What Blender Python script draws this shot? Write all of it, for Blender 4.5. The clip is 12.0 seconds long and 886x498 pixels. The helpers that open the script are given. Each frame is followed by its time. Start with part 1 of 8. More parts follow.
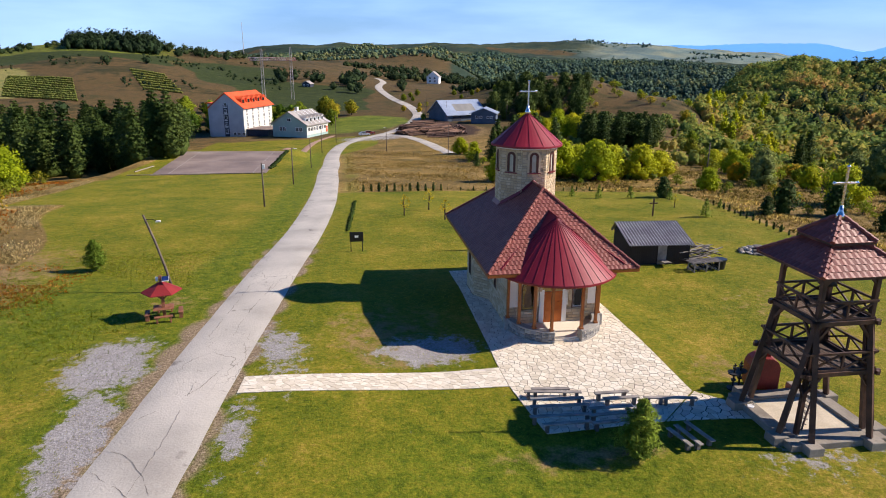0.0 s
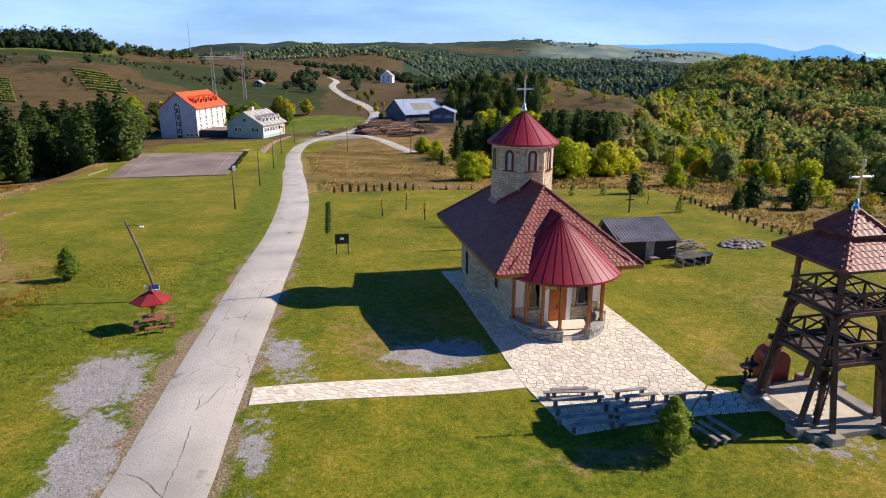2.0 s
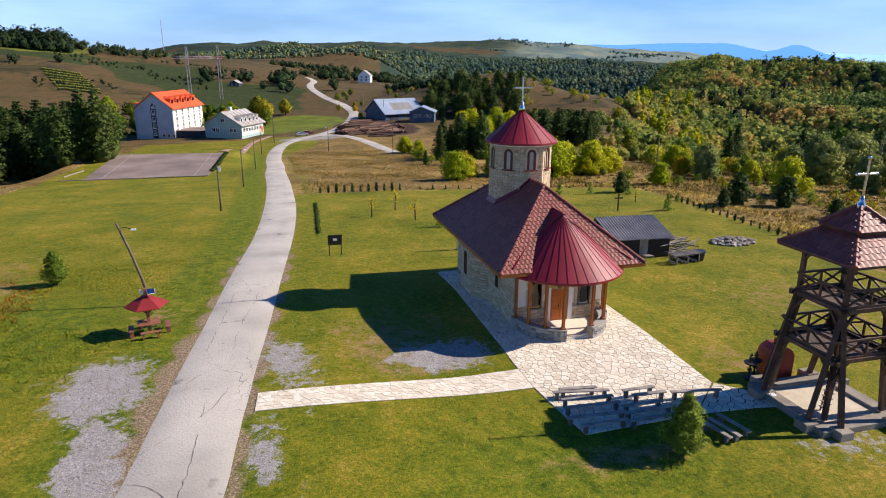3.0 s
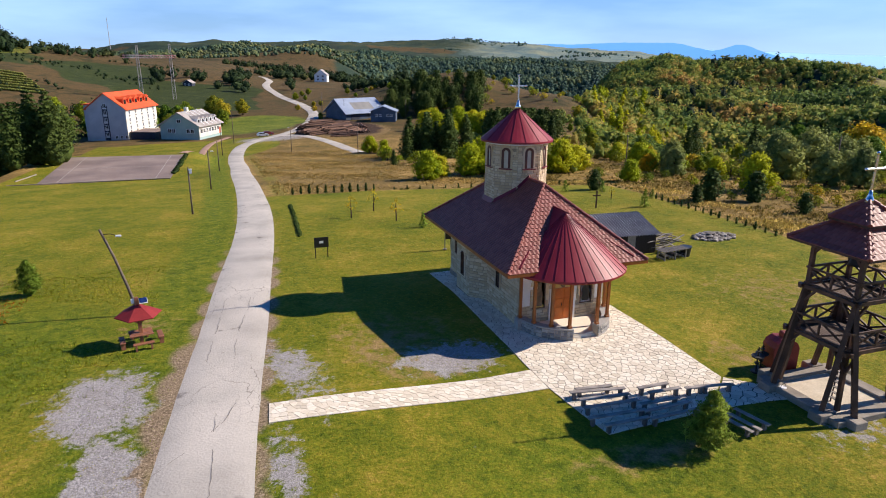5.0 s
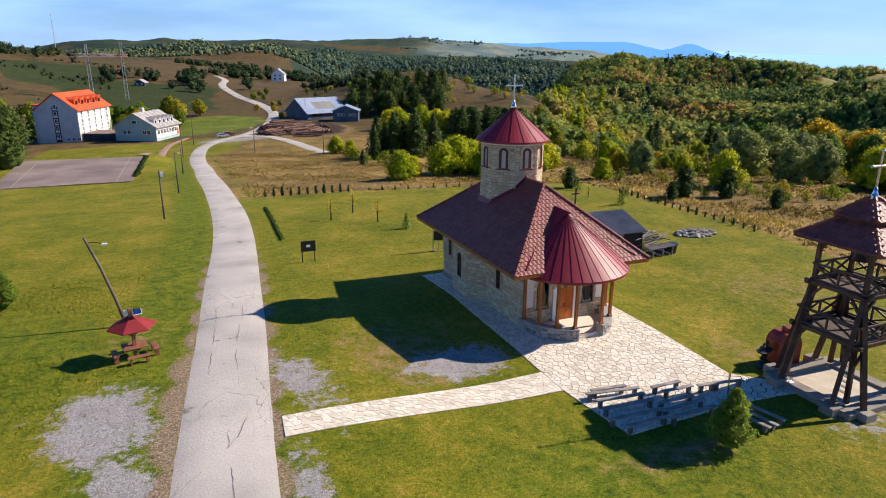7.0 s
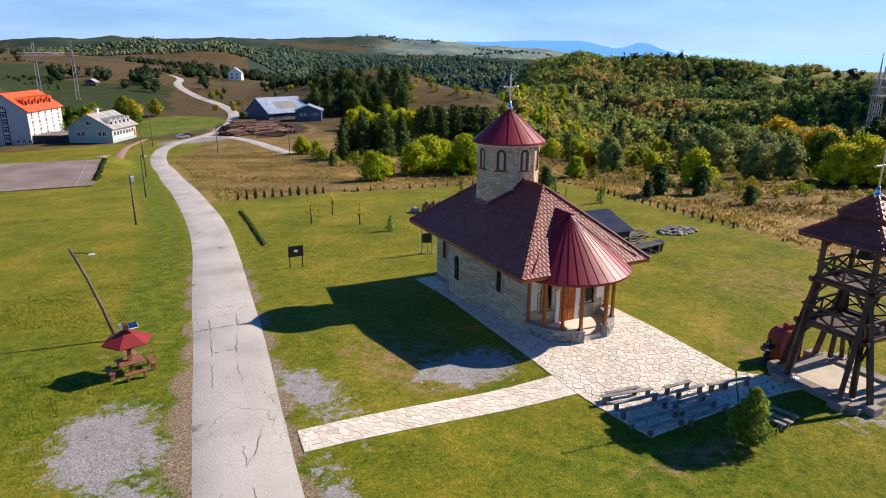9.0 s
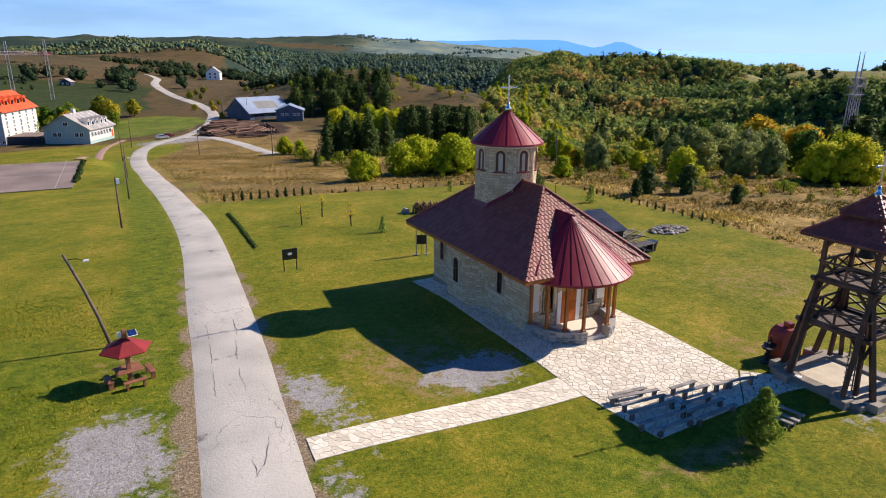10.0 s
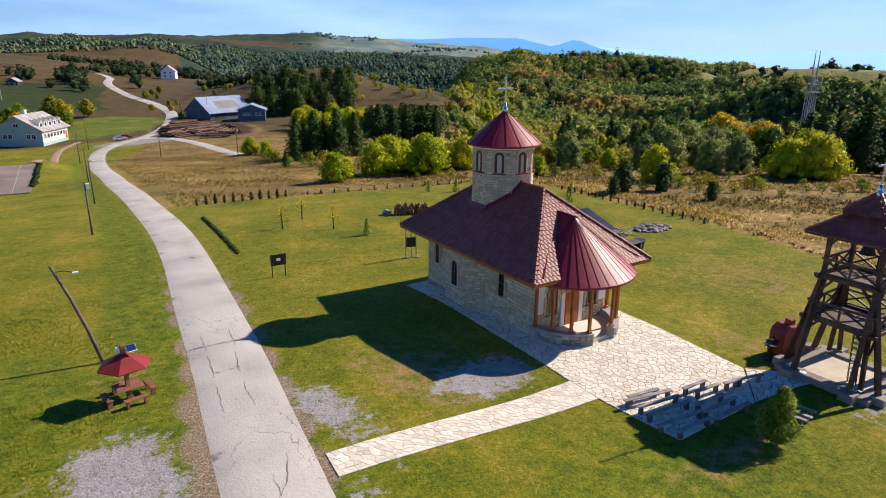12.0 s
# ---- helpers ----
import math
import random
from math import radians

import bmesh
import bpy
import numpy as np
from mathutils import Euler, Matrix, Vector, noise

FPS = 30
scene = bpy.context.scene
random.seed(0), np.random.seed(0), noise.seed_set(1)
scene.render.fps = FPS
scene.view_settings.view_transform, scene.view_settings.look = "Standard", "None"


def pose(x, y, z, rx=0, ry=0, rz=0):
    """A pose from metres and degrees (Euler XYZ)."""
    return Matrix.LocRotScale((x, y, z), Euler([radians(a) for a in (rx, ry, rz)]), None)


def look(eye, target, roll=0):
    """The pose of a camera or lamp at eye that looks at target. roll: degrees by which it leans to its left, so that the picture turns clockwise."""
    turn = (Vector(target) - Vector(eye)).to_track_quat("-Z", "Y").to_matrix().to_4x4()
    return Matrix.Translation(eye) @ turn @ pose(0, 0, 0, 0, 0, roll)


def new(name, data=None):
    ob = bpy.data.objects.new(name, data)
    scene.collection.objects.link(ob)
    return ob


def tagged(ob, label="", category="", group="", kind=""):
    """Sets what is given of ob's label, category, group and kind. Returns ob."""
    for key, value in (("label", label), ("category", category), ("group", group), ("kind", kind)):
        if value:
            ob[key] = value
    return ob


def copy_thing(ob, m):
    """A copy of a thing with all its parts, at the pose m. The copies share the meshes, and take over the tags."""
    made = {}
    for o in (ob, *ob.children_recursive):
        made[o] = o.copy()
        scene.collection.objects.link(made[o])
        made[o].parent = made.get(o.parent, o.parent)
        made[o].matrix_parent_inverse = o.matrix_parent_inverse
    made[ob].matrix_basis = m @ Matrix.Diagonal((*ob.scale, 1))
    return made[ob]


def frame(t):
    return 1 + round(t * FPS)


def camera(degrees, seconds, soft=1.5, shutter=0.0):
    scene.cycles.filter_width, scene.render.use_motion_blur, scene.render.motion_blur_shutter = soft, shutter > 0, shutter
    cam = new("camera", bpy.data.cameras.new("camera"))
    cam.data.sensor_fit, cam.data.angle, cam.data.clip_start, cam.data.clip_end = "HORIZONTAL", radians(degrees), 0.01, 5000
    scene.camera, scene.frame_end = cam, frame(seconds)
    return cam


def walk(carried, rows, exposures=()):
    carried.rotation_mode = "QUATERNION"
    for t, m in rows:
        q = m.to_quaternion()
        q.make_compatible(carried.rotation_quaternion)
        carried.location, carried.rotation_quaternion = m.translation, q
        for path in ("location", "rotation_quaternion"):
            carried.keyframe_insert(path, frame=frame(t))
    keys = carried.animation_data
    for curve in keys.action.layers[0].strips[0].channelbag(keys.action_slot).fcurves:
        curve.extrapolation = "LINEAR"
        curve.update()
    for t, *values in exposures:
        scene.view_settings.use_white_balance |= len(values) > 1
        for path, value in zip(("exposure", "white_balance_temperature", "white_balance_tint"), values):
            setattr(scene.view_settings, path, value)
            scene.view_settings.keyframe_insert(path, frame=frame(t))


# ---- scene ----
cam = camera(69.3, 12.0, soft=1.0)
PATH = [
    (0, (-13.433, -36.153, 17.298), (-10.428, -17.208, 11.639), 0.31),
    (0.5, (-14.228, -35.819, 17.276), (-10.857, -16.936, 11.611), 0.31),
    (1, (-14.997, -35.478, 17.243), (-11.268, -16.664, 11.574), 0.31),
    (1.5, (-15.741, -35.133, 17.204), (-11.663, -16.392, 11.532), 0.31),
    (2, (-16.462, -34.782, 17.161), (-12.042, -16.120, 11.487), 0.31),
    (2.5, (-17.162, -34.425, 17.118), (-12.407, -15.847, 11.441), 0.31),
    (3, (-17.842, -34.064, 17.076), (-12.758, -15.573, 11.398), 0.32),
    (5, (-20.386, -32.566, 16.966), (-14.046, -14.471, 11.275), 0.32),
    (5.5, (-20.984, -32.178, 16.958), (-14.342, -14.193, 11.263), 0.32),
    (6, (-21.568, -31.783, 16.960), (-14.631, -13.913, 11.259), 0.32),
    (6.5, (-22.140, -31.383, 16.971), (-14.911, -13.630, 11.264), 0.32),
    (7, (-22.699, -30.976, 16.992), (-15.183, -13.346, 11.277), 0.32),
    (9, (-24.831, -29.277, 17.146), (-16.204, -12.175, 11.395), 0.33),
    (9.5, (-25.338, -28.832, 17.196), (-16.443, -11.871, 11.433), 0.33),
    (10, (-25.837, -28.378, 17.245), (-16.677, -11.562, 11.472), 0.33),
    (10.5, (-26.326, -27.914, 17.292), (-16.904, -11.247, 11.508), 0.33),
    (11, (-26.805, -27.440, 17.334), (-17.125, -10.925, 11.538), 0.33),
    (11.5, (-27.275, -26.954, 17.366), (-17.340, -10.596, 11.560), 0.33),
    (12, (-27.736, -26.457, 17.386), (-17.549, -10.259, 11.570), 0.33),
]
walk(cam, [(t, look(eye, target, roll)) for t, eye, target, roll in PATH])

# ---- world, sun ----
SUN = Vector((22.3, -1.6, 15.9)).normalized()
world = bpy.data.worlds.new("world")
scene.world = world
world.use_nodes = True
wn, wl = world.node_tree.nodes, world.node_tree.links
wn.clear()
sky = wn.new("ShaderNodeTexSky")
sky.sky_type = "NISHITA"
sky.sun_disc = False
sky.sun_elevation = math.asin(SUN.z)
sky.sun_rotation = math.atan2(SUN.x, SUN.y)
sky.altitude, sky.air_density, sky.dust_density, sky.ozone_density = 700, 1.0, 0.7, 2.5
coord = wn.new("ShaderNodeTexCoord")
stretch = wn.new("ShaderNodeMapping")
stretch.inputs["Scale"].default_value = (1.5, 1.5, 8.0)
clouds = wn.new("ShaderNodeTexNoise")
clouds.inputs["Scale"].default_value, clouds.inputs["Detail"].default_value = 1.7, 6.0
cloud_ramp = wn.new("ShaderNodeValToRGB")
cloud_ramp.color_ramp.elements[0].color = (0.45, 0.45, 0.45, 1)
cloud_ramp.color_ramp.elements[0].position, cloud_ramp.color_ramp.elements[1].position = 0.36, 0.66
cloud_mix = wn.new("ShaderNodeMix")
cloud_mix.data_type = "RGBA"
cloud_mix.inputs["B"].default_value = (7.4, 11.4, 18.6, 1)
sky_out, background = wn.new("ShaderNodeOutputWorld"), wn.new("ShaderNodeBackground")
background.inputs["Strength"].default_value = 0.053
wl.new(coord.outputs["Generated"], stretch.inputs["Vector"])
wl.new(stretch.outputs["Vector"], clouds.inputs["Vector"])
wl.new(clouds.outputs["Fac"], cloud_ramp.inputs["Fac"])
low = wn.new("ShaderNodeSeparateXYZ")
fade = wn.new("ShaderNodeMapRange")
fade.inputs["From Min"].default_value, fade.inputs["From Max"].default_value = 0.42, 0.1
veil = wn.new("ShaderNodeMath")
veil.operation = "MULTIPLY"
wl.new(coord.outputs["Generated"], low.inputs["Vector"])
wl.new(low.outputs["Z"], fade.inputs["Value"])
wl.new(cloud_ramp.outputs["Color"], veil.inputs[0])
wl.new(fade.outputs["Result"], veil.inputs[1])
wl.new(veil.outputs[0], cloud_mix.inputs["Factor"])
blue = wn.new("ShaderNodeHueSaturation")
blue.inputs["Saturation"].default_value = 1.35
cool = wn.new("ShaderNodeMix")
cool.data_type, cool.blend_type = "RGBA", "MULTIPLY"
cool.inputs["Factor"].default_value = 1.0
cool.inputs["B"].default_value = (0.8, 1.0, 1.45, 1)
wl.new(sky.outputs["Color"], cool.inputs["A"])
wl.new(cool.outputs["Result"], blue.inputs["Color"])
wl.new(blue.outputs["Color"], cloud_mix.inputs["A"])
wl.new(cloud_mix.outputs["Result"], background.inputs["Color"])
wl.new(background.outputs["Background"], sky_out.inputs["Surface"])

sun_data = bpy.data.lights.new("sun", "SUN")
sun_data.energy, sun_data.angle, sun_data.color = 5.0, radians(0.5), (1.0, 0.872, 0.755)
sun = new("sun", sun_data)
sun.matrix_world = look(SUN * 100, (0, 0, 0))
scene.view_settings.exposure = 0.5

# ---- materials ----


def lin(c):
    """Linear colour from 0..255 sRGB."""
    return tuple((v / 255 / 12.92) if v < 10.3 else ((v / 255 + 0.055) / 1.055) ** 2.4 for v in c) + (1.0,)


def mat(name, colours, scale=1.0, fine=12.0, rough=0.8, metal=0.0, bump=0.3, bump_scale=None, spread=0.25, random_by="", vector="", specular=0.5):
    """A surface whose colours vary at two scales; random_by 'object' or 'island' also varies it piece by piece."""
    m = bpy.data.materials.new(name)
    m.use_nodes = True
    n, l = m.node_tree.nodes, m.node_tree.links
    bsdf = n["Principled BSDF"]
    bsdf.inputs["Roughness"].default_value, bsdf.inputs["Metallic"].default_value = rough, metal
    bsdf.inputs["Specular IOR Level"].default_value = specular
    tc, geo = n.new("ShaderNodeTexCoord"), n.new("ShaderNodeNewGeometry")
    where = tc.outputs["Object"] if vector == "object" else geo.outputs["Position"]
    big, small = n.new("ShaderNodeTexNoise"), n.new("ShaderNodeTexNoise")
    for node, s, d in ((big, scale, 4.0), (small, fine, 5.0)):
        node.inputs["Scale"].default_value, node.inputs["Detail"].default_value = s, d
        l.new(where, node.inputs["Vector"])
    ramp = n.new("ShaderNodeValToRGB")
    r = ramp.color_ramp
    while len(r.elements) < len(colours):
        r.elements.new(0.5)
    for i, c in enumerate(colours):
        r.elements[i].color = c
        r.elements[i].position = 0.5 if len(colours) == 1 else (i / (len(colours) - 1) if random_by else 0.3 + 0.4 * i / (len(colours) - 1))
    if random_by:
        fac = n.new("ShaderNodeMath")
        fac.operation = "MULTIPLY_ADD"
        l.new(big.outputs["Fac"], fac.inputs[0])
        fac.inputs[1].default_value = 0.5
        shift = n.new("ShaderNodeMath")
        shift.operation = "MULTIPLY_ADD"
        shift.inputs[1].default_value, shift.inputs[2].default_value = 1.0, -0.25
        if random_by == "object":
            info = n.new("ShaderNodeObjectInfo")
            l.new(info.outputs["Random"], shift.inputs[0])
        else:
            l.new(geo.outputs["Random Per Island"], shift.inputs[0])
        l.new(shift.outputs[0], fac.inputs[2])
        l.new(fac.outputs[0], ramp.inputs["Fac"])
    else:
        l.new(big.outputs["Fac"], ramp.inputs["Fac"])
    hsv = n.new("ShaderNodeHueSaturation")
    value = n.new("ShaderNodeMath")
    value.operation = "MULTIPLY_ADD"
    value.inputs[1].default_value, value.inputs[2].default_value = 2 * spread, 1 - spread
    l.new(small.outputs["Fac"], value.inputs[0])
    l.new(value.outputs[0], hsv.inputs["Value"])
    l.new(ramp.outputs["Color"], hsv.inputs["Color"])
    l.new(hsv.outputs["Color"], bsdf.inputs["Base Color"])
    if bump:
        b = n.new("ShaderNodeBump")
        b.inputs["Strength"].default_value = bump
        b.inputs["Distance"].default_value = 0.6 / (bump_scale or fine)
        if bump_scale:
            relief = n.new("ShaderNodeTexNoise")
            relief.inputs["Scale"].default_value, relief.inputs["Detail"].default_value = bump_scale, 3.0
            l.new(where, relief.inputs["Vector"])
            l.new(relief.outputs["Fac"], b.inputs["Height"])
        else:
            l.new(small.outputs["Fac"], b.inputs["Height"])
        l.new(b.outputs["Normal"], bsdf.inputs["Normal"])
    return m


def cracked(m, scale, width, dark, stretch=(1, 1, 1)):
    """Thin irregular cracks drawn over a surface's colour."""
    n, l = m.node_tree.nodes, m.node_tree.links
    bsdf = n["Principled BSDF"]
    old = bsdf.inputs["Base Color"].links[0].from_socket
    geo, warp, vor, add = n.new("ShaderNodeNewGeometry"), n.new("ShaderNodeTexNoise"), n.new("ShaderNodeTexVoronoi"), n.new("ShaderNodeVectorMath")
    warp.inputs["Scale"].default_value = 0.8
    vor.feature = "DISTANCE_TO_EDGE"
    vor.inputs["Scale"].default_value = scale
    add.operation = "MULTIPLY_ADD"
    add.inputs[1].default_value = (1.6, 1.6, 1.6)
    l.new(geo.outputs["Position"], warp.inputs["Vector"])
    l.new(warp.outputs["Color"], add.inputs[0])
    l.new(geo.outputs["Position"], add.inputs[2])
    long = n.new("ShaderNodeMapping")
    long.inputs["Scale"].default_value = stretch
    l.new(add.outputs["Vector"], long.inputs["Vector"])
    l.new(long.outputs["Vector"], vor.inputs["Vector"])
    line, gate, fac = n.new("ShaderNodeMapRange"), n.new("ShaderNodeMapRange"), n.new("ShaderNodeMath")
    line.inputs["From Min"].default_value, line.inputs["From Max"].default_value = width, width * 0.3
    spot = n.new("ShaderNodeTexNoise")
    spot.inputs["Scale"].default_value = 0.13
    l.new(geo.outputs["Position"], spot.inputs["Vector"])
    gate.inputs["From Min"].default_value, gate.inputs["From Max"].default_value = 0.42, 0.6
    l.new(vor.outputs["Distance"], line.inputs["Value"])
    l.new(spot.outputs["Fac"], gate.inputs["Value"])
    fac.operation = "MULTIPLY"
    l.new(line.outputs["Result"], fac.inputs[0])
    l.new(gate.outputs["Result"], fac.inputs[1])
    mixer = n.new("ShaderNodeMix")
    mixer.data_type = "RGBA"
    mixer.inputs["B"].default_value = dark
    l.new(fac.outputs[0], mixer.inputs["Factor"])
    l.new(old, mixer.inputs["A"])
    l.new(mixer.outputs["Result"], bsdf.inputs["Base Color"])


def blotched(m, scale, at, dark):
    """Sparse soft-edged stains over a surface's colour."""
    n, l = m.node_tree.nodes, m.node_tree.links
    bsdf = n["Principled BSDF"]
    old = bsdf.inputs["Base Color"].links[0].from_socket
    geo, t, k, mixer = n.new("ShaderNodeNewGeometry"), n.new("ShaderNodeTexNoise"), n.new("ShaderNodeMapRange"), n.new("ShaderNodeMix")
    t.inputs["Scale"].default_value, t.inputs["Detail"].default_value = scale, 5.0
    l.new(geo.outputs["Position"], t.inputs["Vector"])
    k.inputs["From Min"].default_value, k.inputs["From Max"].default_value, k.inputs["To Max"].default_value = at, at + 0.05, 0.75
    l.new(t.outputs["Fac"], k.inputs["Value"])
    mixer.data_type = "RGBA"
    mixer.inputs["B"].default_value = dark
    l.new(k.outputs["Result"], mixer.inputs["Factor"])
    l.new(old, mixer.inputs["A"])
    l.new(mixer.outputs["Result"], bsdf.inputs["Base Color"])


ROAD = mat("worn_road", [lin((158, 152, 143)), lin((180, 174, 164)), lin((194, 187, 176))], 0.22, 9.0, 0.9, spread=0.14)
cracked(ROAD, 0.42, 0.007, lin((128, 122, 114)), (1.0, 0.3, 1.0))
cracked(ROAD, 1.7, 0.012, lin((150, 144, 136)), (1.0, 0.75, 1.0))
blotched(ROAD, 0.5, 0.66, lin((104, 98, 92)))
FLAG = mat("pale_flagstone", [lin((204, 192, 170)), lin((222, 211, 190)), lin((232, 224, 206))], 0.6, 9.0, 0.75, random_by="object", spread=0.12)
FLAG_REST = mat("pale_flagstone_small", [lin((204, 192, 170)), lin((222, 211, 190)), lin((232, 224, 206))], 0.6, 9.0, 0.75, random_by="island", spread=0.12)
GROUT = mat("dark_joint", [lin((70, 63, 54)), lin((104, 94, 80))], 1.5, 15.0, 0.95)
PALE_GROUT = mat("sandy_joint", [lin((188, 175, 152)), lin((206, 194, 172))], 1.5, 15.0, 0.95)
CONCRETE = mat("concrete", [lin((124, 115, 103)), lin((154, 145, 131))], 0.9, 10.0, 0.9)
RUBBLE = mat("grey_rubble", [lin((112, 112, 112)), lin((150, 148, 144)), lin((176, 170, 160))], 2.0, 12.0, 0.9, random_by="island")
STONE = mat("cream_stone", [lin((184, 162, 128)), lin((199, 179, 145)), lin((213, 197, 166))], 0.8, 14.0, 0.85, random_by="island", spread=0.16)
STONE_PIECE = mat("cream_stone_block", [lin((184, 162, 128)), lin((199, 179, 145)), lin((213, 197, 166))], 0.8, 14.0, 0.85, random_by="object", spread=0.16)
MORTAR = mat("mortar", [lin((150, 136, 116)), lin((172, 160, 140))], 1.2, 14.0, 0.95)
PLASTER = mat("white_plaster", [lin((226, 222, 214)), lin((240, 238, 232))], 0.7, 10.0, 0.85, bump=0.1, spread=0.05)
TILE = mat("brown_red_tile", [lin((122, 62, 52)), lin((134, 70, 60)), lin((148, 82, 70))], 0.7, 11.0, 0.55, random_by="island", spread=0.15)
TILE_PIECE = mat("brown_red_tile_piece", [lin((122, 62, 52)), lin((134, 70, 60)), lin((148, 82, 70))], 0.7, 11.0, 0.55, random_by="object", spread=0.15)
SHEET = mat("dark_red_sheet_metal", [lin((128, 22, 38)), lin((146, 30, 48))], 0.5, 6.0, 0.5, bump=0.06, bump_scale=1.4, spread=0.06)
SEAM = mat("dark_red_seam", [lin((104, 20, 34)), lin((120, 28, 42))], 0.5, 6.0, 0.42, bump=0.0, spread=0.06)
HONEY = mat("honey_varnished_wood", [lin((142, 78, 26)), lin((172, 100, 38))], 1.2, 22.0, 0.45, bump=0.15)
DOORWOOD = mat("orange_varnished_door", [lin((176, 88, 20)), lin((200, 108, 32))], 1.6, 20.0, 0.42, bump=0.15)
DARKWOOD = mat("dark_stained_timber", [lin((52, 32, 24)), lin((74, 48, 36)), lin((96, 66, 50))], 1.3, 18.0, 0.62, bump=0.25)
DECKWOOD = mat("brown_deck_planks", [lin((76, 60, 50)), lin((104, 86, 74))], 1.4, 20.0, 0.7, random_by="object", bump=0.2)
GREYWOOD = mat("weathered_grey_wood", [lin((112, 106, 100)), lin((142, 134, 126)), lin((166, 158, 148))], 1.6, 22.0, 0.8, bump=0.25)
BENCHLEG = mat("dark_bench_leg", [lin((84, 80, 80)), lin((110, 104, 100))], 1.5, 18.0, 0.8)
SHEDWOOD = mat("blackened_boards", [lin((34, 28, 26)), lin((54, 46, 42))], 1.5, 16.0, 0.85, random_by="island")
BROWNWOOD = mat("brown_table_wood", [lin((120, 74, 50)), lin((150, 98, 70))], 1.8, 20.0, 0.6)
STEEL = mat("bright_steel", [lin((200, 204, 208)), lin((226, 228, 230))], 1.0, 9.0, 0.25, metal=1.0, bump=0.0, spread=0.05)
DARKGLASS = mat("dark_window_glass", [lin((26, 30, 34)), lin((40, 46, 52))], 1.0, 5.0, 0.08, bump=0.0, spread=0.05)
# light from the drum's opposite windows, put into the pane colour
LITGLASS = mat("lit_through_glass", [lin((176, 172, 156)), lin((206, 204, 190))], 1.4, 6.0, 0.15, bump=0.0, spread=0.06)
REDFRAME = mat("red_brown_window_wood", [lin((70, 34, 28)), lin((92, 48, 38))], 1.5, 18.0, 0.5)
ICON = mat("icon_dark_paint", [lin((60, 44, 36)), lin((92, 66, 46)), lin((120, 96, 66))], 4.0, 18.0, 0.4, bump=0.0)
ICON_PALE = mat("icon_pale_paint", [lin((200, 200, 204)), lin((168, 166, 168)), lin((224, 222, 220))], 4.0, 18.0, 0.4, bump=0.0)
GOLD = mat("ochre_mosaic", [lin((178, 142, 66)), lin((204, 172, 96))], 3.0, 30.0, 0.5)
BLACKBOARD = mat("black_board", [lin((18, 18, 20)), lin((28, 28, 30))], 1.0, 8.0, 0.45, bump=0.05)
POLEWOOD = mat("pole_wood", [lin((84, 72, 62)), lin((112, 98, 86))], 1.5, 20.0, 0.85)
TANKRED = mat("dull_red_paint", [lin((112, 30, 28)), lin((138, 42, 36))], 0.9, 8.0, 0.5)
IRON = mat("dark_iron", [lin((34, 32, 32)), lin((52, 48, 46))], 2.0, 12.0, 0.6, metal=0.3)
WHITE = mat("white_paint", [lin((220, 222, 224)), lin((238, 238, 236))], 1.0, 8.0, 0.6, bump=0.05, spread=0.05)
ZINC = mat("grey_corrugated_sheet", [lin((138, 136, 134)), lin((168, 166, 162))], 0.8, 7.0, 0.6, metal=0.0, bump=0.1)
SOLAR = mat("solar_cells", [lin((24, 40, 84)), lin((36, 56, 108))], 3.0, 10.0, 0.15, bump=0.0)
PLASTIC = mat("black_plastic", [lin((22, 24, 26)), lin((34, 36, 38))], 1.0, 6.0, 0.4, bump=0.0)

# ---- mesh helpers ----


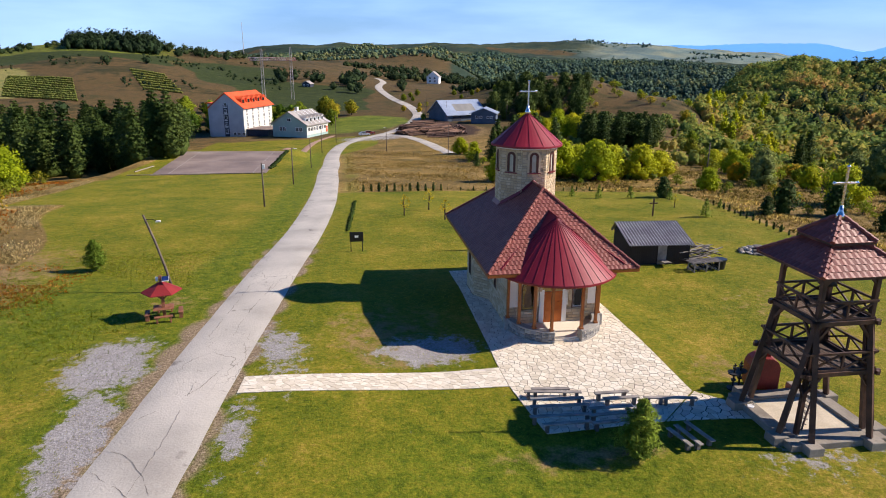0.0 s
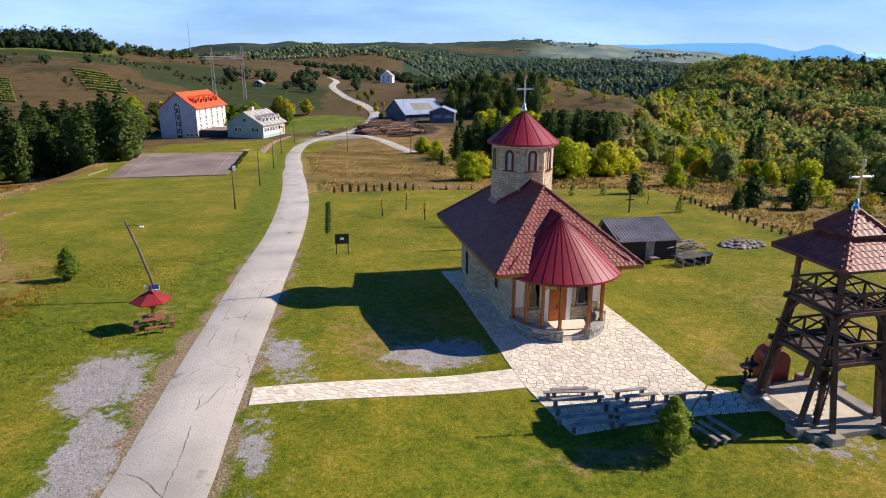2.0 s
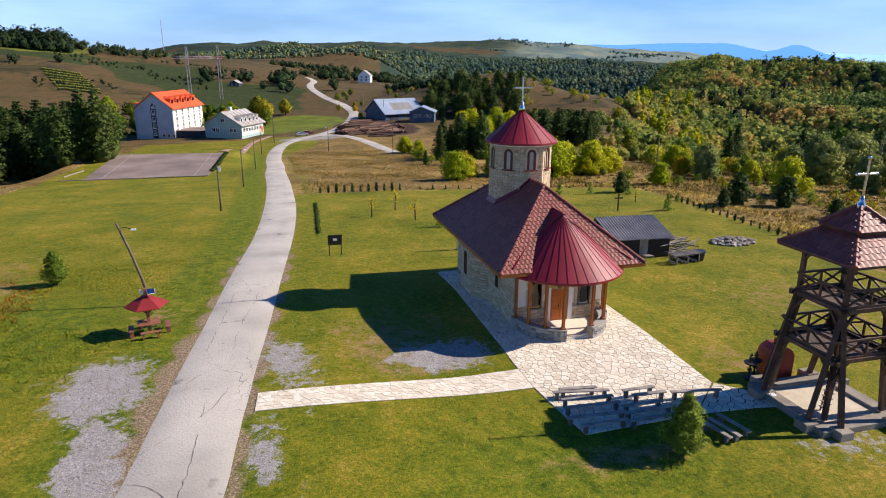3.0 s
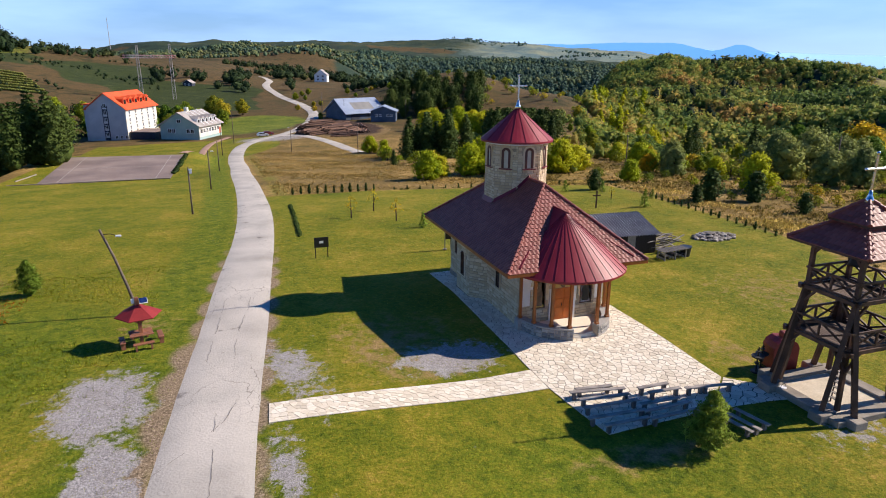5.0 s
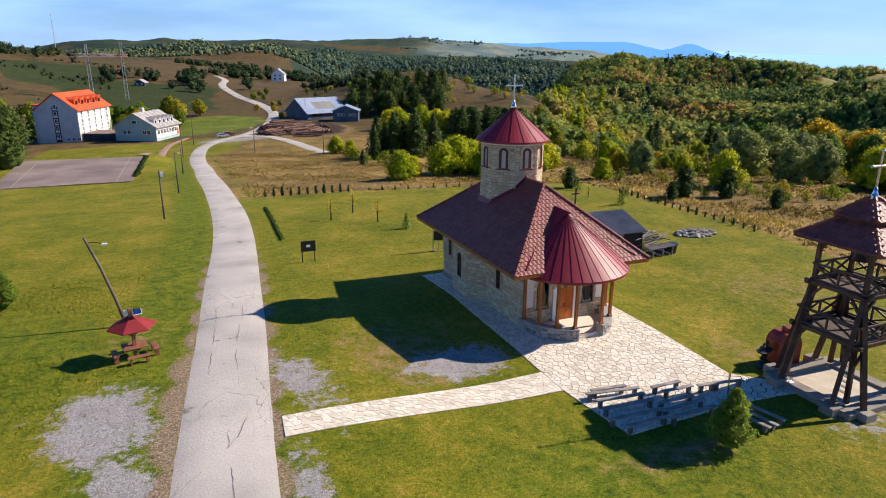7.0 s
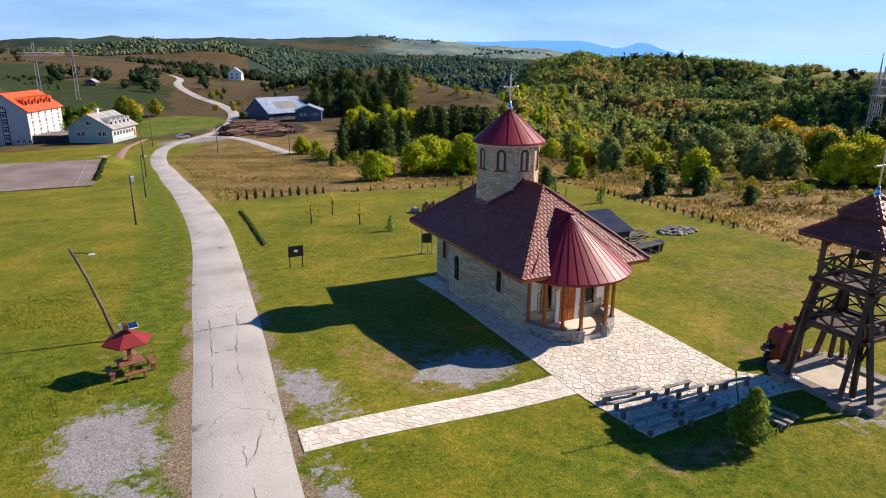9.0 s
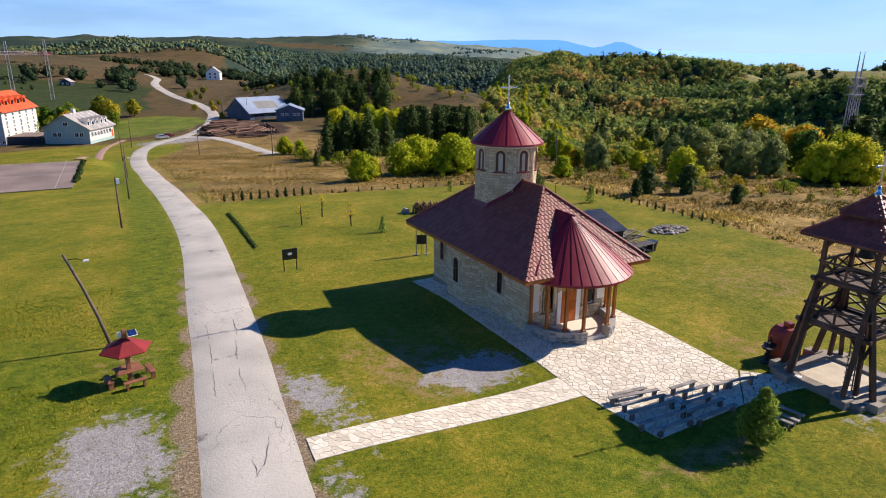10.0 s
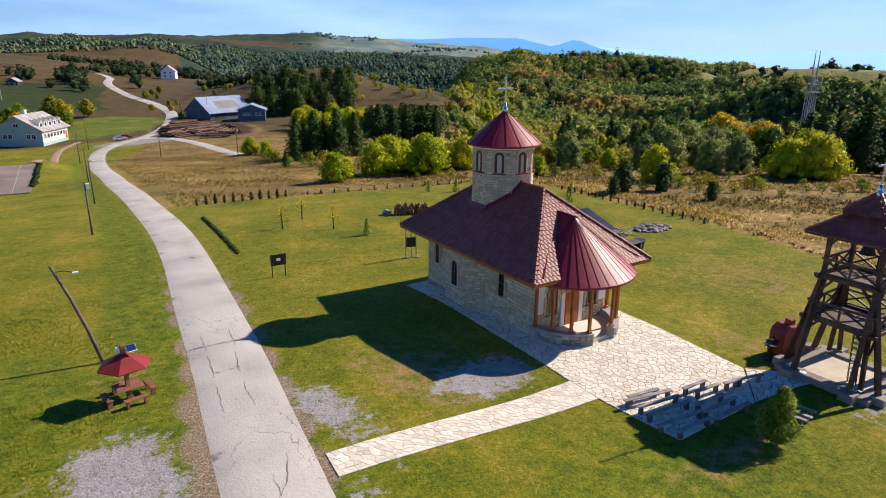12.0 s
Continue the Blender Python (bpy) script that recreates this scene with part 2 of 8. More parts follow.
class Geo:
    """Collects vertices and faces of one mesh."""

    def __init__(self):
        self.v, self.f = [], []

    def add(self, verts, faces, m=None):
        k = len(self.v)
        self.v += [tuple(m @ Vector(p)) for p in verts] if m is not None else [tuple(p) for p in verts]
        self.f += [tuple(i + k for i in f) for f in faces]
        return self

    def box(self, c, s, m=None, bevel=0.0):
        x, y, z = (a / 2 for a in s)
        pts = [(sx * x + c[0], sy * y + c[1], sz * z + c[2]) for sz in (-1, 1) for sx, sy in ((-1, -1), (1, -1), (1, 1), (-1, 1))]
        if bevel:
            b = min(bevel, x * 0.45, y * 0.45)
            pts = []
            for sz, ins in ((-1, 0), (1, 0), (1, b)):
                zz = c[2] + sz * z - (b if ins == 0 and sz > 0 else 0)
                pts += [(c[0] + sx * (x - ins), c[1] + sy * (y - ins), zz) for sx, sy in ((-1, -1), (1, -1), (1, 1), (-1, 1))]
            f = [(3, 2, 1, 0), (8, 9, 10, 11)]
            for k in (0, 4):
                f += [(k + i, k + (i + 1) % 4, k + 4 + (i + 1) % 4, k + 4 + i) for i in range(4)]
            return self.add(pts, f, m)
        return self.add(pts, [(3, 2, 1, 0), (4, 5, 6, 7), (0, 1, 5, 4), (1, 2, 6, 5), (2, 3, 7, 6), (3, 0, 4, 7)], m)

    def beam(self, a, b, w, h=None, up=(0, 0, 1)):
        """A straight timber from a to b with section w x h."""
        a, b = Vector(a), Vector(b)
        d = (b - a)
        length = d.length
        d.normalize()
        u = Vector(up)
        if abs(d.dot(u)) > 0.98:
            u = Vector((0, 1, 0))
        side = d.cross(u).normalized()
        u = side.cross(d)
        h = h or w
        pts = [p + side * sx * w / 2 + u * sz * h / 2 for p in (a, b) for sx, sz in ((-1, -1), (1, -1), (1, 1), (-1, 1))]
        return self.add(pts, [(3, 2, 1, 0), (4, 5, 6, 7), (0, 1, 5, 4), (1, 2, 6, 5), (2, 3, 7, 6), (3, 0, 4, 7)])

    def tube(self, pts, radii, n=8, cap=True):
        pts = [Vector(p) for p in pts]
        k = len(self.v)
        for i, p in enumerate(pts):
            d = (pts[min(i + 1, len(pts) - 1)] - pts[max(i - 1, 0)]).normalized()
            u = Vector((0, 0, 1)) if abs(d.z) < 0.9 else Vector((1, 0, 0))
            s = d.cross(u).normalized()
            w = s.cross(d)
            r = radii[i] if isinstance(radii, (list, tuple)) else radii
            self.v += [tuple(p + (s * math.cos(a) + w * math.sin(a)) * r) for a in (2 * math.pi * j / n for j in range(n))]
        for i in range(len(pts) - 1):
            for j in range(n):
                a, b = k + i * n + j, k + i * n + (j + 1) % n
                self.f.append((a, a + n, b + n, b))
        if cap:
            self.f.append(tuple(k + j for j in range(n)))
            self.f.append(tuple(k + (len(pts) - 1) * n + j for j in reversed(range(n))))
        return self

    def prism(self, outline, z0, z1, m=None):
        """A flat outline (anticlockwise, x and y) drawn up from z0 to z1."""
        n = len(outline)
        pts = [(x, y, z0) for x, y in outline] + [(x, y, z1) for x, y in outline]
        f = [tuple(reversed(range(n))), tuple(range(n, 2 * n))] + [(i, (i + 1) % n, n + (i + 1) % n, n + i) for i in range(n)]
        return self.add(pts, f, m)

    def mesh(self, name, material):
        me = bpy.data.meshes.new(name)
        me.from_pydata(self.v, [], self.f)
        if material:
            me.materials.append(material)
        me.update()
        return me


def part(name, geo, material, parent=None, label="", smooth=False):
    """One mesh object, under a thing or a part."""
    me = geo.mesh(name, material) if isinstance(geo, Geo) else geo
    if smooth:
        me.shade_smooth()
    ob = new(name, me)
    if parent:
        ob.parent = parent
    return tagged(ob, label) if label else ob


def thing(name, m, label, category, group="", kind=""):
    ob = new(name)
    ob.empty_display_size = 0.2
    ob.matrix_world = m
    return tagged(ob, label, category, group, kind)

# ---- ground ----
PROFILE_Y = [-600, -60, -11, 16, 24, 47, 70, 140, 168, 220, 245, 330, 600]
PROFILE_Z = [4, 0.8, 0, -0.1, -0.6, -1.7, -3.5, -7.5, -10.0, -10.5, -10.6, -8, 4]
RANGE = [120, 200, 300, 400, 520, 650, 800, 1100, 1500, 2000, 2800, 3600, 4900]
BEARING = [-120, -60, -28, -18, -3, 8, 20, 30, 35, 40, 48, 57, 66, 90, 130]
REACH = [
    [1, 0, 2, 3, 4, 6, 8, 8, 10, 20, 40, 40, 40],
    [-6, -14, -14, -4, 8, 16, 18, 10, 5, 15, 30, 30, 30],
    [-6, -14, -14, -2, 12, 21, 21, 8, 5, 15, 36, 36, 36],
    [-5, -14, -14, 0, 17, 29, 28, 10, 5, 20, 42, 44, 44],
]
REACH += [
    [-6, -10.6, -13.5, -6, 4, 14, 16, 6, 20, 15, 75, 65, 55],
    [-6.5, -10.2, -9.8, -6, -3, -2, 2, 8, 34, 20, 84, 75, 60],
    [-6, -9.6, -10.5, 1, -5, -25, -45, -50, -10, 5, 70, 70, 65],
    [-5, -9, -11, -9, -30, -45, -50, -50, 0, 12, 44, 70, 75],
]
REACH += [
    [-4, -10, -20, -19, -12, 4, 9, -30, -5, 6, 24, 50, 60],
    [-4, -11, -26, -20, -10, 3, 9, -10, -30, -20, -10, 0, 10],
    [-4, -12, -26, -20, -9, 4, 7, -10, -35, -50, -55, -60, -65],
    [-4, -13, -24, -18, -10, 0, 2, -10, -35, -50, -55, -60, -65],
]
REACH += [
    [-4, -12, -20, -17, -11, -4, -2, -10, -35, -50, -55, -60, -65],
    [-4, -8, -12, -12, -8, -2, 2, 0, -10, -20, -20, -20, -20],
    [0, 0, 2, 3, 4, 6, 8, 8, 10, 20, 30, 40, 40],
]


# hills: bearing, distance, their half widths in degrees and metres, height
HILLS = [
    (37.7, 740, 1.8, 170, 9), (-9, 2850, 2.5, 500, -30), (21, 380, 6.5, 65, 9), (29, 330, 4.0, 55, 8), (8, 1120, 4.5, 170, 19), (13.5, 1550, 2.6, 220, 13),
    (24, 1520, 9, 260, 9), (19, 2900, 4, 420, 22), (26.5, 3000, 3.2, 420, 26), (4, 2750, 2.4, 420, -14), (2.5, 1350, 2.6, 200, 12), (46, 640, 4, 90, -6),
]


def smooth01(a, b, x):
    t = np.clip((np.asarray(x, float) - a) / (b - a), 0, 1)
    return t * t * (3 - 2 * t)


def height(x, y):
    """The ground's height."""
    x, y = np.asarray(x, float), np.asarray(y, float)
    d = 6.0
    near = sum(np.interp(y + k * d, PROFILE_Y, PROFILE_Z) for k in (-1, -0.5, 0, 0.5, 1)) / 5
    near = near + 0.32 * np.exp(-(np.clip(np.abs(x) - 4.5, 0, 99) / 3) ** 2) * smooth01(-9, 0, y) * (1 - smooth01(9, 16, y))
    near = near + 0.65 * smooth01(-4, -19, x) * np.exp(-((y + 6) / 22) ** 2)
    near = near - 0.035 * np.clip(-58 - x, 0, 60) * smooth01(-40, 30, y)
    near = near - 0.02 * np.clip(x - 32, 0, 90)
    r = np.hypot(x + 20, y + 32)
    az = np.degrees(np.arctan2(x + 20, y + 32))
    table = np.array(REACH)
    fr = np.interp(np.log(np.maximum(r, 100)), np.log(RANGE), np.arange(len(RANGE)))
    fa = np.interp(az, BEARING, np.arange(len(BEARING)))
    i, j = np.minimum(fr.astype(int), len(RANGE) - 2), np.minimum(fa.astype(int), len(BEARING) - 2)
    u, v = fr - i, fa - j
    v = v * v * (3 - 2 * v)
    far = (table[j, i] * (1 - u) + table[j, i + 1] * u) * (1 - v) + (table[j + 1, i] * (1 - u) + table[j + 1, i + 1] * u) * v
    roll = np.sin(x / 61 + 1.3) * np.cos(y / 73) + 0.6 * np.sin(x / 27 + y / 33) + 0.35 * np.sin(x / 13 - y / 17)
    far = far + roll * np.clip((r - 260) / 260, 0, 1) * (1.2 + 3.0 * smooth01(500, 2500, r))
    for b0, r0, db, dr, dz in HILLS:
        far = far + dz * np.exp(-(((az - b0) / db) ** 2 + ((r - r0) / dr) ** 2))
    gully = np.sin(x / 33 + 1.1 * np.sin(y / 57) + 0.4) * np.cos(y / 71 + 0.8 * np.sin(x / 49)) + 0.45 * np.sin(x / 15 + y / 41)
    far = far + 14 * gully * (1 - 0.75 * smooth01(560, 740, r)) * smooth01(29, 36, az) * (1 - smooth01(70, 80, az)) * smooth01(310, 430, r) * (1 - smooth01(900, 1100, r))
    gully = np.sin(x / 95 + 1.3 * np.sin(y / 130)) * np.cos(y / 160 + 0.5)
    far = far + 9 * gully * smooth01(850, 1050, r) * (1 - smooth01(4200, 4800, r)) * smooth01(-45, -35, az) * (1 - smooth01(70, 80, az))
    w = smooth01(105, 190, r)
    z = near * (1 - w) + far * w
    terrace = smooth01(-72, -62, x) * (1 - smooth01(-28, -20, x)) * smooth01(96, 109, y) * (1 - smooth01(152, 168, y))
    return z * (1 - terrace) - 7.3 * terrace


def ground_z(x, y):
    return float(height(x, y))


ROAD_LINE = [(-24.2, -60), (-23.05, -20), (-22.1, -8), (-21.3, 0), (-20.4, 8), (-19.5, 17), (-17.6, 36), (-16.5, 58), (-16.3, 80), (-16.4, 105), (-16.1, 125), (-16.2, 146), (-15.6, 164), (-13.4, 184), (-10.7, 194), (-6.4, 203), (-0.5, 210.5), (6, 220), (12.5, 236), (19, 258)]
ROAD_FAR = [(19, 258), (25, 290), (24, 330), (18, 380), (14, 430), (22, 500), (20, 560)]
BRANCH_LINE = [(2, 211), (9.3, 205), (14.8, 188), (18, 165), (18.8, 154)]


def line_points(pts, step):
    """Points along a smooth curve through pts."""
    out = []
    for i in range(len(pts) - 1):
        p0, p1, p2, p3 = (Vector(pts[min(max(k, 0), len(pts) - 1)]) for k in (i - 1, i, i + 1, i + 2))
        n = max(2, int((p2 - p1).length / step))
        for k in range(n):
            t = k / n
            out.append(0.5 * ((2 * p1) + (p2 - p0) * t + (2 * p0 - 5 * p1 + 4 * p2 - p3) * t * t + (3 * p1 - p0 - 3 * p2 + p3) * t ** 3))
    out.append(Vector(pts[-1]))
    return out


ROAD_PTS = np.array([tuple(p) for p in line_points(ROAD_LINE + ROAD_FAR[1:], 2.0)])


def road_distance(x, y):
    x, y = np.asarray(x, float), np.asarray(y, float)
    best = np.full(x.shape, 1e9)
    for px, py in ROAD_PTS[::2]:
        best = np.minimum(best, np.hypot(x - px, y - py))
    return best


def wobble(x, y, s, seed=0.0):
    return np.sin(x / s + seed) * np.cos(y / s * 1.13 + seed * 2.1) * 0.6 + np.sin((x + y) / s * 1.7 + seed) * 0.4


def lawn_edge(x, y):
    """Above 0 on the mown lawns, below on rough land."""
    edge_back = 66 - 0.26 * np.clip(x, 0, 60) - y + wobble(x, y, 9) * 0.4
    edge_back = np.where(x < -18, 400, edge_back)
    edge_left = np.minimum(x + 36.5 + 0.27 * np.clip(y, -30, 85) + wobble(x, y, 7, 2.0) * 1.6, 31.0 + 0.15 * np.clip(y, 0, 45) - x + wobble(x, y, 6, 1.0) * 0.4)
    edge = np.minimum(edge_back, edge_left)
    upper = np.minimum.reduce([x + 61 + wobble(x, y, 12, 1.0) * 1.6, -14.5 - x + 14 * smooth01(150, 190, y), 214 - y + wobble(x, y, 8), y - 60])
    return np.maximum(np.minimum(edge, 158 - np.hypot(x + 30, y)), upper)


angles = np.radians(np.concatenate([np.arange(-34, 66, 0.34), np.arange(66, 326, 3.5)]))
radii = np.concatenate([[0.0], np.geomspace(1.5, 5000, 330)])
GX = -18 + np.outer(radii, np.sin(angles))
GY = -12 + np.outer(radii, np.cos(angles))
GZ = height(GX, GY)
na, nr = len(angles), len(radii)
verts = np.stack([GX, GY, GZ], -1).reshape(-1, 3)
ii, jj = np.meshgrid(np.arange(nr - 1), np.arange(na), indexing="ij")
a, b = ii * na + jj, ii * na + (jj + 1) % na
faces = np.stack([a, b, b + na, a + na], -1).reshape(-1, 4)
ground_mesh = bpy.data.meshes.new("ground")
ground_mesh.from_pydata(verts.tolist(), [], faces.tolist())
ground_mesh.shade_smooth()
fx, fy = verts[:, 0], verts[:, 1]
rr = np.hypot(fx + 20, fy + 32)
aa = np.degrees(np.arctan2(fx + 20, fy + 32))
rough_land = 1 - smooth01(-1.0, 1.5, lawn_edge(fx, fy))
green_fields = np.maximum(np.exp(-(((fx + 8) / 30) ** 2 + ((fy - 262) / 34) ** 2) ** 2), 0.0 * aa)
green_fields = np.maximum(green_fields, 0.55 * smooth01(-40, -18, -aa * 0 + wobble(fx, fy, 90, 1.0) * 40) * smooth01(-8, -14, aa) * smooth01(480, 560, rr))
gravel = np.maximum.reduce([
    1.1 * np.exp(-((((fx + 27.0) / 2.5) ** 2 + ((fy + 0.6) / 4.0) ** 2) ** 1.4)),
    1.05 * np.exp(-((((fx + 26.0 + 0.06 * (fy + 8)) / 1.5) ** 2 + ((fy + 8.0) / 5.5) ** 2) ** 1.3)),
    0.8 * np.exp(-((((fx + 17.3 + 0.2 * fy) / 1.7) ** 2 + ((fy - 0.2) / 4.5) ** 2) ** 1.2)),
    np.exp(-((((fx + 8.6) / 3.4) ** 2 + ((fy + 0.4) / 2.2) ** 2) ** 1.2)),
    0.68 * np.exp(-((((fx + 18.8) / 1.0) ** 2 + ((fy + 9) / 4.5) ** 2) ** 1.2)),
    0.6 * np.exp(-((((fx - 7.6) / 3.6) ** 2 + ((fy + 14.0) / 1.5) ** 2) ** 1.0)),
    np.exp(-((((fx + 2) / 14) ** 2 + ((fy - 203) / 9) ** 2) ** 2)) * 0.8,
])
worn = np.maximum.reduce([
    1.3 * np.exp(-((((fx - 26) / 20) ** 2 + ((fy - 226) / 30) ** 2) ** 2)),
    0.6 * np.exp(-((((fx + 11) / 6) ** 2 + ((fy - 2) / 8) ** 2))),
    0.5 * np.exp(-((((fx - 20) / 9) ** 2 + ((fy - 2) / 9) ** 2))),
    np.exp(-((((fx + 12) / 6) ** 2 + ((fy - 0) / 5) ** 2))) * 0.5,
    np.exp(-((((fx + 25.8) / 3) ** 2 + ((fy - 9) / 4) ** 2))) * 0.5,
    np.exp(-((((fx - 8) / 3) ** 2 + ((fy + 5) / 2.5) ** 2))) * 0.6,
    np.exp(-((((fx + 3) / 6) ** 2 + ((fy + 12.2) / 1.2) ** 2))) * 0.7,
    np.exp(-((((fx + 42) / 7) ** 2 + ((fy - 14) / 22) ** 2))) * 0.7,
])
aw = aa + 0.9 * wobble(fx, fy, 23, 0.3) + 0.5 * wobble(fx, fy, 9, 1.3)
rw = rr + 16 * wobble(fx, fy, 31, 2.0) + 7 * wobble(fx, fy, 11, 0.5)
dark_fields = np.maximum.reduce([
    smooth01(-10, -6, aw) * (1 - smooth01(2.5, 4.5, aw)) * smooth01(330, 350, rw) * (1 - smooth01(455, 485, rw)),
    smooth01(-13, -10, aw) * (1 - smooth01(-6, -2, aw)) * smooth01(425, 455, rw) * (1 - smooth01(560, 600, rw)) * 0.9,
    smooth01(-30, -24, aw) * (1 - smooth01(-13, -11, aw)) * smooth01(515, 535, rw) * (1 - smooth01(570, 590, rw)) * 0.8,
])
olive_fields = np.maximum.reduce([
    smooth01(51.5, 54, aw) * (1 - smooth01(75, 80, aa)) * smooth01(415, 460, rw) * (1 - smooth01(1200, 1300, rr)),
    smooth01(-40, -30, aa) * (1 - smooth01(-24, -21, aa)) * smooth01(380, 400, rr) * (1 - smooth01(480, 520, rr)),
])
verge = 0.9 * np.exp(-((road_distance(fx, fy) - 2.75) / 0.55) ** 2) * smooth01(-20, -22, fx) * (1 - smooth01(2, 10, fy))
verge = np.maximum(verge, np.exp(-((road_distance(fx, fy) - 2.35) / 0.48) ** 2) * (0.75 + 0.25 * wobble(fx, fy, 7, 0.6)) * (1 - 0.7 * smooth01(15, 40, fy)))
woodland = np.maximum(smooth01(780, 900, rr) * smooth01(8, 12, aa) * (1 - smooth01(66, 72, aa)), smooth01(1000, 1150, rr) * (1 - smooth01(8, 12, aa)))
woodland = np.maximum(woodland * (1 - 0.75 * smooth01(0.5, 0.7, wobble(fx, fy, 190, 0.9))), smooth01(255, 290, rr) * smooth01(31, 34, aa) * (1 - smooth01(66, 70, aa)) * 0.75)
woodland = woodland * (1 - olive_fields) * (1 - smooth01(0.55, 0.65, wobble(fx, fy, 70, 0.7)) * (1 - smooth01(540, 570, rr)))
# mask of the far plateau, which gets a haze tint in its colour
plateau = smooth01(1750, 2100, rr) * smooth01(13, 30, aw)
far_scrub = smooth01(185, 280, rr)
lush = np.maximum.reduce([
    np.exp(-((road_distance(fx, fy) - 4.6) / 2.6) ** 2) * smooth01(-22, -14, fy) * (1 - 0.5 * smooth01(-19.5, -18, fx)) * (1 - smooth01(150, 190, fy)),
    0.9 * np.exp(-((((fx + 33) / 7) ** 2 + ((fy - 8) / 11) ** 2) ** 1.5)),
    0.8 * np.exp(-((((fx + 6) / 10) ** 2 + ((fy + 13) / 6) ** 2) ** 1.5)),
])
yard = np.exp(-((((fx - 26) / 19) ** 2 + ((fy - 230) / 34) ** 2) ** 2))
for key, values in (("yard", yard), ("lush", lush), ("far_scrub", far_scrub), ("woodland", woodland), ("plateau", plateau), ("rough_land", rough_land), ("green_field", green_fields), ("gravel", gravel), ("worn", worn), ("verge", verge), ("dark_field", dark_fields), ("olive_field", olive_fields)):
    layer = ground_mesh.attributes.new(key, "FLOAT", "POINT")
    layer.data.foreach_set("value", np.ascontiguousarray(values, dtype=np.float32))


def ground_material():
    m = bpy.data.materials.new("grassland")
    m.use_nodes = True
    n, l = m.node_tree.nodes, m.node_tree.links
    bsdf = n["Principled BSDF"]
    bsdf.inputs["Roughness"].default_value = 0.95
    bsdf.inputs["Specular IOR Level"].default_value = 0.15
    geo = n.new("ShaderNodeNewGeometry")

    def noise_at(scale, detail=4.0, rough=0.55):
        t = n.new("ShaderNodeTexNoise")
        t.inputs["Scale"].default_value, t.inputs["Detail"].default_value, t.inputs["Roughness"].default_value = scale, detail, rough
        l.new(geo.outputs["Position"], t.inputs["Vector"])
        return t.outputs["Fac"]

    def ramp(fac, stops):
        r = n.new("ShaderNodeValToRGB")
        while len(r.color_ramp.elements) < len(stops):
            r.color_ramp.elements.new(0.5)
        for e, (p, c) in zip(r.color_ramp.elements, stops):
            e.position, e.color = p, c
        l.new(fac, r.inputs["Fac"])
        return r.outputs["Color"]

    def math_node(op, x, y, z=None):
        k = n.new("ShaderNodeMath")
        k.operation = op
        for i, v in enumerate((x, y, z)):
            if v is None:
                continue
            if isinstance(v, (int, float)):
                k.inputs[i].default_value = v
            else:
                l.new(v, k.inputs[i])
        return k.outputs[0]

    def attribute(key):
        t = n.new("ShaderNodeAttribute")
        t.attribute_name = key
        return t.outputs["Fac"]

    def mix(fac, x, y):
        k = n.new("ShaderNodeMix")
        k.data_type = "RGBA"
        l.new(fac, k.inputs["Factor"])
        l.new(x, k.inputs["A"])
        l.new(y, k.inputs["B"])
        return k.outputs["Result"]

    def masked(key, amount, at, soft, grain):
        s = math_node("MULTIPLY_ADD", math_node("SUBTRACT", grain, 0.5), amount, attribute(key))
        k = n.new("ShaderNodeMapRange")
        k.interpolation_type = "SMOOTHSTEP"
        k.inputs["From Min"].default_value, k.inputs["From Max"].default_value = at - soft, at + soft
        l.new(s, k.inputs["Value"])
        return k.outputs["Result"]

    patch, tuft, blade, wide = noise_at(0.16, 5), noise_at(1.1, 5, 0.7), noise_at(9.0, 4, 0.75), noise_at(0.022, 4)
    mottle = noise_at(3.6, 6, 0.8)
    lawn = ramp(math_node("MULTIPLY_ADD", mottle, 0.45, math_node("MULTIPLY_ADD", tuft, 0.25, math_node("MULTIPLY", patch, 0.3))), [(0.36, lin((52, 70, 11))), (0.45, lin((95, 104, 18))), (0.53, lin((125, 119, 30))), (0.63, lin((168, 140, 64)))])
    dry = ramp(math_node("MULTIPLY_ADD", tuft, 0.55, math_node("MULTIPLY", patch, 0.45)), [(0.32, lin((76, 72, 33))), (0.43, lin((114, 98, 50))), (0.53, lin((146, 119, 65))), (0.66, lin((194, 163, 104)))])
    scrub = ramp(math_node("MULTIPLY_ADD", wide, 0.6, math_node("MULTIPLY", patch, 0.4)), [(0.36, lin((44, 48, 27))), (0.44, lin((66, 60, 37))), (0.51, lin((92, 74, 47))), (0.58, lin((72, 64, 39))), (0.66, lin((50, 56, 30)))])
    field = ramp(math_node("MULTIPLY_ADD", tuft, 0.4, math_node("MULTIPLY", patch, 0.6)), [(0.36, lin((78, 94, 32))), (0.55, lin((108, 118, 40))), (0.66, lin((132, 132, 54)))])
    pebbles = n.new("ShaderNodeTexVoronoi")
    pebbles.inputs["Scale"].default_value = 16.0
    l.new(geo.outputs["Position"], pebbles.inputs["Vector"])
    stones = ramp(math_node("MULTIPLY_ADD", pebbles.outputs["Distance"], 0.5, math_node("MULTIPLY", tuft, 0.55)), [(0.2, lin((176, 173, 171))), (0.45, lin((160, 156, 154))), (0.75, lin((136, 130, 123)))])
    bare = ramp(tuft, [(0.35, lin((112, 92, 56))), (0.6, lin((146, 122, 82)))])
    wild = mix(math_node("MAXIMUM", math_node("MULTIPLY", smooth(n, l, wide, 0.42, 0.6), 0.4), math_node("MULTIPLY", attribute("far_scrub"), 0.92)), dry, scrub)
    colour = mix(masked("rough_land", 0.5, 0.5, 0.12, tuft), lawn, wild)
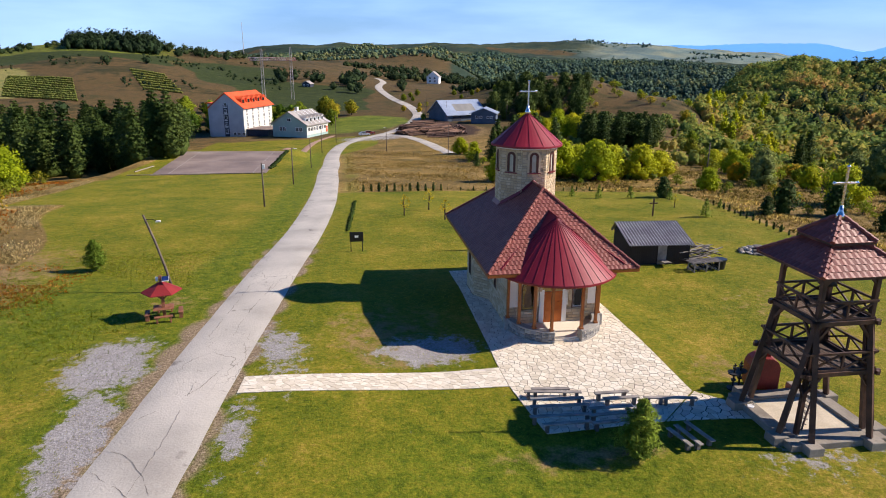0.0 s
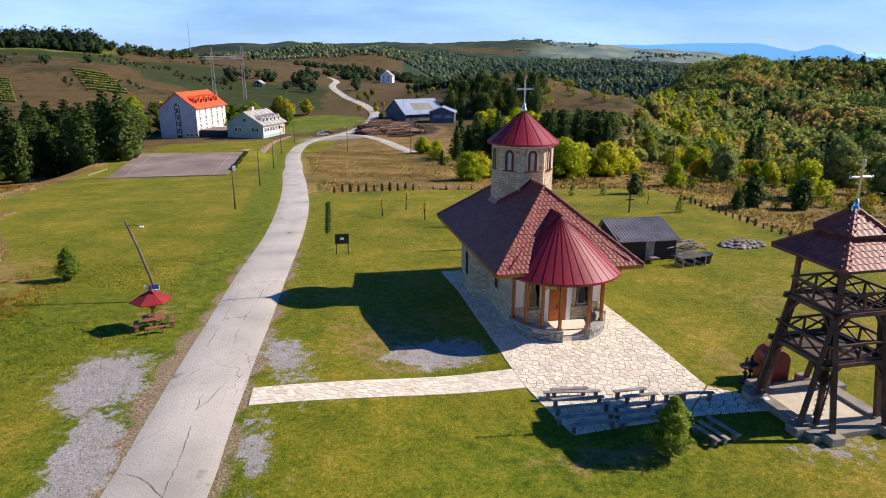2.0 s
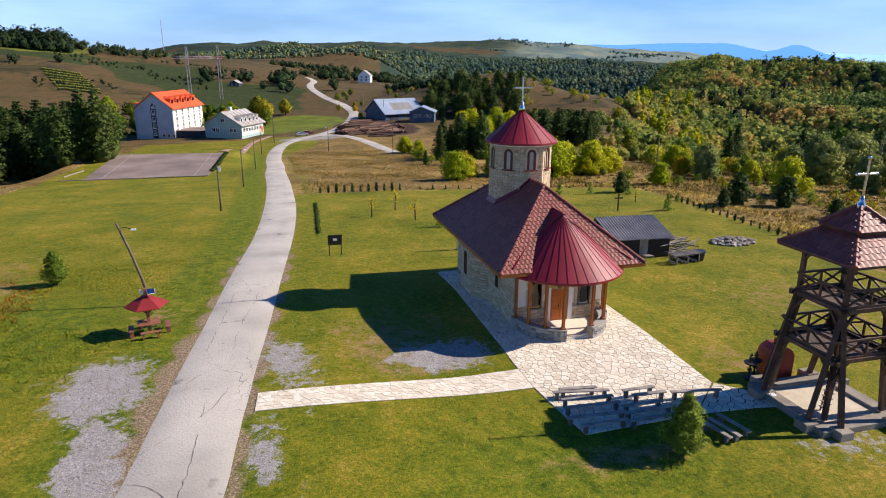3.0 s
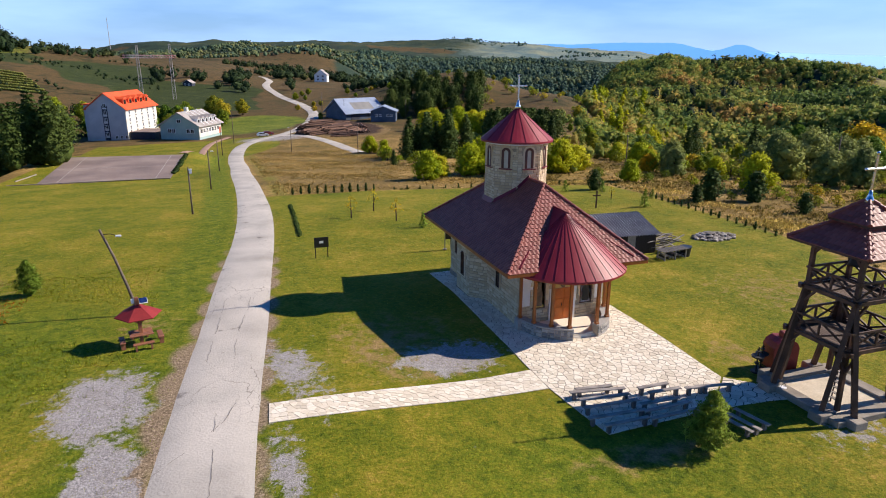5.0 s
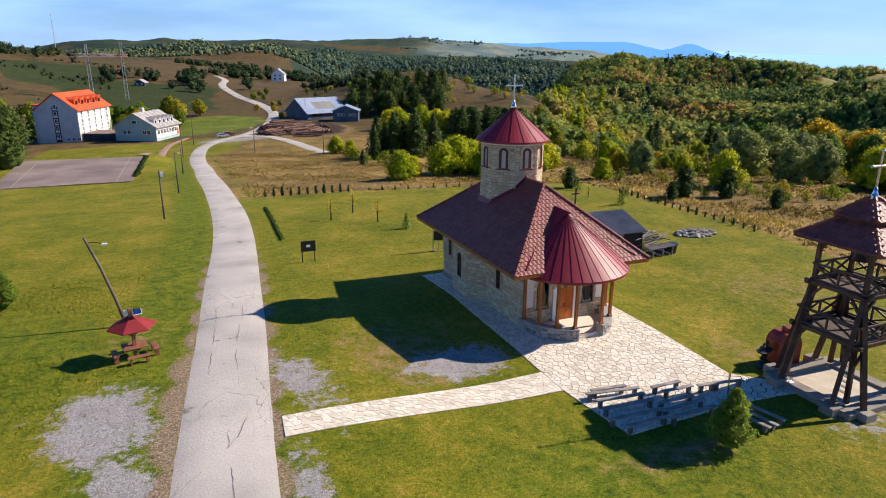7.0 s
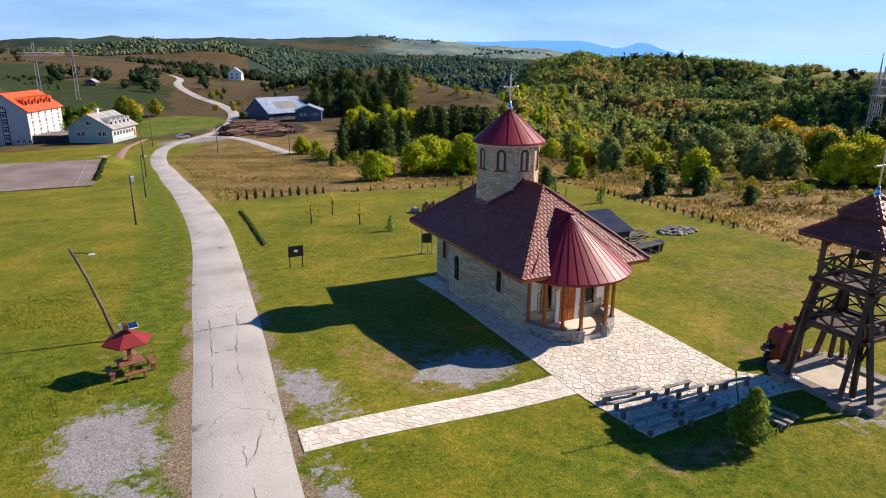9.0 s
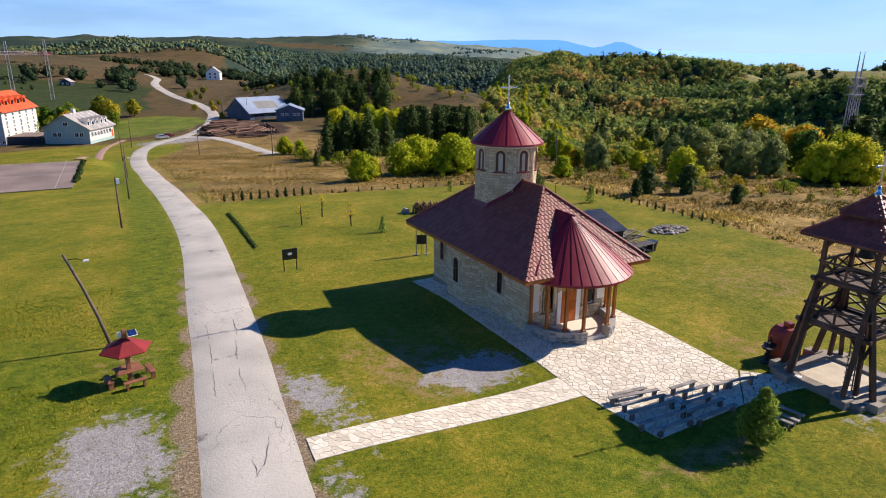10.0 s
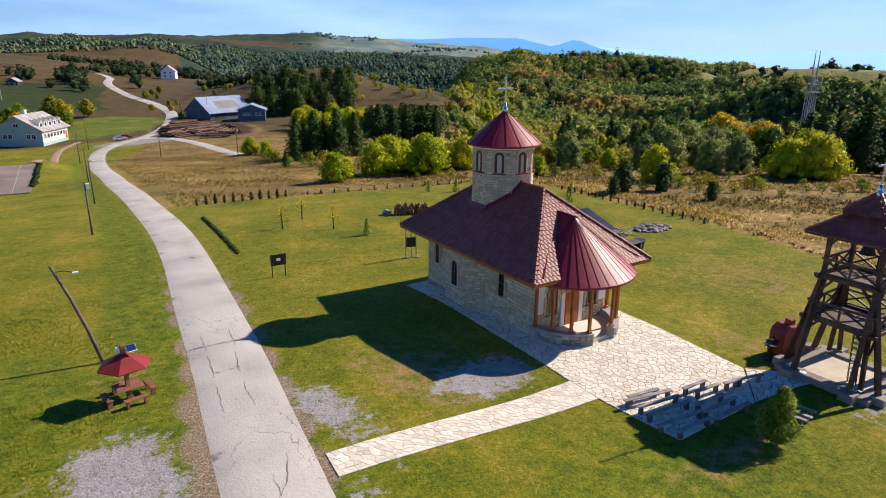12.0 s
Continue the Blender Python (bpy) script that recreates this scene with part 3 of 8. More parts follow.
    rich = ramp(math_node("MULTIPLY_ADD", mottle, 0.5, math_node("MULTIPLY", tuft, 0.5)), [(0.36, lin((52, 70, 10))), (0.48, lin((90, 104, 18))), (0.6, lin((126, 124, 32)))])
    colour = mix(masked("lush", 0.9, 0.55, 0.3, patch), colour, rich)
    colour = mix(masked("green_field", 0.4, 0.5, 0.12, patch), colour, field)
    dim = ramp(math_node("MULTIPLY_ADD", tuft, 0.4, math_node("MULTIPLY", patch, 0.6)), [(0.36, lin((44, 54, 26))), (0.55, lin((58, 68, 32))), (0.66, lin((74, 80, 40)))])
    olive = ramp(math_node("MULTIPLY_ADD", wide, 0.5, math_node("MULTIPLY", patch, 0.5)), [(0.4, lin((112, 114, 62))), (0.52, lin((140, 132, 78))), (0.62, lin((104, 116, 58)))])
    colour = mix(masked("dark_field", 0.4, 0.5, 0.1, patch), colour, dim)
    colour = mix(masked("olive_field", 0.5, 0.5, 0.1, patch), colour, olive)
    colour = mix(masked("worn", 1.3, 0.55, 0.2, tuft), colour, bare)
    soil = ramp(math_node("MULTIPLY_ADD", mottle, 0.5, math_node("MULTIPLY", tuft, 0.5)), [(0.35, lin((44, 34, 28))), (0.5, lin((66, 52, 42))), (0.62, lin((94, 76, 60)))])
    colour = mix(masked("yard", 0.5, 0.5, 0.15, patch), colour, soil)
    grit = ramp(blade, [(0.35, lin((112, 96, 74))), (0.55, lin((142, 124, 100))), (0.7, lin((168, 152, 130)))])
    colour = mix(masked("verge", 0.7, 0.42, 0.3, mottle), colour, grit)
    colour = mix(masked("gravel", 3.3, 0.54, 0.14, noise_at(1.0, 12, 0.82)), colour, stones)
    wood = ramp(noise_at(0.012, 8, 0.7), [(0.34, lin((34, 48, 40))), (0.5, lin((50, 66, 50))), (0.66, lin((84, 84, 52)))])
    # pale blue-grey: distance haze put into the plateau's colour
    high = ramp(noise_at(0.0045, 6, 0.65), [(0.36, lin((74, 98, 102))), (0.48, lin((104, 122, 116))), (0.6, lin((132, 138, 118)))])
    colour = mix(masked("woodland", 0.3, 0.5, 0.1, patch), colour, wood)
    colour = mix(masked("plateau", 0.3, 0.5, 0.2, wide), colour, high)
    hsv = n.new("ShaderNodeHueSaturation")
    l.new(math_node("MULTIPLY_ADD", blade, 1.9, 0.05), hsv.inputs["Value"])
    l.new(colour, hsv.inputs["Color"])
    l.new(hsv.outputs["Color"], bsdf.inputs["Base Color"])
    bump = n.new("ShaderNodeBump")
    bump.inputs["Strength"].default_value, bump.inputs["Distance"].default_value = 0.7, 0.12
    l.new(math_node("MULTIPLY_ADD", blade, 0.6, tuft), bump.inputs["Height"])
    l.new(bump.outputs["Normal"], bsdf.inputs["Normal"])
    return m


def smooth(n, l, value, low, high):
    k = n.new("ShaderNodeMapRange")
    k.interpolation_type = "SMOOTHSTEP"
    k.inputs["From Min"].default_value, k.inputs["From Max"].default_value = low, high
    l.new(value, k.inputs["Value"])
    return k.outputs["Result"]


ground_mesh.materials.append(ground_material())
ground = tagged(new("ground", ground_mesh), "mown green lawn running into dry autumn meadow and hills", "ground", kind="structure")


def strip(name, pts, width, material, label, lift=0.05, seed=3, across=6):
    """A road laid along pts on the ground."""
    rnd = random.Random(seed)
    curve = line_points(pts, 1.2 if width < 6 else 3)
    g = Geo()
    n = len(curve)
    for i, p in enumerate(curve):
        d = (curve[min(i + 1, n - 1)] - curve[max(i - 1, 0)]).normalized()
        s = Vector((d.y, -d.x))
        wl_, wr_ = (width / 2 + rnd.uniform(-0.02, 0.02) + 0.04 * math.sin(i * 0.21 + k) for k in (0, 2))
        for k in range(across + 1):
            q = p + s * (-wl_ + (wl_ + wr_) * k / across)
            crown = (0.05 if width < 7 else 0.0) * (1 - (2 * k / across - 1) ** 2)
            g.v.append((q.x, q.y, ground_z(q.x, q.y) + lift + crown - (0.1 if k in (0, across) and width < 7 else 0)))
    for i in range(n - 1):
        for k in range(across):
            a_ = i * (across + 1) + k
            g.f.append((a_, a_ + 1, a_ + across + 2, a_ + across + 1))
    ob = part(name, g, material, smooth=True)
    layer = ob.data.attributes.new("middle", "FLOAT", "POINT")
    layer.data.foreach_set("value", np.tile([1 - abs(2 * k / across - 1) for k in range(across + 1)], n).astype(np.float32))
    return tagged(ob, label, "road", kind="structure")


lane = strip("road", ROAD_LINE, 4.5, ROAD, "pale worn asphalt lane with patches and cracks", lift=0.07)
CRACK = mat("tarred_crack", [lin((112, 106, 100)), lin((136, 130, 122))], 2.0, 14.0, 0.9)


def crack(pts, width, seed):
    """A wandering tarred crack lying on the lane."""
    rnd, g = random.Random(seed), Geo()
    curve = line_points(pts, 0.3)
    for i, p_ in enumerate(curve):
        d = (curve[min(i + 1, len(curve) - 1)] - curve[max(i - 1, 0)]).normalized()
        s_ = Vector((d.y, -d.x))
        c = p_ + s_ * rnd.uniform(-0.05, 0.05)
        w = 0.7 * width * rnd.uniform(0.4, 1.2) * math.sin(math.pi * (i + 0.6) / (len(curve) + 0.2)) ** 0.4
        off = min(float(road_distance(c.x, c.y)), 2.2) / 2.25
        z = ground_z(c.x, c.y) + 0.09 + 0.05 * (1 - off * off)
        g.v += [(c.x - s_.x * w / 2, c.y - s_.y * w / 2, z), (c.x + s_.x * w / 2, c.y + s_.y * w / 2, z)]
    g.f = [(2 * i, 2 * i + 1, 2 * i + 3, 2 * i + 2) for i in range(len(curve) - 1)]
    part("crack", g, CRACK, lane, "dark tarred crack")


crack([(-22.4, -13.2), (-22.1, -11), (-21.8, -8.5), (-21.8, -6.4), (-21.6, -3.5)], 0.05, 1)
crack([(-24.3, -9.65), (-23.4, -10.05), (-22.4, -11.3), (-21.5, -13.1)], 0.05, 2)
crack([(-24.0, -7.7), (-23.2, -6.8), (-22.4, -5.7), (-21.3, -4.4), (-20.4, -1.8)], 0.06, 3)
crack([(-24.4, -11.1), (-23.0, -12.4), (-22.1, -13.3)], 0.05, 4)
crack([(-20.6, 2), (-20.3, 6), (-19.4, 11), (-18.9, 15)], 0.05, 5)
crack([(-22.2, 1.5), (-21.3, 9), (-20.8, 14)], 0.045, 6)
strip("road", ROAD_FAR, 5.0, ROAD, "pale lane climbing away through the fields", lift=0.25)
strip("road", BRANCH_LINE, 4.0, ROAD, "pale gravel side lane", lift=0.12)

# ---- the church ----
EAVE_X, EAVE_Z, ROOF_Y0, ROOF_Y1, RIDGE_Z, RIDGE_Y0, RIDGE_Y1 = 4.9, 4.7, 0.0, 16.1, 8.9, 5.2, 10.9
WALL_X, WALL_Y0, WALL_Y1, FLOOR_Z = 3.05, 2.0, 14.9, 0.55
RING = (0.0, 2.1)
church = thing("church", pose(0, 0, 0), "small cream stone village church with dark red tiled roof", "church")


def arch_outline(w, h, n=10, grow=0.0):
    """Upright arched outline (x, z), foot at z = 0, anticlockwise."""
    r = w / 2 + grow
    top = h - w / 2
    pts = [(-r, -grow if grow else 0.0), (r, -grow if grow else 0.0)]
    pts += [(r * math.cos(a), top + r * math.sin(a)) for a in (math.pi * k / n for k in range(n + 1))]
    return pts


def upright(outline, y0, y1, m):
    """A prism whose outline stands upright (x, z), between depths y0 and y1."""
    g = Geo()
    n = len(outline)
    pts = [(x, y0, z) for x, z in outline] + [(x, y1, z) for x, z in outline]
    g.add(pts, [tuple(range(n)), tuple(reversed(range(n, 2 * n)))] + [(n + i, n + (i + 1) % n, (i + 1) % n, i) for i in range(n)], m)
    return g


def ring_frame(inner, outer, y0, y1, m):
    """A frame between two upright outlines with the same number of points."""
    g = Geo()
    n = len(inner)
    pts = [(x, y, z) for y in (y0, y1) for o in (outer, inner) for x, z in o]
    f = []
    for i in range(n):
        j = (i + 1) % n
        f += [(i, j, n + j, n + i), (2 * n + j, 2 * n + i, 3 * n + i, 3 * n + j), (i, 2 * n + i, 2 * n + j, j), (n + j, 3 * n + j, 3 * n + i, n + i)]
    return g.add(pts, f, m)


def window(parent, m, w, h, name="window", glass=DARKGLASS, frame_mat=DARKWOOD, surround=None, mullion=True, rim=0.12):
    """An arched window set on a wall; local y points out of the wall."""
    pane = part(name, upright(arch_outline(w, h), 0.0, 0.03, m), glass, parent)
    part("window_frame", ring_frame(arch_outline(w - rim, h - rim / 2), arch_outline(w, h, grow=0.02), -0.01, 0.09, m), frame_mat, pane)
    if surround:
        part("surround", ring_frame(arch_outline(w + 0.04, h + 0.02), arch_outline(w, h, grow=0.16), -0.01, 0.06, m), surround, pane)
    if mullion:
        g = Geo()
        g.box((0, 0.05, h / 2), (0.05, 0.05, h - 0.08), m)
        g.box((0, 0.05, h * 0.55), (w - 0.06, 0.045, 0.05), m)
        part("mullion", g, frame_mat, pane)
    return pane


def facing(x, y, z, bearing):
    """A pose on a wall whose outward side looks to bearing (degrees from -y towards +x)."""
    return pose(x, y, z, 0, 0, 180 + bearing)


def blocks_on(g, p0, p1, z0, z1, holes=(), course=0.22, length=0.42, depth=0.035, seed=1, keep=None):
    """Rough courses of stone blocks on a vertical wall from p0 to p1 (outward side on the right hand of p0 to p1)."""
    rnd = random.Random(seed)
    p0, p1 = Vector(p0), Vector(p1)
    run = (p1 - p0).length
    d = (p1 - p0) / run
    out = Vector((d.y, -d.x))
    z = z0
    while z < z1 - 0.05:
        hgt = min(course * rnd.uniform(0.75, 1.25), z1 - z)
        s = 0.0
        while s < run - 0.03:
            ln = min(length * rnd.uniform(0.55, 1.4), run - s)
            if run - s - ln < 0.12:
                ln = run - s
            c = (s + ln / 2, z + hgt / 2)
            if not any(abs(c[0] - hs) < hw / 2 + ln * 0.3 and hz0 - hgt * 0.4 < c[1] < hz1 for hs, hw, hz0, hz1 in holes):
                k = depth * rnd.uniform(0.5, 1.3)
                j = 0.012
                a_, b_ = p0 + d * (s + j), p0 + d * (s + ln - j)
                inset = 0.015
                q = [(a_, z + j), (b_, z + j), (b_, z + hgt - j), (a_, z + hgt - j)]
                mid = [(a_ + d * inset, z + j + inset), (b_ - d * inset, z + j + inset), (b_ - d * inset, z + hgt - j - inset), (a_ + d * inset, z + hgt - j - inset)]
                pts = [(p.x, p.y, zz) for p, zz in q] + [(p.x + out.x * k, p.y + out.y * k, zz) for p, zz in mid]
                fs = [(4, 5, 6, 7), (0, 1, 5, 4), (1, 2, 6, 5), (2, 3, 7, 6), (3, 0, 4, 7)]
                if keep is None:
                    g.add(pts, fs)
                else:
                    keep.append((pts, fs))
            s += ln
        z += hgt
    return g


# walls: nave with a three-sided bay on each flank
BAY = [(WALL_X, 7.3), (4.0, 8.4), (4.0, 10.9), (WALL_X, 12.0)]
outline = [(-WALL_X, WALL_Y0), (WALL_X, WALL_Y0)] + BAY + [(WALL_X, WALL_Y1), (1.6, WALL_Y1 + 1.0), (-1.6, WALL_Y1 + 1.0), (-WALL_X, WALL_Y1)] + [(-x, y) for x, y in reversed(BAY)]
walls = part("wall", Geo().prism(outline, -0.3, EAVE_Z + 0.55), MORTAR, church)
part("plinth", Geo().prism([(x * 1.02, (y - 8) * 1.008 + 8) for x, y in outline], -0.4, 0.3), CONCRETE, church)
n_out = len(outline)
masonry, near_blocks = Geo(), []
for i in range(n_out):
    p0, p1 = outline[i], outline[(i + 1) % n_out]
    run = math.dist(p0, p1)
    holes = []
    if i == 0:
        holes = [(run / 2, 1.9, 0.5, 3.65), (run / 2 - 1.72, 0.95, 1.5, 3.6), (run / 2 + 1.72, 0.95, 1.5, 3.6)]
        blocks_on(masonry, p0, p1, 0.5, 1.75, holes, seed=i)
        continue
    if abs(p0[0] + 4.0) < 0.1 and abs(p1[0] + 4.0) < 0.1:
        holes = [(run / 2, 0.85, 1.5, 3.4)]
    elif p0[0] == p1[0] == -WALL_X and p1[1] == WALL_Y0:
        holes = [(run - 3.4, 0.7, 1.9, 3.6)]
    elif p0[0] == p1[0] == -WALL_X:
        holes = [(run / 2, 0.7, 1.9, 3.6)]
    blocks_on(masonry, p0, p1, 0.02, EAVE_Z + 0.3, holes, seed=i + 2, keep=near_blocks if i == n_out - 1 else None)
for pts, fs in near_blocks[300:]:
    masonry.add(pts, fs)
tagged(part("stonework", masonry, STONE, walls), kind="stuff")
for pts, fs in near_blocks[:300]:
    part("block", Geo().add(pts, fs), STONE_PIECE, walls)

# front wall: plaster panels, door, two icon niches
for x0, x1 in ((-3.03, -0.98), (0.98, 3.03)):
    part("plaster_panel", Geo().box(((x0 + x1) / 2, WALL_Y0 - 0.025, 3.1), (x1 - x0, 0.05, 2.75)), PLASTER, walls, "white plaster panel")
part("plaster_panel", Geo().box((0, WALL_Y0 - 0.02, 4.2), (1.95, 0.04, 0.55)), PLASTER, walls, "white plaster panel")
for sx in (-1, 1):
    for k in range(9):
        part("quoin", Geo().box((sx * (1.16 + 0.03 * (k % 2)), WALL_Y0 - 0.06, 1.9 + 0.24 * k), (0.26 + 0.05 * (k % 2), 0.06, 0.225), None, 0.01), STONE_PIECE, walls)
front = facing(0, WALL_Y0, FLOOR_Z, 0)
door = part("door", upright([(-0.62, 0), (0.62, 0), (0.62, 2.15), (-0.62, 2.15)], 0.0, 0.07, front), DOORWOOD, church, "orange varnished panelled double door")
for sx in (-0.31, 0.31):
    for z0, zh in ((0.15, 0.7), (0.98, 0.45), (1.55, 0.5)):
        part("door_panel", Geo().box((sx, 0.085, z0 + zh / 2), (0.44, 0.035, zh), front, 0.02), DOORWOOD, door)
part("door_handle", Geo().box((0.06, 0.11, 1.05), (0.03, 0.06, 0.2), front), IRON, door)
for sx in (-1, 1):
    part("jamb", Geo().box((sx * 0.78, 0.06, 1.15), (0.3, 0.12, 2.3), front), PLASTER, door, "white door jamb")
tymp = [(0.78 * math.cos(a), 2.2 + 0.78 * math.sin(a)) for a in (math.pi * k / 12 for k in range(13))]
tympanum = part("tympanum", upright(tymp, 0.0, 0.06, front), GOLD, church, "gilded painted lunette over the door")
part("painted_figure", upright([(0.2 * math.cos(a), 2.45 + 0.26 * math.sin(a)) for a in (2 * math.pi * k / 12 for k in range(12))], 0.06, 0.075, front), ICON, tympanum)
arch_stones = Geo()
for k in range(11):
    a0, a1 = math.pi * k / 11 + 0.02, math.pi * (k + 1) / 11 - 0.02
    quad = [(0.8 * math.cos(a0), 2.2 + 0.8 * math.sin(a0)), (1.02 * math.cos(a0), 2.2 + 1.02 * math.sin(a0)), (1.02 * math.cos(a1), 2.2 + 1.02 * math.sin(a1)), (0.8 * math.cos(a1), 2.2 + 0.8 * math.sin(a1))]
    part("arch_stone", upright(quad, 0.0, 0.13, front), STONE_PIECE, church)
for sx, paint in ((-1.72, ICON), (1.72, ICON_PALE)):
    niche = facing(sx, WALL_Y0, 1.55, 0)
    icon = part("icon_panel", upright(arch_outline(0.78, 1.9), 0.0, 0.05, niche), ICON_PALE if sx > 0 else GOLD, church, "arched painted icon panel")
    part("painted_shape", upright([(-0.22, 0.1), (0.22, 0.1), (0.26, 0.9), (0.12, 1.35), (0.16, 1.6), (-0.02, 1.75), (-0.16, 1.6), (-0.12, 1.35), (-0.27, 0.85)], 0.05, 0.06, niche), ICON if sx < 0 else BLACKBOARD, icon)
    part("icon_frame", ring_frame(arch_outline(0.74, 1.88), arch_outline(0.78, 1.9, grow=0.05), 0.0, 0.1, niche), DARKWOOD, icon)
    for k in range(13):
        if k < 3 or k > 9:
            side = 1 if k > 9 else -1
            kk = k if k < 3 else k - 10
            part("arch_stone", Geo().box((side * 0.55, 0.06, 0.25 + 0.42 * kk), (0.18, 0.12, 0.38), niche, 0.02), STONE_PIECE, church)
        else:
            a0 = math.pi * (k - 3) / 7 + 0.02
            a1 = math.pi * (k - 2) / 7 - 0.02
            quad = [(r * math.cos(a_), 1.5 + r * math.sin(a_)) for r, a_ in ((0.46, a0), (0.64, a0), (0.64, a1), (0.46, a1))]
            part("arch_stone", upright(quad, 0.0, 0.12, niche), STONE_PIECE, church)

# flank windows
for y, x, w, h, z in ((5.4, -WALL_X, 0.5, 1.6, 1.95), (9.65, -4.0, 0.62, 1.8, 1.6), (13.5, -WALL_X, 0.42, 1.5, 2.05)):
    for side in (-1, 1):
        window(church, facing(x * -side, y, z, 90 * side), w, h, surround=STONE_PIECE)

# main roof: four tiled slopes over a boarded deck
ROOF_CORNERS = [(-EAVE_X, ROOF_Y0, EAVE_Z), (EAVE_X, ROOF_Y0, EAVE_Z), (EAVE_X, ROOF_Y1, EAVE_Z), (-EAVE_X, ROOF_Y1, EAVE_Z)]
RIDGE_A, RIDGE_B = (0, RIDGE_Y0, RIDGE_Z), (0, RIDGE_Y1, RIDGE_Z)
deck = Geo()
low = [(x, y, z - 0.14) for x, y, z in ROOF_CORNERS]
deck.add([(x * 0.995, y, z - 0.03) for x, y, z in ROOF_CORNERS] + [(0, RIDGE_Y0, RIDGE_Z - 0.05), (0, RIDGE_Y1, RIDGE_Z - 0.05)] + low, [(0, 1, 4), (1, 2, 5, 4), (2, 3, 5), (3, 0, 4, 5), (0, 6, 7, 1), (1, 7, 8, 2), (2, 8, 9, 3), (3, 9, 6, 0), (9, 8, 7, 6)])
roof = part("roof", deck, HONEY, church, "dark brown red tiled hipped roof with boarded eaves")


def tiles_on(corners, apexes, pieces, rest, near, pitch=0.32, width=0.29, seed=0):
    """Overlapping tiles, course by course, on a slope: eave from corners[0] to corners[1], top from apexes[0] to apexes[1]."""
    rnd = random.Random(seed)
    a0, a1, b0, b1 = Vector(corners[0]), Vector(corners[1]), Vector(apexes[0]), Vector(apexes[1])
    along = (a1 - a0).normalized()
    up = (b0 - a0) - along * (b0 - a0).dot(along)
    slope = up.length
    up.normalize()
    normal = along.cross(up)
    rows_n = int(slope / pitch)
    for r in range(rows_n + 1):
        t0, t1 = r * pitch / slope, min(1.0, (r + 1.12) * pitch / slope)
        tm = min(1.0, (t0 + t1) / 2)
        l0, r0 = a0.lerp(b0, t0), a1.lerp(b1, t0)
        run = (r0 - l0).length
        left = (l0 - a0).dot(along)
        right = left + run
        s = math.floor(left / width) * width + (width / 2 if r % 2 else 0)
        while s < right:
            e0, e1 = max(s, left), min(s + width - 0.012, right)
            if e1 - e0 > 0.06:
                base = a0 + up * (t0 * slope)
                top = a0 + up * (t1 * slope)
                lift, tip = 0.034 + rnd.uniform(0, 0.005), 0.012
                mid = (e0 + e1) / 2
                hump = 0.02
                pts = [base + along * e0 + normal * lift, base + along * mid + normal * (lift + hump), base + along * e1 + normal * lift,
                       top + along * e1 + normal * tip, top + along * mid + normal * (tip + hump), top + along * e0 + normal * tip,
                       base + along * e0 + normal * -0.01, base + along * e1 + normal * -0.01]
                fs = [(0, 1, 4, 5), (1, 2, 3, 4), (6, 7, 2, 1, 0)]
                if near and len(pieces) < 300:
                    pieces.append((pts, fs))
                else:
                    rest.add(pts, fs)
            s += width


tile_pieces, tile_rest = [], Geo()
C = ROOF_CORNERS
tiles_on((C[0], C[1]), (RIDGE_A, RIDGE_A), tile_pieces, tile_rest, True)
tiles_on((C[3], C[0]), (RIDGE_B, RIDGE_A), tile_pieces, tile_rest, False, seed=1)
tiles_on((C[1], C[2]), (RIDGE_A, RIDGE_B), tile_pieces, tile_rest, False, seed=2)
tiles_on((C[2], C[3]), (RIDGE_B, RIDGE_B), tile_pieces, tile_rest, False, seed=3)
tagged(part("tiling", tile_rest, TILE, roof), kind="stuff")
for pts, fs in tile_pieces:
    part("tile", Geo().add(pts, fs), TILE_PIECE, roof)


def cap_tiles(parent, a, b, r=0.11, step=0.36):
    """A row of half-round tiles along a hip or ridge."""
    a, b = Vector(a), Vector(b)
    n = max(1, round((b - a).length / step))
    for i in range(n):
        p, q = a.lerp(b, i / n), a.lerp(b, (i + 1.1) / n)
        part("ridge_tile", Geo().tube([p + Vector((0, 0, 0.05)), q + Vector((0, 0, 0.03))], [r * 1.12, r * 0.92], 8), TILE_PIECE, parent)


for corner, top in ((C[0], RIDGE_A), (C[1], RIDGE_A), (C[2], RIDGE_B), (C[3], RIDGE_B), (RIDGE_A, RIDGE_B)):
    cap_tiles(roof, corner, top)
for i in range(4):
    p, q = Vector(C[i]), Vector(C[(i + 1) % 4])
    part("fascia", Geo().beam(p + Vector((0, 0, -0.1)), q + Vector((0, 0, -0.1)), 0.04, 0.2), HONEY, roof)

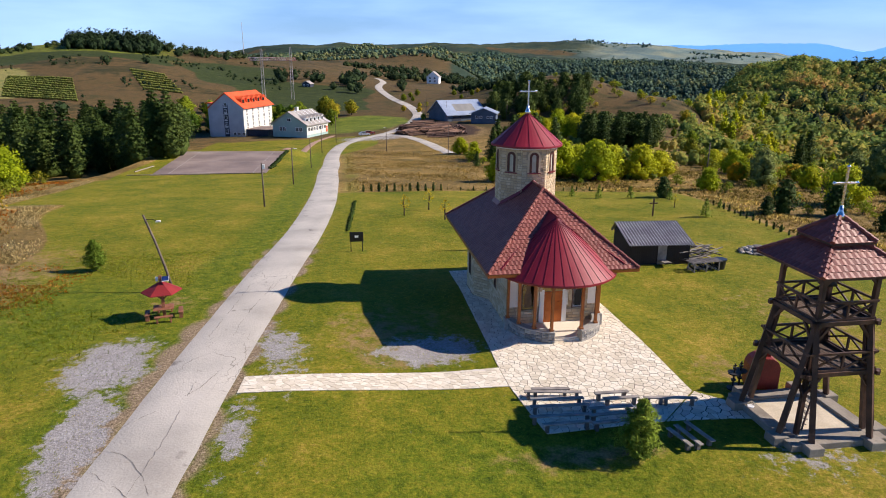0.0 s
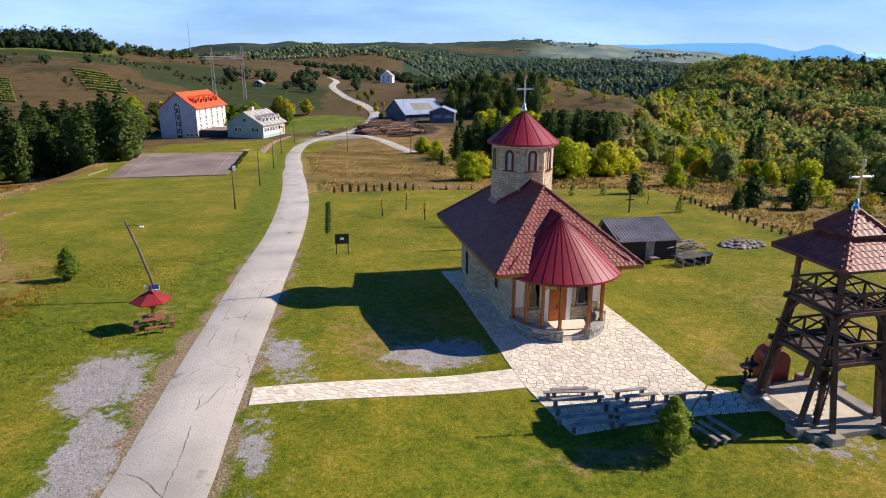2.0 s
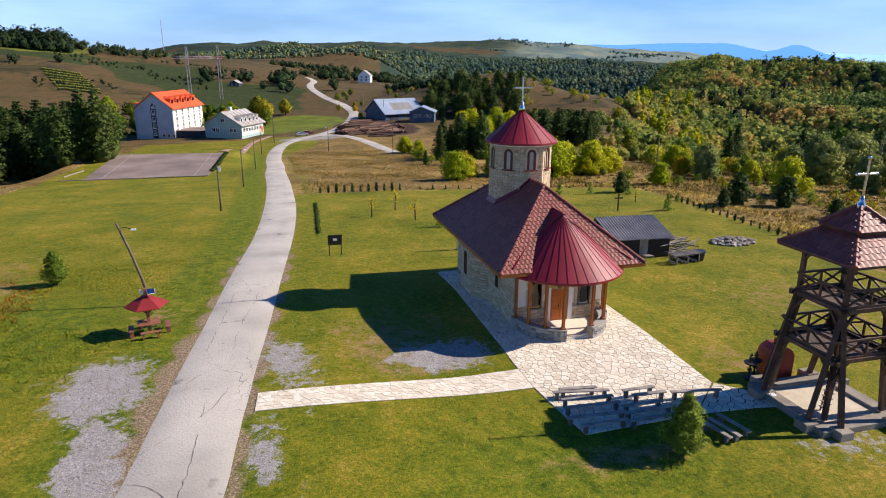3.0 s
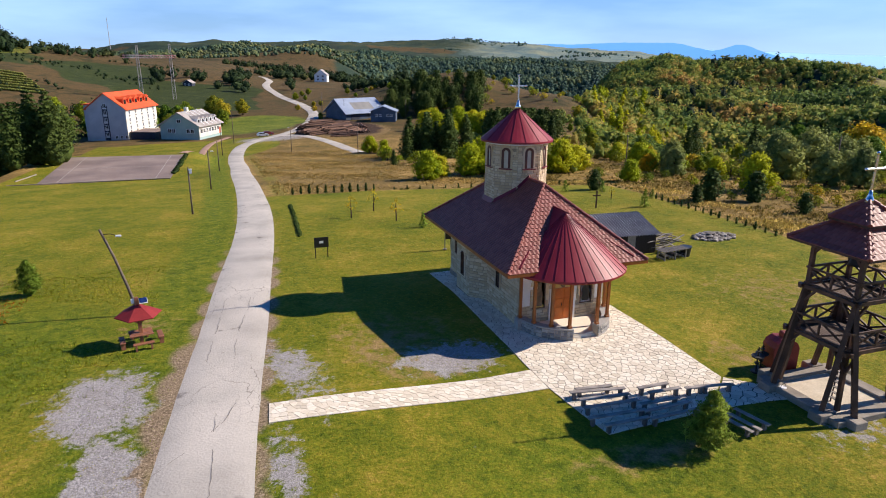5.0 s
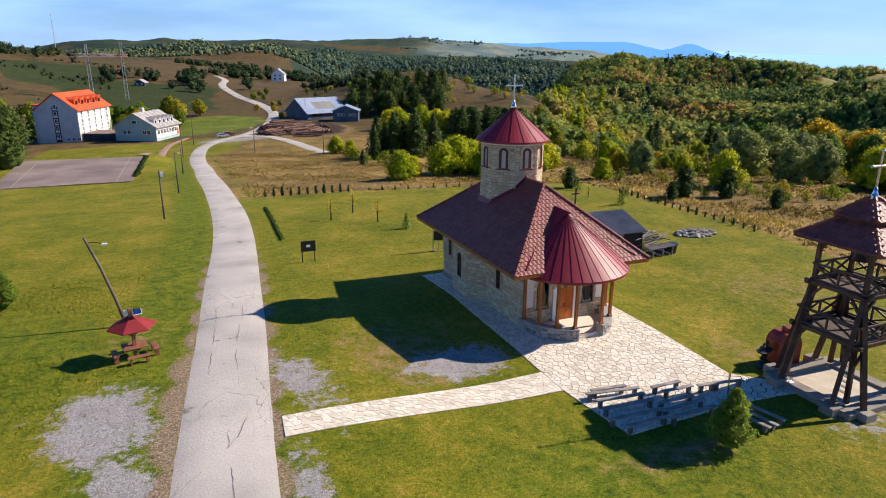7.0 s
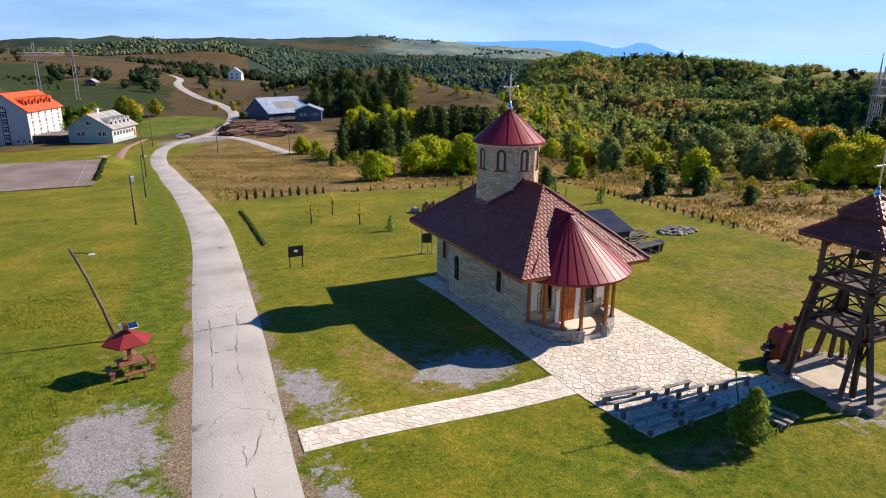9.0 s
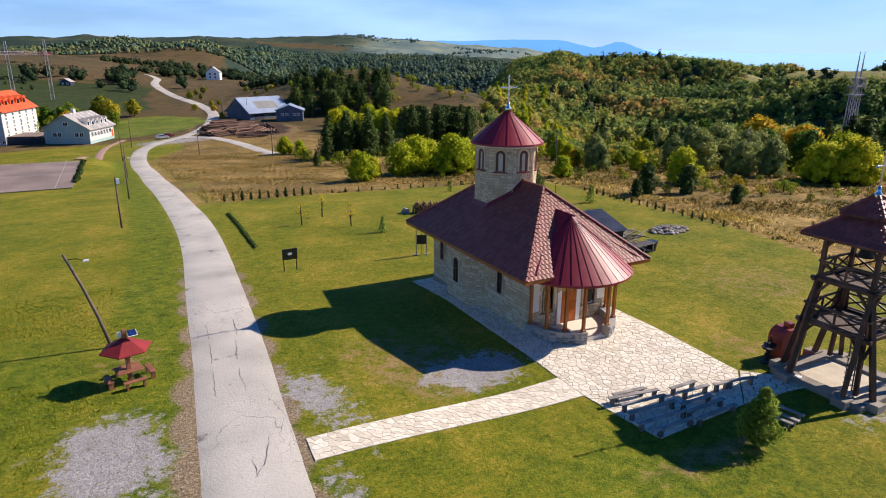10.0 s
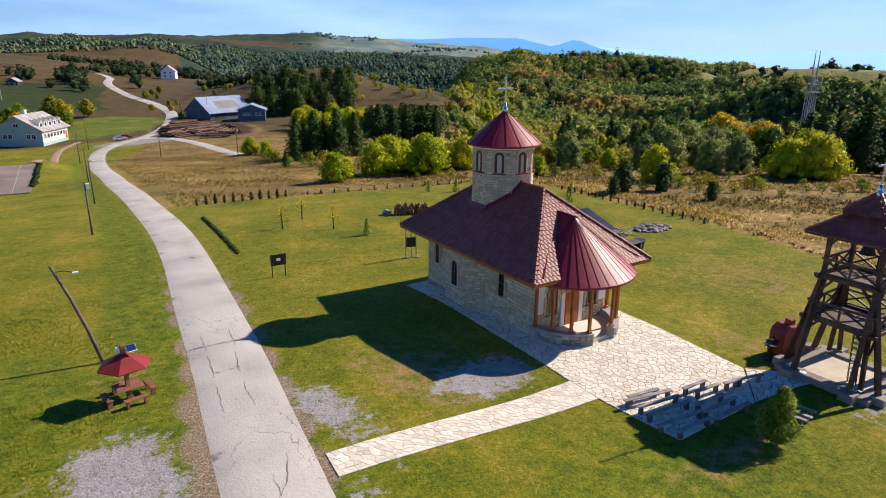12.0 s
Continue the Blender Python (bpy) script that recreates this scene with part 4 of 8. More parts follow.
# drum and its conical roof
DRUM = (0.0, 9.65)
drum_r = 2.05 / math.cos(math.pi / 8)
octagon = [(DRUM[0] + drum_r * math.sin(a), DRUM[1] - drum_r * math.cos(a)) for a in (math.pi / 8 + k * math.pi / 4 for k in range(8))]
drum = part("drum", Geo().prism(octagon, 6.6, 11.6), MORTAR, church, "octagonal cream stone drum")
drum_stone = Geo()
for k in range(8):
    p0, p1 = octagon[k], octagon[(k + 1) % 8]
    run = math.dist(p0, p1)
    blocks_on(drum_stone, p0, p1, 7.0, 11.55, [(run / 2, 0.7, 9.6, 11.1)], course=0.19, length=0.36, seed=20 + k)
    bearing = 45 * (k + 1)
    b_ = radians(bearing)
    window(drum, facing(DRUM[0] + 2.05 * math.sin(b_), DRUM[1] - 2.05 * math.cos(b_), 9.65, bearing), 0.62, 1.4, glass=LITGLASS, frame_mat=REDFRAME, surround=STONE_PIECE, mullion=False, rim=0.3)
    ledge = facing(DRUM[0] + 2.05 * math.sin(b_), DRUM[1] - 2.05 * math.cos(b_), 9.6, bearing)
    part("sill", Geo().box((0, 0.08, -0.02), (0.95, 0.2, 0.07), ledge), SEAM, drum, "dark red metal sill")
    flash = facing(DRUM[0] + 2.05 * math.sin(b_), DRUM[1] - 2.05 * math.cos(b_), 0, bearing)
tagged(part("stonework", drum_stone, STONE, drum), kind="stuff")


def cone_roof(parent, centre, r, z0, z1, ribs, start=0.0, sweep=2 * math.pi, name="cone_roof"):
    """A sheet metal cone with raised seams."""
    g = Geo()
    n = ribs * 3
    ring = [(centre[0] + r * math.sin(start + sweep * k / n), centre[1] - r * math.cos(start + sweep * k / n)) for k in range(n + 1)]
    v = [(centre[0], centre[1], z1)] + [(x, y, z0) for x, y in ring] + [(x, y, z0 - 0.13) for x, y in ring] + [(centre[0], centre[1], z0 - 0.1)]
    f = [(0, 1 + k, 2 + k) for k in range(n)] + [(1 + k, n + 2 + k, n + 3 + k, 2 + k) for k in range(n)] + [(len(v) - 1, n + 3 + k, n + 2 + k) for k in range(n)]
    cone = part(name, g.add(v, f), SHEET, parent, "dark red standing seam metal roof", smooth=False)
    for k in range(ribs + (0 if sweep > 6.2 else 1)):
        x, y = ring[k * 3]
        top = Vector((centre[0], centre[1], z1 + 0.012)).lerp(Vector((x, y, z0 + 0.02)), 0.03)
        part("seam", Geo().beam(top, (x, y, z0 + 0.014), 0.03, 0.028), SEAM, cone)
    return cone


dome = cone_roof(church, DRUM, 2.6, 11.5, 13.72, 16, start=math.pi / 16)
part("soffit", Geo().prism([(DRUM[0] + 2.3 * math.sin(a), DRUM[1] - 2.3 * math.cos(a)) for a in (k * math.pi / 8 for k in range(16))], 11.25, 11.45), PLASTER, dome)


def cross(name, m, h, w, t, material, label):
    """A cross with round knobs on its ends, on a flared foot."""
    ob = thing(name, m, label, "cross")
    part("upright", Geo().box((0, 0, h / 2), (t, t * 0.6, h), None, 0.01), material, ob)
    part("arm", Geo().box((0, 0, h * 0.66), (w, t * 0.58, t), None, 0.01), material, ob)
    for x, z in ((-w / 2, h * 0.66), (w / 2, h * 0.66), (0, h)):
        part("knob", Geo().tube([(x, 0, z - t * 0.8), (x, 0, z), (x, 0, z + t * 0.8)], [t * 0.35, t * 0.95, t * 0.35], 8), material, ob, smooth=True)
    part("foot", Geo().tube([(0, 0, -0.16), (0, 0, 0.02), (0, 0, 0.2), (0, 0, 0.42)], [0.27, 0.17, 0.1, 0.07], 12), STEEL, ob, "bright flared metal foot", smooth=True)
    return ob


cross("roof_cross", pose(0, 9.65, 13.78), 2.1, 1.15, 0.1, STEEL, "bright metal cross on the red dome")

# metal flashing where the drum meets the tiles
for k in range(8):
    flashing = Geo()
    p0, p1 = Vector(octagon[k]), Vector(octagon[(k + 1) % 8])
    n_ = Vector(((p1 - p0).y, -(p1 - p0).x)).normalized()

    def roof_z(p):
        return min(EAVE_Z + (EAVE_X - abs(p.x)) * (RIDGE_Z - EAVE_Z) / EAVE_X, EAVE_Z + (p.y - ROOF_Y0) * (RIDGE_Z - EAVE_Z) / RIDGE_Y0, EAVE_Z + (ROOF_Y1 - p.y) * (RIDGE_Z - EAVE_Z) / (ROOF_Y1 - RIDGE_Y1))

    for s in range(6):
        q0, q1 = p0.lerp(p1, s / 6), p0.lerp(p1, (s + 1) / 6)
        o0, o1 = q0 + n_ * 0.22, q1 + n_ * 0.22
        i0, i1 = q0 + n_ * 0.055, q1 + n_ * 0.055
        flashing.add([(o0.x, o0.y, roof_z(o0) + 0.1), (o1.x, o1.y, roof_z(o1) + 0.1), (i1.x, i1.y, roof_z(i1) + 0.26), (i0.x, i0.y, roof_z(i0) + 0.26)], [(0, 1, 2, 3)])
    part("flashing", flashing, SEAM, drum, "dark red metal flashing")

# porch: half cone on seven posts, low curved wall, steps
CONE_R, CONE_Z, CONE_TOP, CONE_C = 4.02, 4.4, 7.7, (0.0, 2.2)
porch_roof = cone_roof(church, CONE_C, CONE_R, CONE_Z, CONE_TOP, 20, start=-math.pi / 2, sweep=math.pi, name="porch_roof")
back = Geo()
meet_y = 4.0
for sx in (-1, 1):
    base_y = CONE_C[1] + 0.0
    pts = [(0, CONE_C[1], CONE_TOP), (sx * CONE_R, CONE_C[1], CONE_Z), (sx * CONE_R, CONE_C[1] - 0.0 + 0.3, CONE_Z), (sx * 2.2, 2.6, 5.7), (0, meet_y, CONE_TOP + 0.05)]
    back.add(pts, [(0, 1, 2, 3, 4) if sx > 0 else (4, 3, 2, 1, 0)])
part("valley_sheet", back, SHEET, porch_roof, "dark red sheet running into the tiles")
part("ridge_cap", Geo().tube([(0, 1.9, CONE_TOP), (0, meet_y + 0.1, CONE_TOP + 0.06)], 0.06, 8), SEAM, porch_roof)
for sx in (-1, 1):
    part("valley_trim", Geo().beam((0, meet_y + 0.05, CONE_TOP + 0.08), (sx * CONE_R * 1.0, 0.25, 4.98), 0.12, 0.06), SEAM, porch_roof)
soffit = [(CONE_C[0] + (CONE_R - 0.1) * math.sin(a), CONE_C[1] - (CONE_R - 0.1) * math.cos(a)) for a in (-math.pi / 2 + k * math.pi / 24 for k in range(25))]
part("soffit", Geo().prism(soffit, CONE_Z - 0.2, CONE_Z - 0.12), HONEY, porch_roof, "boarded soffit")

floor_ring = [(RING[0] + 2.75 * math.sin(a), RING[1] - 2.75 * math.cos(a)) for a in (-math.pi / 2 + k * math.pi / 24 for k in range(25))]
part("porch_floor", Geo().prism(floor_ring, 0.0, FLOOR_Z), FLAG_REST, church, "pale stone porch floor")


def curved_wall(a0, a1, r0, r1, z0, z1):
    g = Geo()
    n = 10
    pts = []
    for k in range(n + 1):
        a_ = radians(a0 + (a1 - a0) * k / n)
        for r, z in ((r1, z0), (r1, z1), (r0, z1), (r0, z0)):
            pts.append((RING[0] + r * math.sin(a_), RING[1] - r * math.cos(a_), z))
    f = [(3, 2, 1, 0), tuple(4 * n + i for i in range(4))]
    for k in range(n):
        f += [(4 * k + i, 4 * k + (i + 1) % 4, 4 * k + 4 + (i + 1) % 4, 4 * k + 4 + i) for i in range(4)]
    return g.add(pts, f)


POSTS = [(-3.1, 1.8, 1.1), (-2.64, 0.75, 1.08), (-1.88, -0.12, 1.08), (-0.92, -0.68, 1.08), (1.05, -0.6, 1.08), (2.3, 0.2, 1.08), (3.1, 1.8, 1.1)]
for a0, a1 in ((-86, -14), (19, 86)):
    low_wall = part("low_wall", curved_wall(a0, a1, 2.68, 3.12, -0.1, 1.0), MORTAR, church, "low curved rubble porch wall")
    cover = Geo()
    for k in range(10):
        b0, b1 = a0 + (a1 - a0) * k / 10, a0 + (a1 - a0) * (k + 1) / 10
        p, q = ((RING[0] + 3.12 * math.sin(radians(b)), RING[1] - 3.12 * math.cos(radians(b))) for b in (b0, b1))
        blocks_on(cover, p, q, 0.0, 0.98, course=0.2, length=0.26, depth=0.05, seed=40 + k)
    tagged(part("rubble", cover, RUBBLE, low_wall), kind="stuff")
    part("coping", curved_wall(a0, a1, 2.64, 3.17, 1.0, 1.07), RUBBLE, low_wall)
for sx in (-1, 1):
    pier = part("corner_pier", Geo().box((sx * 3.1, 1.8, 0.5), (0.5, 0.5, 1.2), None, 0.04), RUBBLE, church, "grey stone corner pier")
for x, y, z in POSTS:
    post = part("post", Geo().box((x, y, (z + 4.3) / 2), (0.17, 0.17, 4.3 - z), None, 0.02), HONEY, church, "varnished honey brown timber post")
    part("post_foot", Geo().box((x, y, z + 0.07), (0.25, 0.25, 0.14), None, 0.03), HONEY, post)
    part("post_head", Geo().box((x, y, 4.2), (0.25, 0.25, 0.12), None, 0.03), HONEY, post)
for k in range(3):
    part("step", Geo().box((0.15, -0.62 - 0.28 * k + 0.28, FLOOR_Z - 0.17 * (k + 1) - 0.03 + 0.0), (1.9 + 0.02 * k, 0.62, 0.2), None, 0.02), FLAG_REST, church, "pale stone step")

# ---- bell tower ----
TX, TY = 8.95, -10.8
T0 = ground_z(TX, TY)
tower = thing("bell_tower", pose(TX, TY, T0), "dark stained open timber bell tower on concrete footings", "tower")
H1, H2, HE = 3.5, 5.9, 8.35
base_ring = Geo()
for c, s in (((0, -2.15, 0.1), (5.0, 0.75, 0.5)), ((0, 2.15, 0.1), (5.0, 0.75, 0.5)), ((-2.12, 0, 0.1), (0.75, 3.55, 0.5)), ((2.12, 0, 0.1), (0.75, 3.55, 0.5))):
    part("footing_beam", Geo().box(c, s, None, 0.03), CONCRETE, tower, "grey concrete footing")
for sx in (-1, 1):
    for sy in (-1, 1):
        for px, py in ((2.45 * sx, 1.5 * sy), (1.5 * sx, 2.5 * sy)):
            part("footing_block", Geo().box((px * 1.06, py * 1.06, 0.14), (0.74, 0.74, 0.62), None, 0.03), CONCRETE, tower, "grey concrete footing block")
            top = (1.4 * sx, 1.4 * sy, HE if abs(px) > 2 else H2)
            knee = Vector((1.4 * sx, 1.4 * sy, H2 - 0.1))
            foot = Vector((px, py, 0.4))
            part("leg", Geo().beam(foot, knee, 0.24, 0.24, up=(px, py, 0)), DARKWOOD, tower)
        part("post", Geo().box((1.36 * sx, 1.36 * sy, (H2 + HE) / 2), (0.2, 0.2, HE - H2 + 0.2), None, 0.02), DARKWOOD, tower)
        part("inner_post", Geo().beam((1.75 * sx, 1.75 * sy, 0.45), (1.28 * sx, 1.28 * sy, H2), 0.2), DARKWOOD, tower)


def half_at(z):
    return 1.4 + (H2 - z) * 0.185


def tower_deck(z, half, name):
    deck_ = part("deck", Geo().box((0, 0, z - 0.12), (2 * half, 2 * half, 0.06)), DARKWOOD, tower)
    for i in range(int(2 * half / 0.2)):
        part("plank", Geo().box((-half + 0.1 + i * 0.2, 0, z - 0.05), (0.185, 2 * half - 0.05, 0.06), None, 0.01), DECKWOOD, deck_)
    for i in range(4):
        m = pose(0, 0, 0, 0, 0, 90 * i)
        rim = m @ Vector((0, -half, 0))
        side = part("railing", Geo().box((0, -half, z - 0.02), (2 * half + 0.5, 0.16, 0.2), m), DARKWOOD, tower)
        part("top_rail", Geo().box((0, -half + 0.03, z + 0.98), (2 * half, 0.1, 0.1), m), DARKWOOD, side)
        part("low_rail", Geo().box((0, -half + 0.03, z + 0.16), (2 * half, 0.08, 0.08), m), DARKWOOD, side)
        for k in (-1, 1):
            x0, x1 = (0.05 * k, (half - 0.1) * k)
            for za, zb in ((0.2, 0.95), (0.95, 0.2)):
                p, q = m @ Vector((x0, -half + 0.03, z + za)), m @ Vector((x1, -half + 0.03, z + zb))
                part("cross_brace", Geo().beam(p, q, 0.07, 0.09), DARKWOOD, side)
        part("baluster", Geo().box((0, -half + 0.03, z + 0.55), (0.09, 0.09, 0.9), m), DARKWOOD, side)
        for k in (-1, 1):
            p, q = m @ Vector((k * (half - 0.02), -half, z - 1.0)), m @ Vector((k * (half - 0.75), -half, z - 0.1))
            part("knee_brace", Geo().beam(p, q, 0.12, 0.12), DARKWOOD, tower)


tower_deck(H1, half_at(H1) - 0.08, "lower")
tower_deck(H2, 1.5, "upper")
for i in range(4):
    m = pose(0, 0, 0, 0, 0, 90 * i)
    part("plate_beam", Geo().box((0, -1.36, HE + 0.05), (3.2, 0.18, 0.2), m), DARKWOOD, tower)
    for k in (-1, 1):
        p, q = m @ Vector((k * 1.36, -1.36, HE - 0.75)), m @ Vector((k * 0.7, -1.36, HE)),
        part("knee_brace", Geo().beam(p, q, 0.1, 0.12), DARKWOOD, tower)


def pyramid_roof(half, z0, half_top, z1, near_faces):
    slab = Geo()
    pts = [(sx * half, sy * half, z0) for sx, sy in ((-1, -1), (1, -1), (1, 1), (-1, 1))] + [(sx * half_top, sy * half_top, z1) for sx, sy in ((-1, -1), (1, -1), (1, 1), (-1, 1))]
    pts += [(x, y, z0 - 0.1) for x, y, _ in pts[:4]]
    slab.add(pts, [(4, 5, 6, 7), (11, 10, 9, 8)] + [(i, (i + 1) % 4, 4 + (i + 1) % 4, 4 + i) for i in range(4)] + [(8 + i, 8 + (i + 1) % 4, (i + 1) % 4, i) for i in range(4)])
    r = part("roof_tier", slab, DARKWOOD, tower, "brown red tiled pyramid roof tier")
    rest, pieces = Geo(), []
    for i in range(4):
        a_, b_, c_, d_ = pts[i], pts[(i + 1) % 4], pts[4 + (i + 1) % 4], pts[4 + i]
        tiles_on((a_, b_), (d_, c_), pieces, rest, i in near_faces, pitch=0.34, width=0.32, seed=60 + i)
        cap_tiles(r, a_, d_, 0.1, 0.34)
    for p_, f_ in pieces:
        part("tile", Geo().add(p_, f_), TILE_PIECE, r)
    tagged(part("tiling", rest, TILE, r), kind="stuff")


pyramid_roof(2.28, HE - 0.02, 0.85, HE + 1.05, (0, 3))
pyramid_roof(1.12, HE + 1.2, 0.1, HE + 2.15, (0, 3))
part("lantern_band", Geo().box((0, 0, HE + 1.05), (1.7, 1.7, 0.4)), DARKWOOD, tower)
bell = part("bell", Geo().tube([(0, 0, HE - 1.1), (0, 0, HE - 0.95), (0, 0, HE - 0.6), (0, 0, HE - 0.42), (0, 0, HE - 0.3)], [0.42, 0.34, 0.25, 0.2, 0.05], 16), IRON, tower, "dark bronze bell", smooth=True)
part("bell_beam", Geo().box((0, 0, HE - 0.2), (2.7, 0.16, 0.2)), DARKWOOD, tower)
part("gravel_bed", Geo().box((0, 0, 0.1), (3.5, 3.55, 0.2)), PALE_GROUT, tower, "sandy bed between the footings")
for k in (-0.25, 0.25):
    part("ladder_rail", Geo().beam((-0.9 + k * 0.3, -0.9 + k, 0.2), (0.3 + k * 0.3, -0.2 + k, H1), 0.06, 0.12), DARKWOOD, tower)
for k in range(12):
    t = (k + 1) / 13
    c = Vector((-0.9, -0.9, 0.2)).lerp(Vector((0.3, -0.2, H1)), t)
    part("rung", Geo().box(tuple(c), (0.2, 0.5, 0.04)), GREYWOOD, tower)
cross("tower_cross", pose(TX, TY, T0 + HE + 2.25), 2.2, 1.15, 0.1, STEEL, "bright metal cross on the bell tower roof")

# red stove-like chest, candle stands and bucket beside the tower
tank = thing("candle_shelter", pose(8.9, -7.35, ground_z(8.9, -7.35), 0, 0, -12), "dull red sheet metal candle shelter with a rounded top", "shelter")
hull = [(-0.75, 0.15), (0.75, 0.15), (0.75, 1.45), (0.6, 1.75), (0.3, 1.95), (-0.3, 1.95), (-0.6, 1.75), (-0.75, 1.45)]
part("body", upright(hull, -0.55, 0.55, None), TANKRED, tank)
part("chimney", Geo().box((0.1, 0, 2.08), (0.4, 0.4, 0.4), None, 0.04), TANKRED, tank)
for sx in (-0.6, 0.6):
    part("leg", Geo().box((sx, 0, 0.05), (0.1, 1.0, 0.25)), IRON, tank)
for x, y in ((7.25, -7.4), (7.75, -7.2)):
    stand = thing("candle_stand", pose(x, y, ground_z(x, y)), "black wrought iron candle stand", "candle stand", "candle stands by the tower")
    part("stem", Geo().tube([(0, 0, 0), (0, 0, 1.3)], 0.05, 8), IRON, stand)
    for z, r in ((0.02, 0.3), (0.55, 0.14), (0.95, 0.36), (1.25, 0.12)):
        part("tray", Geo().tube([(0, 0, z), (0, 0, z + 0.09)], [r * 0.85, r], 14), IRON, stand)
    part("finial_cross", Geo().box((0, 0, 1.42), (0.05, 0.05, 0.3)).box((0, 0, 1.45), (0.2, 0.05, 0.05)), IRON, stand)
bucket = thing("bucket", pose(6.75, -9.75, ground_z(6.75, -9.75) + 0.06), "white plastic bucket on the paving", "bucket")
part("body", Geo().tube([(0, 0, 0), (0, 0, 0.32)], [0.14, 0.18], 14), WHITE, bucket)
part("handle", Geo().tube([(0.17 * math.cos(a), 0, 0.32 + 0.2 * math.sin(a)) for a in (math.pi * k / 8 for k in range(9))], 0.012, 5), IRON, bucket)

# ---- benches ----


def bench(x0, y0, x1, y1, label, group, h=0.46):
    p, q = Vector((x0, y0)), Vector((x1, y1))
    c = (p + q) / 2
    ang = math.degrees(math.atan2((q - p).y, (q - p).x))
    ob = thing("bench", pose(c.x, c.y, ground_z(c.x, c.y) + 0.06, 0, 0, ang), label, "bench", group)
    ln = (q - p).length
    part("seat", Geo().box((0, 0, h - 0.03), (ln, 0.24, 0.055), None, 0.012), GREYWOOD, ob)
    for s in (-1, 1):
        part("leg", Geo().box((s * (ln / 2 - 0.24), 0, (h - 0.06) / 2), (0.16, 0.2, h - 0.06), None, 0.02), BENCHLEG, ob)
    return ob


WORN_BENCH = "plain bench of grey weathered plank on dark block legs"
for row in ((-3.96, -6.64, -1.92, -6.88), (-4.4, -6.82, -1.42, -7.33), (-4.3, -7.6, -1.5, -7.88), (-4.5, -8.35, -1.45, -8.53), (-4.8, -9.28, -1.65, -9.45), (-4.4, -10.08, -1.93, -10.1)):
    bench(*row, WORN_BENCH, "benches in front of the church")
for row in ((-0.78, -7.55, 1.1, -7.57), (-0.52, -8.1, 1.4, -8.18), (-1.6, -8.95, 0.65, -9.01), (-1.87, -9.6, 0.9, -9.54), (-1.97, -10.29, 0.95, -10.23), (1.6, -8.32, 3.0, -8.52), (2.3, -8.36, 4.35, -8.78)):
    bench(*row, WORN_BENCH, "benches in front of the church")
for row in ((1.5, -11.1, 1.85, -12.7), (2.0, -10.9, 2.35, -12.7), (2.65, -10.7, 3.05, -12.5)):
    bench(*row, "low grey plank bench standing in the grass", "low benches in the grass", h=0.38)

# ---- picnic shelter with slanting pole lamp ----
sx_, sy_ = -25.75, 6.8
shelter = thing("picnic_shelter", pose(sx_, sy_, ground_z(sx_, sy_), 0, 0, 12), "red hexagonal mushroom shelter over a brown picnic table", "picnic shelter")
part("mast", Geo().box((0, 0, 1.5), (0.2, 0.2, 3.0), None, 0.02), BROWNWOOD, shelter)
hexa = [(1.3 * math.cos(a), 1.3 * math.sin(a)) for a in (math.pi * k / 3 for k in range(6))]
canopy = Geo().add([(x, y, 1.95) for x, y in hexa] + [(0.16 * math.cos(math.pi * k / 3), 0.16 * math.sin(math.pi * k / 3), 2.55) for k in range(6)] + [(x, y, 1.9) for x, y in hexa], [(i, (i + 1) % 6, 6 + (i + 1) % 6, 6 + i) for i in range(6)] + [(12 + i, 12 + (i + 1) % 6, (i + 1) % 6, i) for i in range(6)] + [tuple(reversed(range(12, 18))), tuple(range(6, 12))])
RED = mat("red_roof_felt", [lin((122, 22, 26)), lin((146, 34, 36))], 1.2, 12.0, 0.7)
roof_ = part("canopy", canopy, RED, shelter, "red felted canopy")
part("panel", Geo().box((0.28, -0.3, 2.85), (0.42, 0.34, 0.03), pose(0.05, 0, 0, 0, 0, 0) @ Matrix.Translation((0.28, -0.3, 2.85)) @ Euler((radians(40), 0, 0)).to_matrix().to_4x4() @ Matrix.Translation((-0.28, 0.3, -2.85))), SOLAR, shelter, "blue solar panel in a white rim")
part("panel_rim", Geo().box((0.28, -0.3, 2.83), (0.46, 0.38, 0.02), Matrix.Translation((0.33, -0.3, 2.83)) @ Euler((radians(40), 0, 0)).to_matrix().to_4x4() @ Matrix.Translation((-0.28, 0.3, -2.83))), WHITE, shelter)
part("control_box", Geo().box((-0.22, 0.1, 2.75), (0.16, 0.12, 0.3), None, 0.02), WHITE, shelter)
for i in range(5):
    part("table_plank", Geo().box((0, -0.44 + i * 0.22, 0.74), (1.3, 0.2, 0.05), None, 0.01), BROWNWOOD, shelter)
for k in range(4):
    m = pose(0, 0, 0, 0, 0, 90 * k)
    seat_ = part("seat", Geo().box((0, -1.05, 0.45), (1.15, 0.3, 0.06), m, 0.01), BROWNWOOD, shelter)
    for s in (-0.42, 0.42):
        part("seat_leg", Geo().box((s, -1.05, 0.21), (0.1, 0.24, 0.42), m), BROWNWOOD, seat_)
    part("strut", Geo().beam(m @ Vector((0, 0, 1.3)), m @ Vector((0, -0.85, 2.02)), 0.07), BROWNWOOD, shelter)

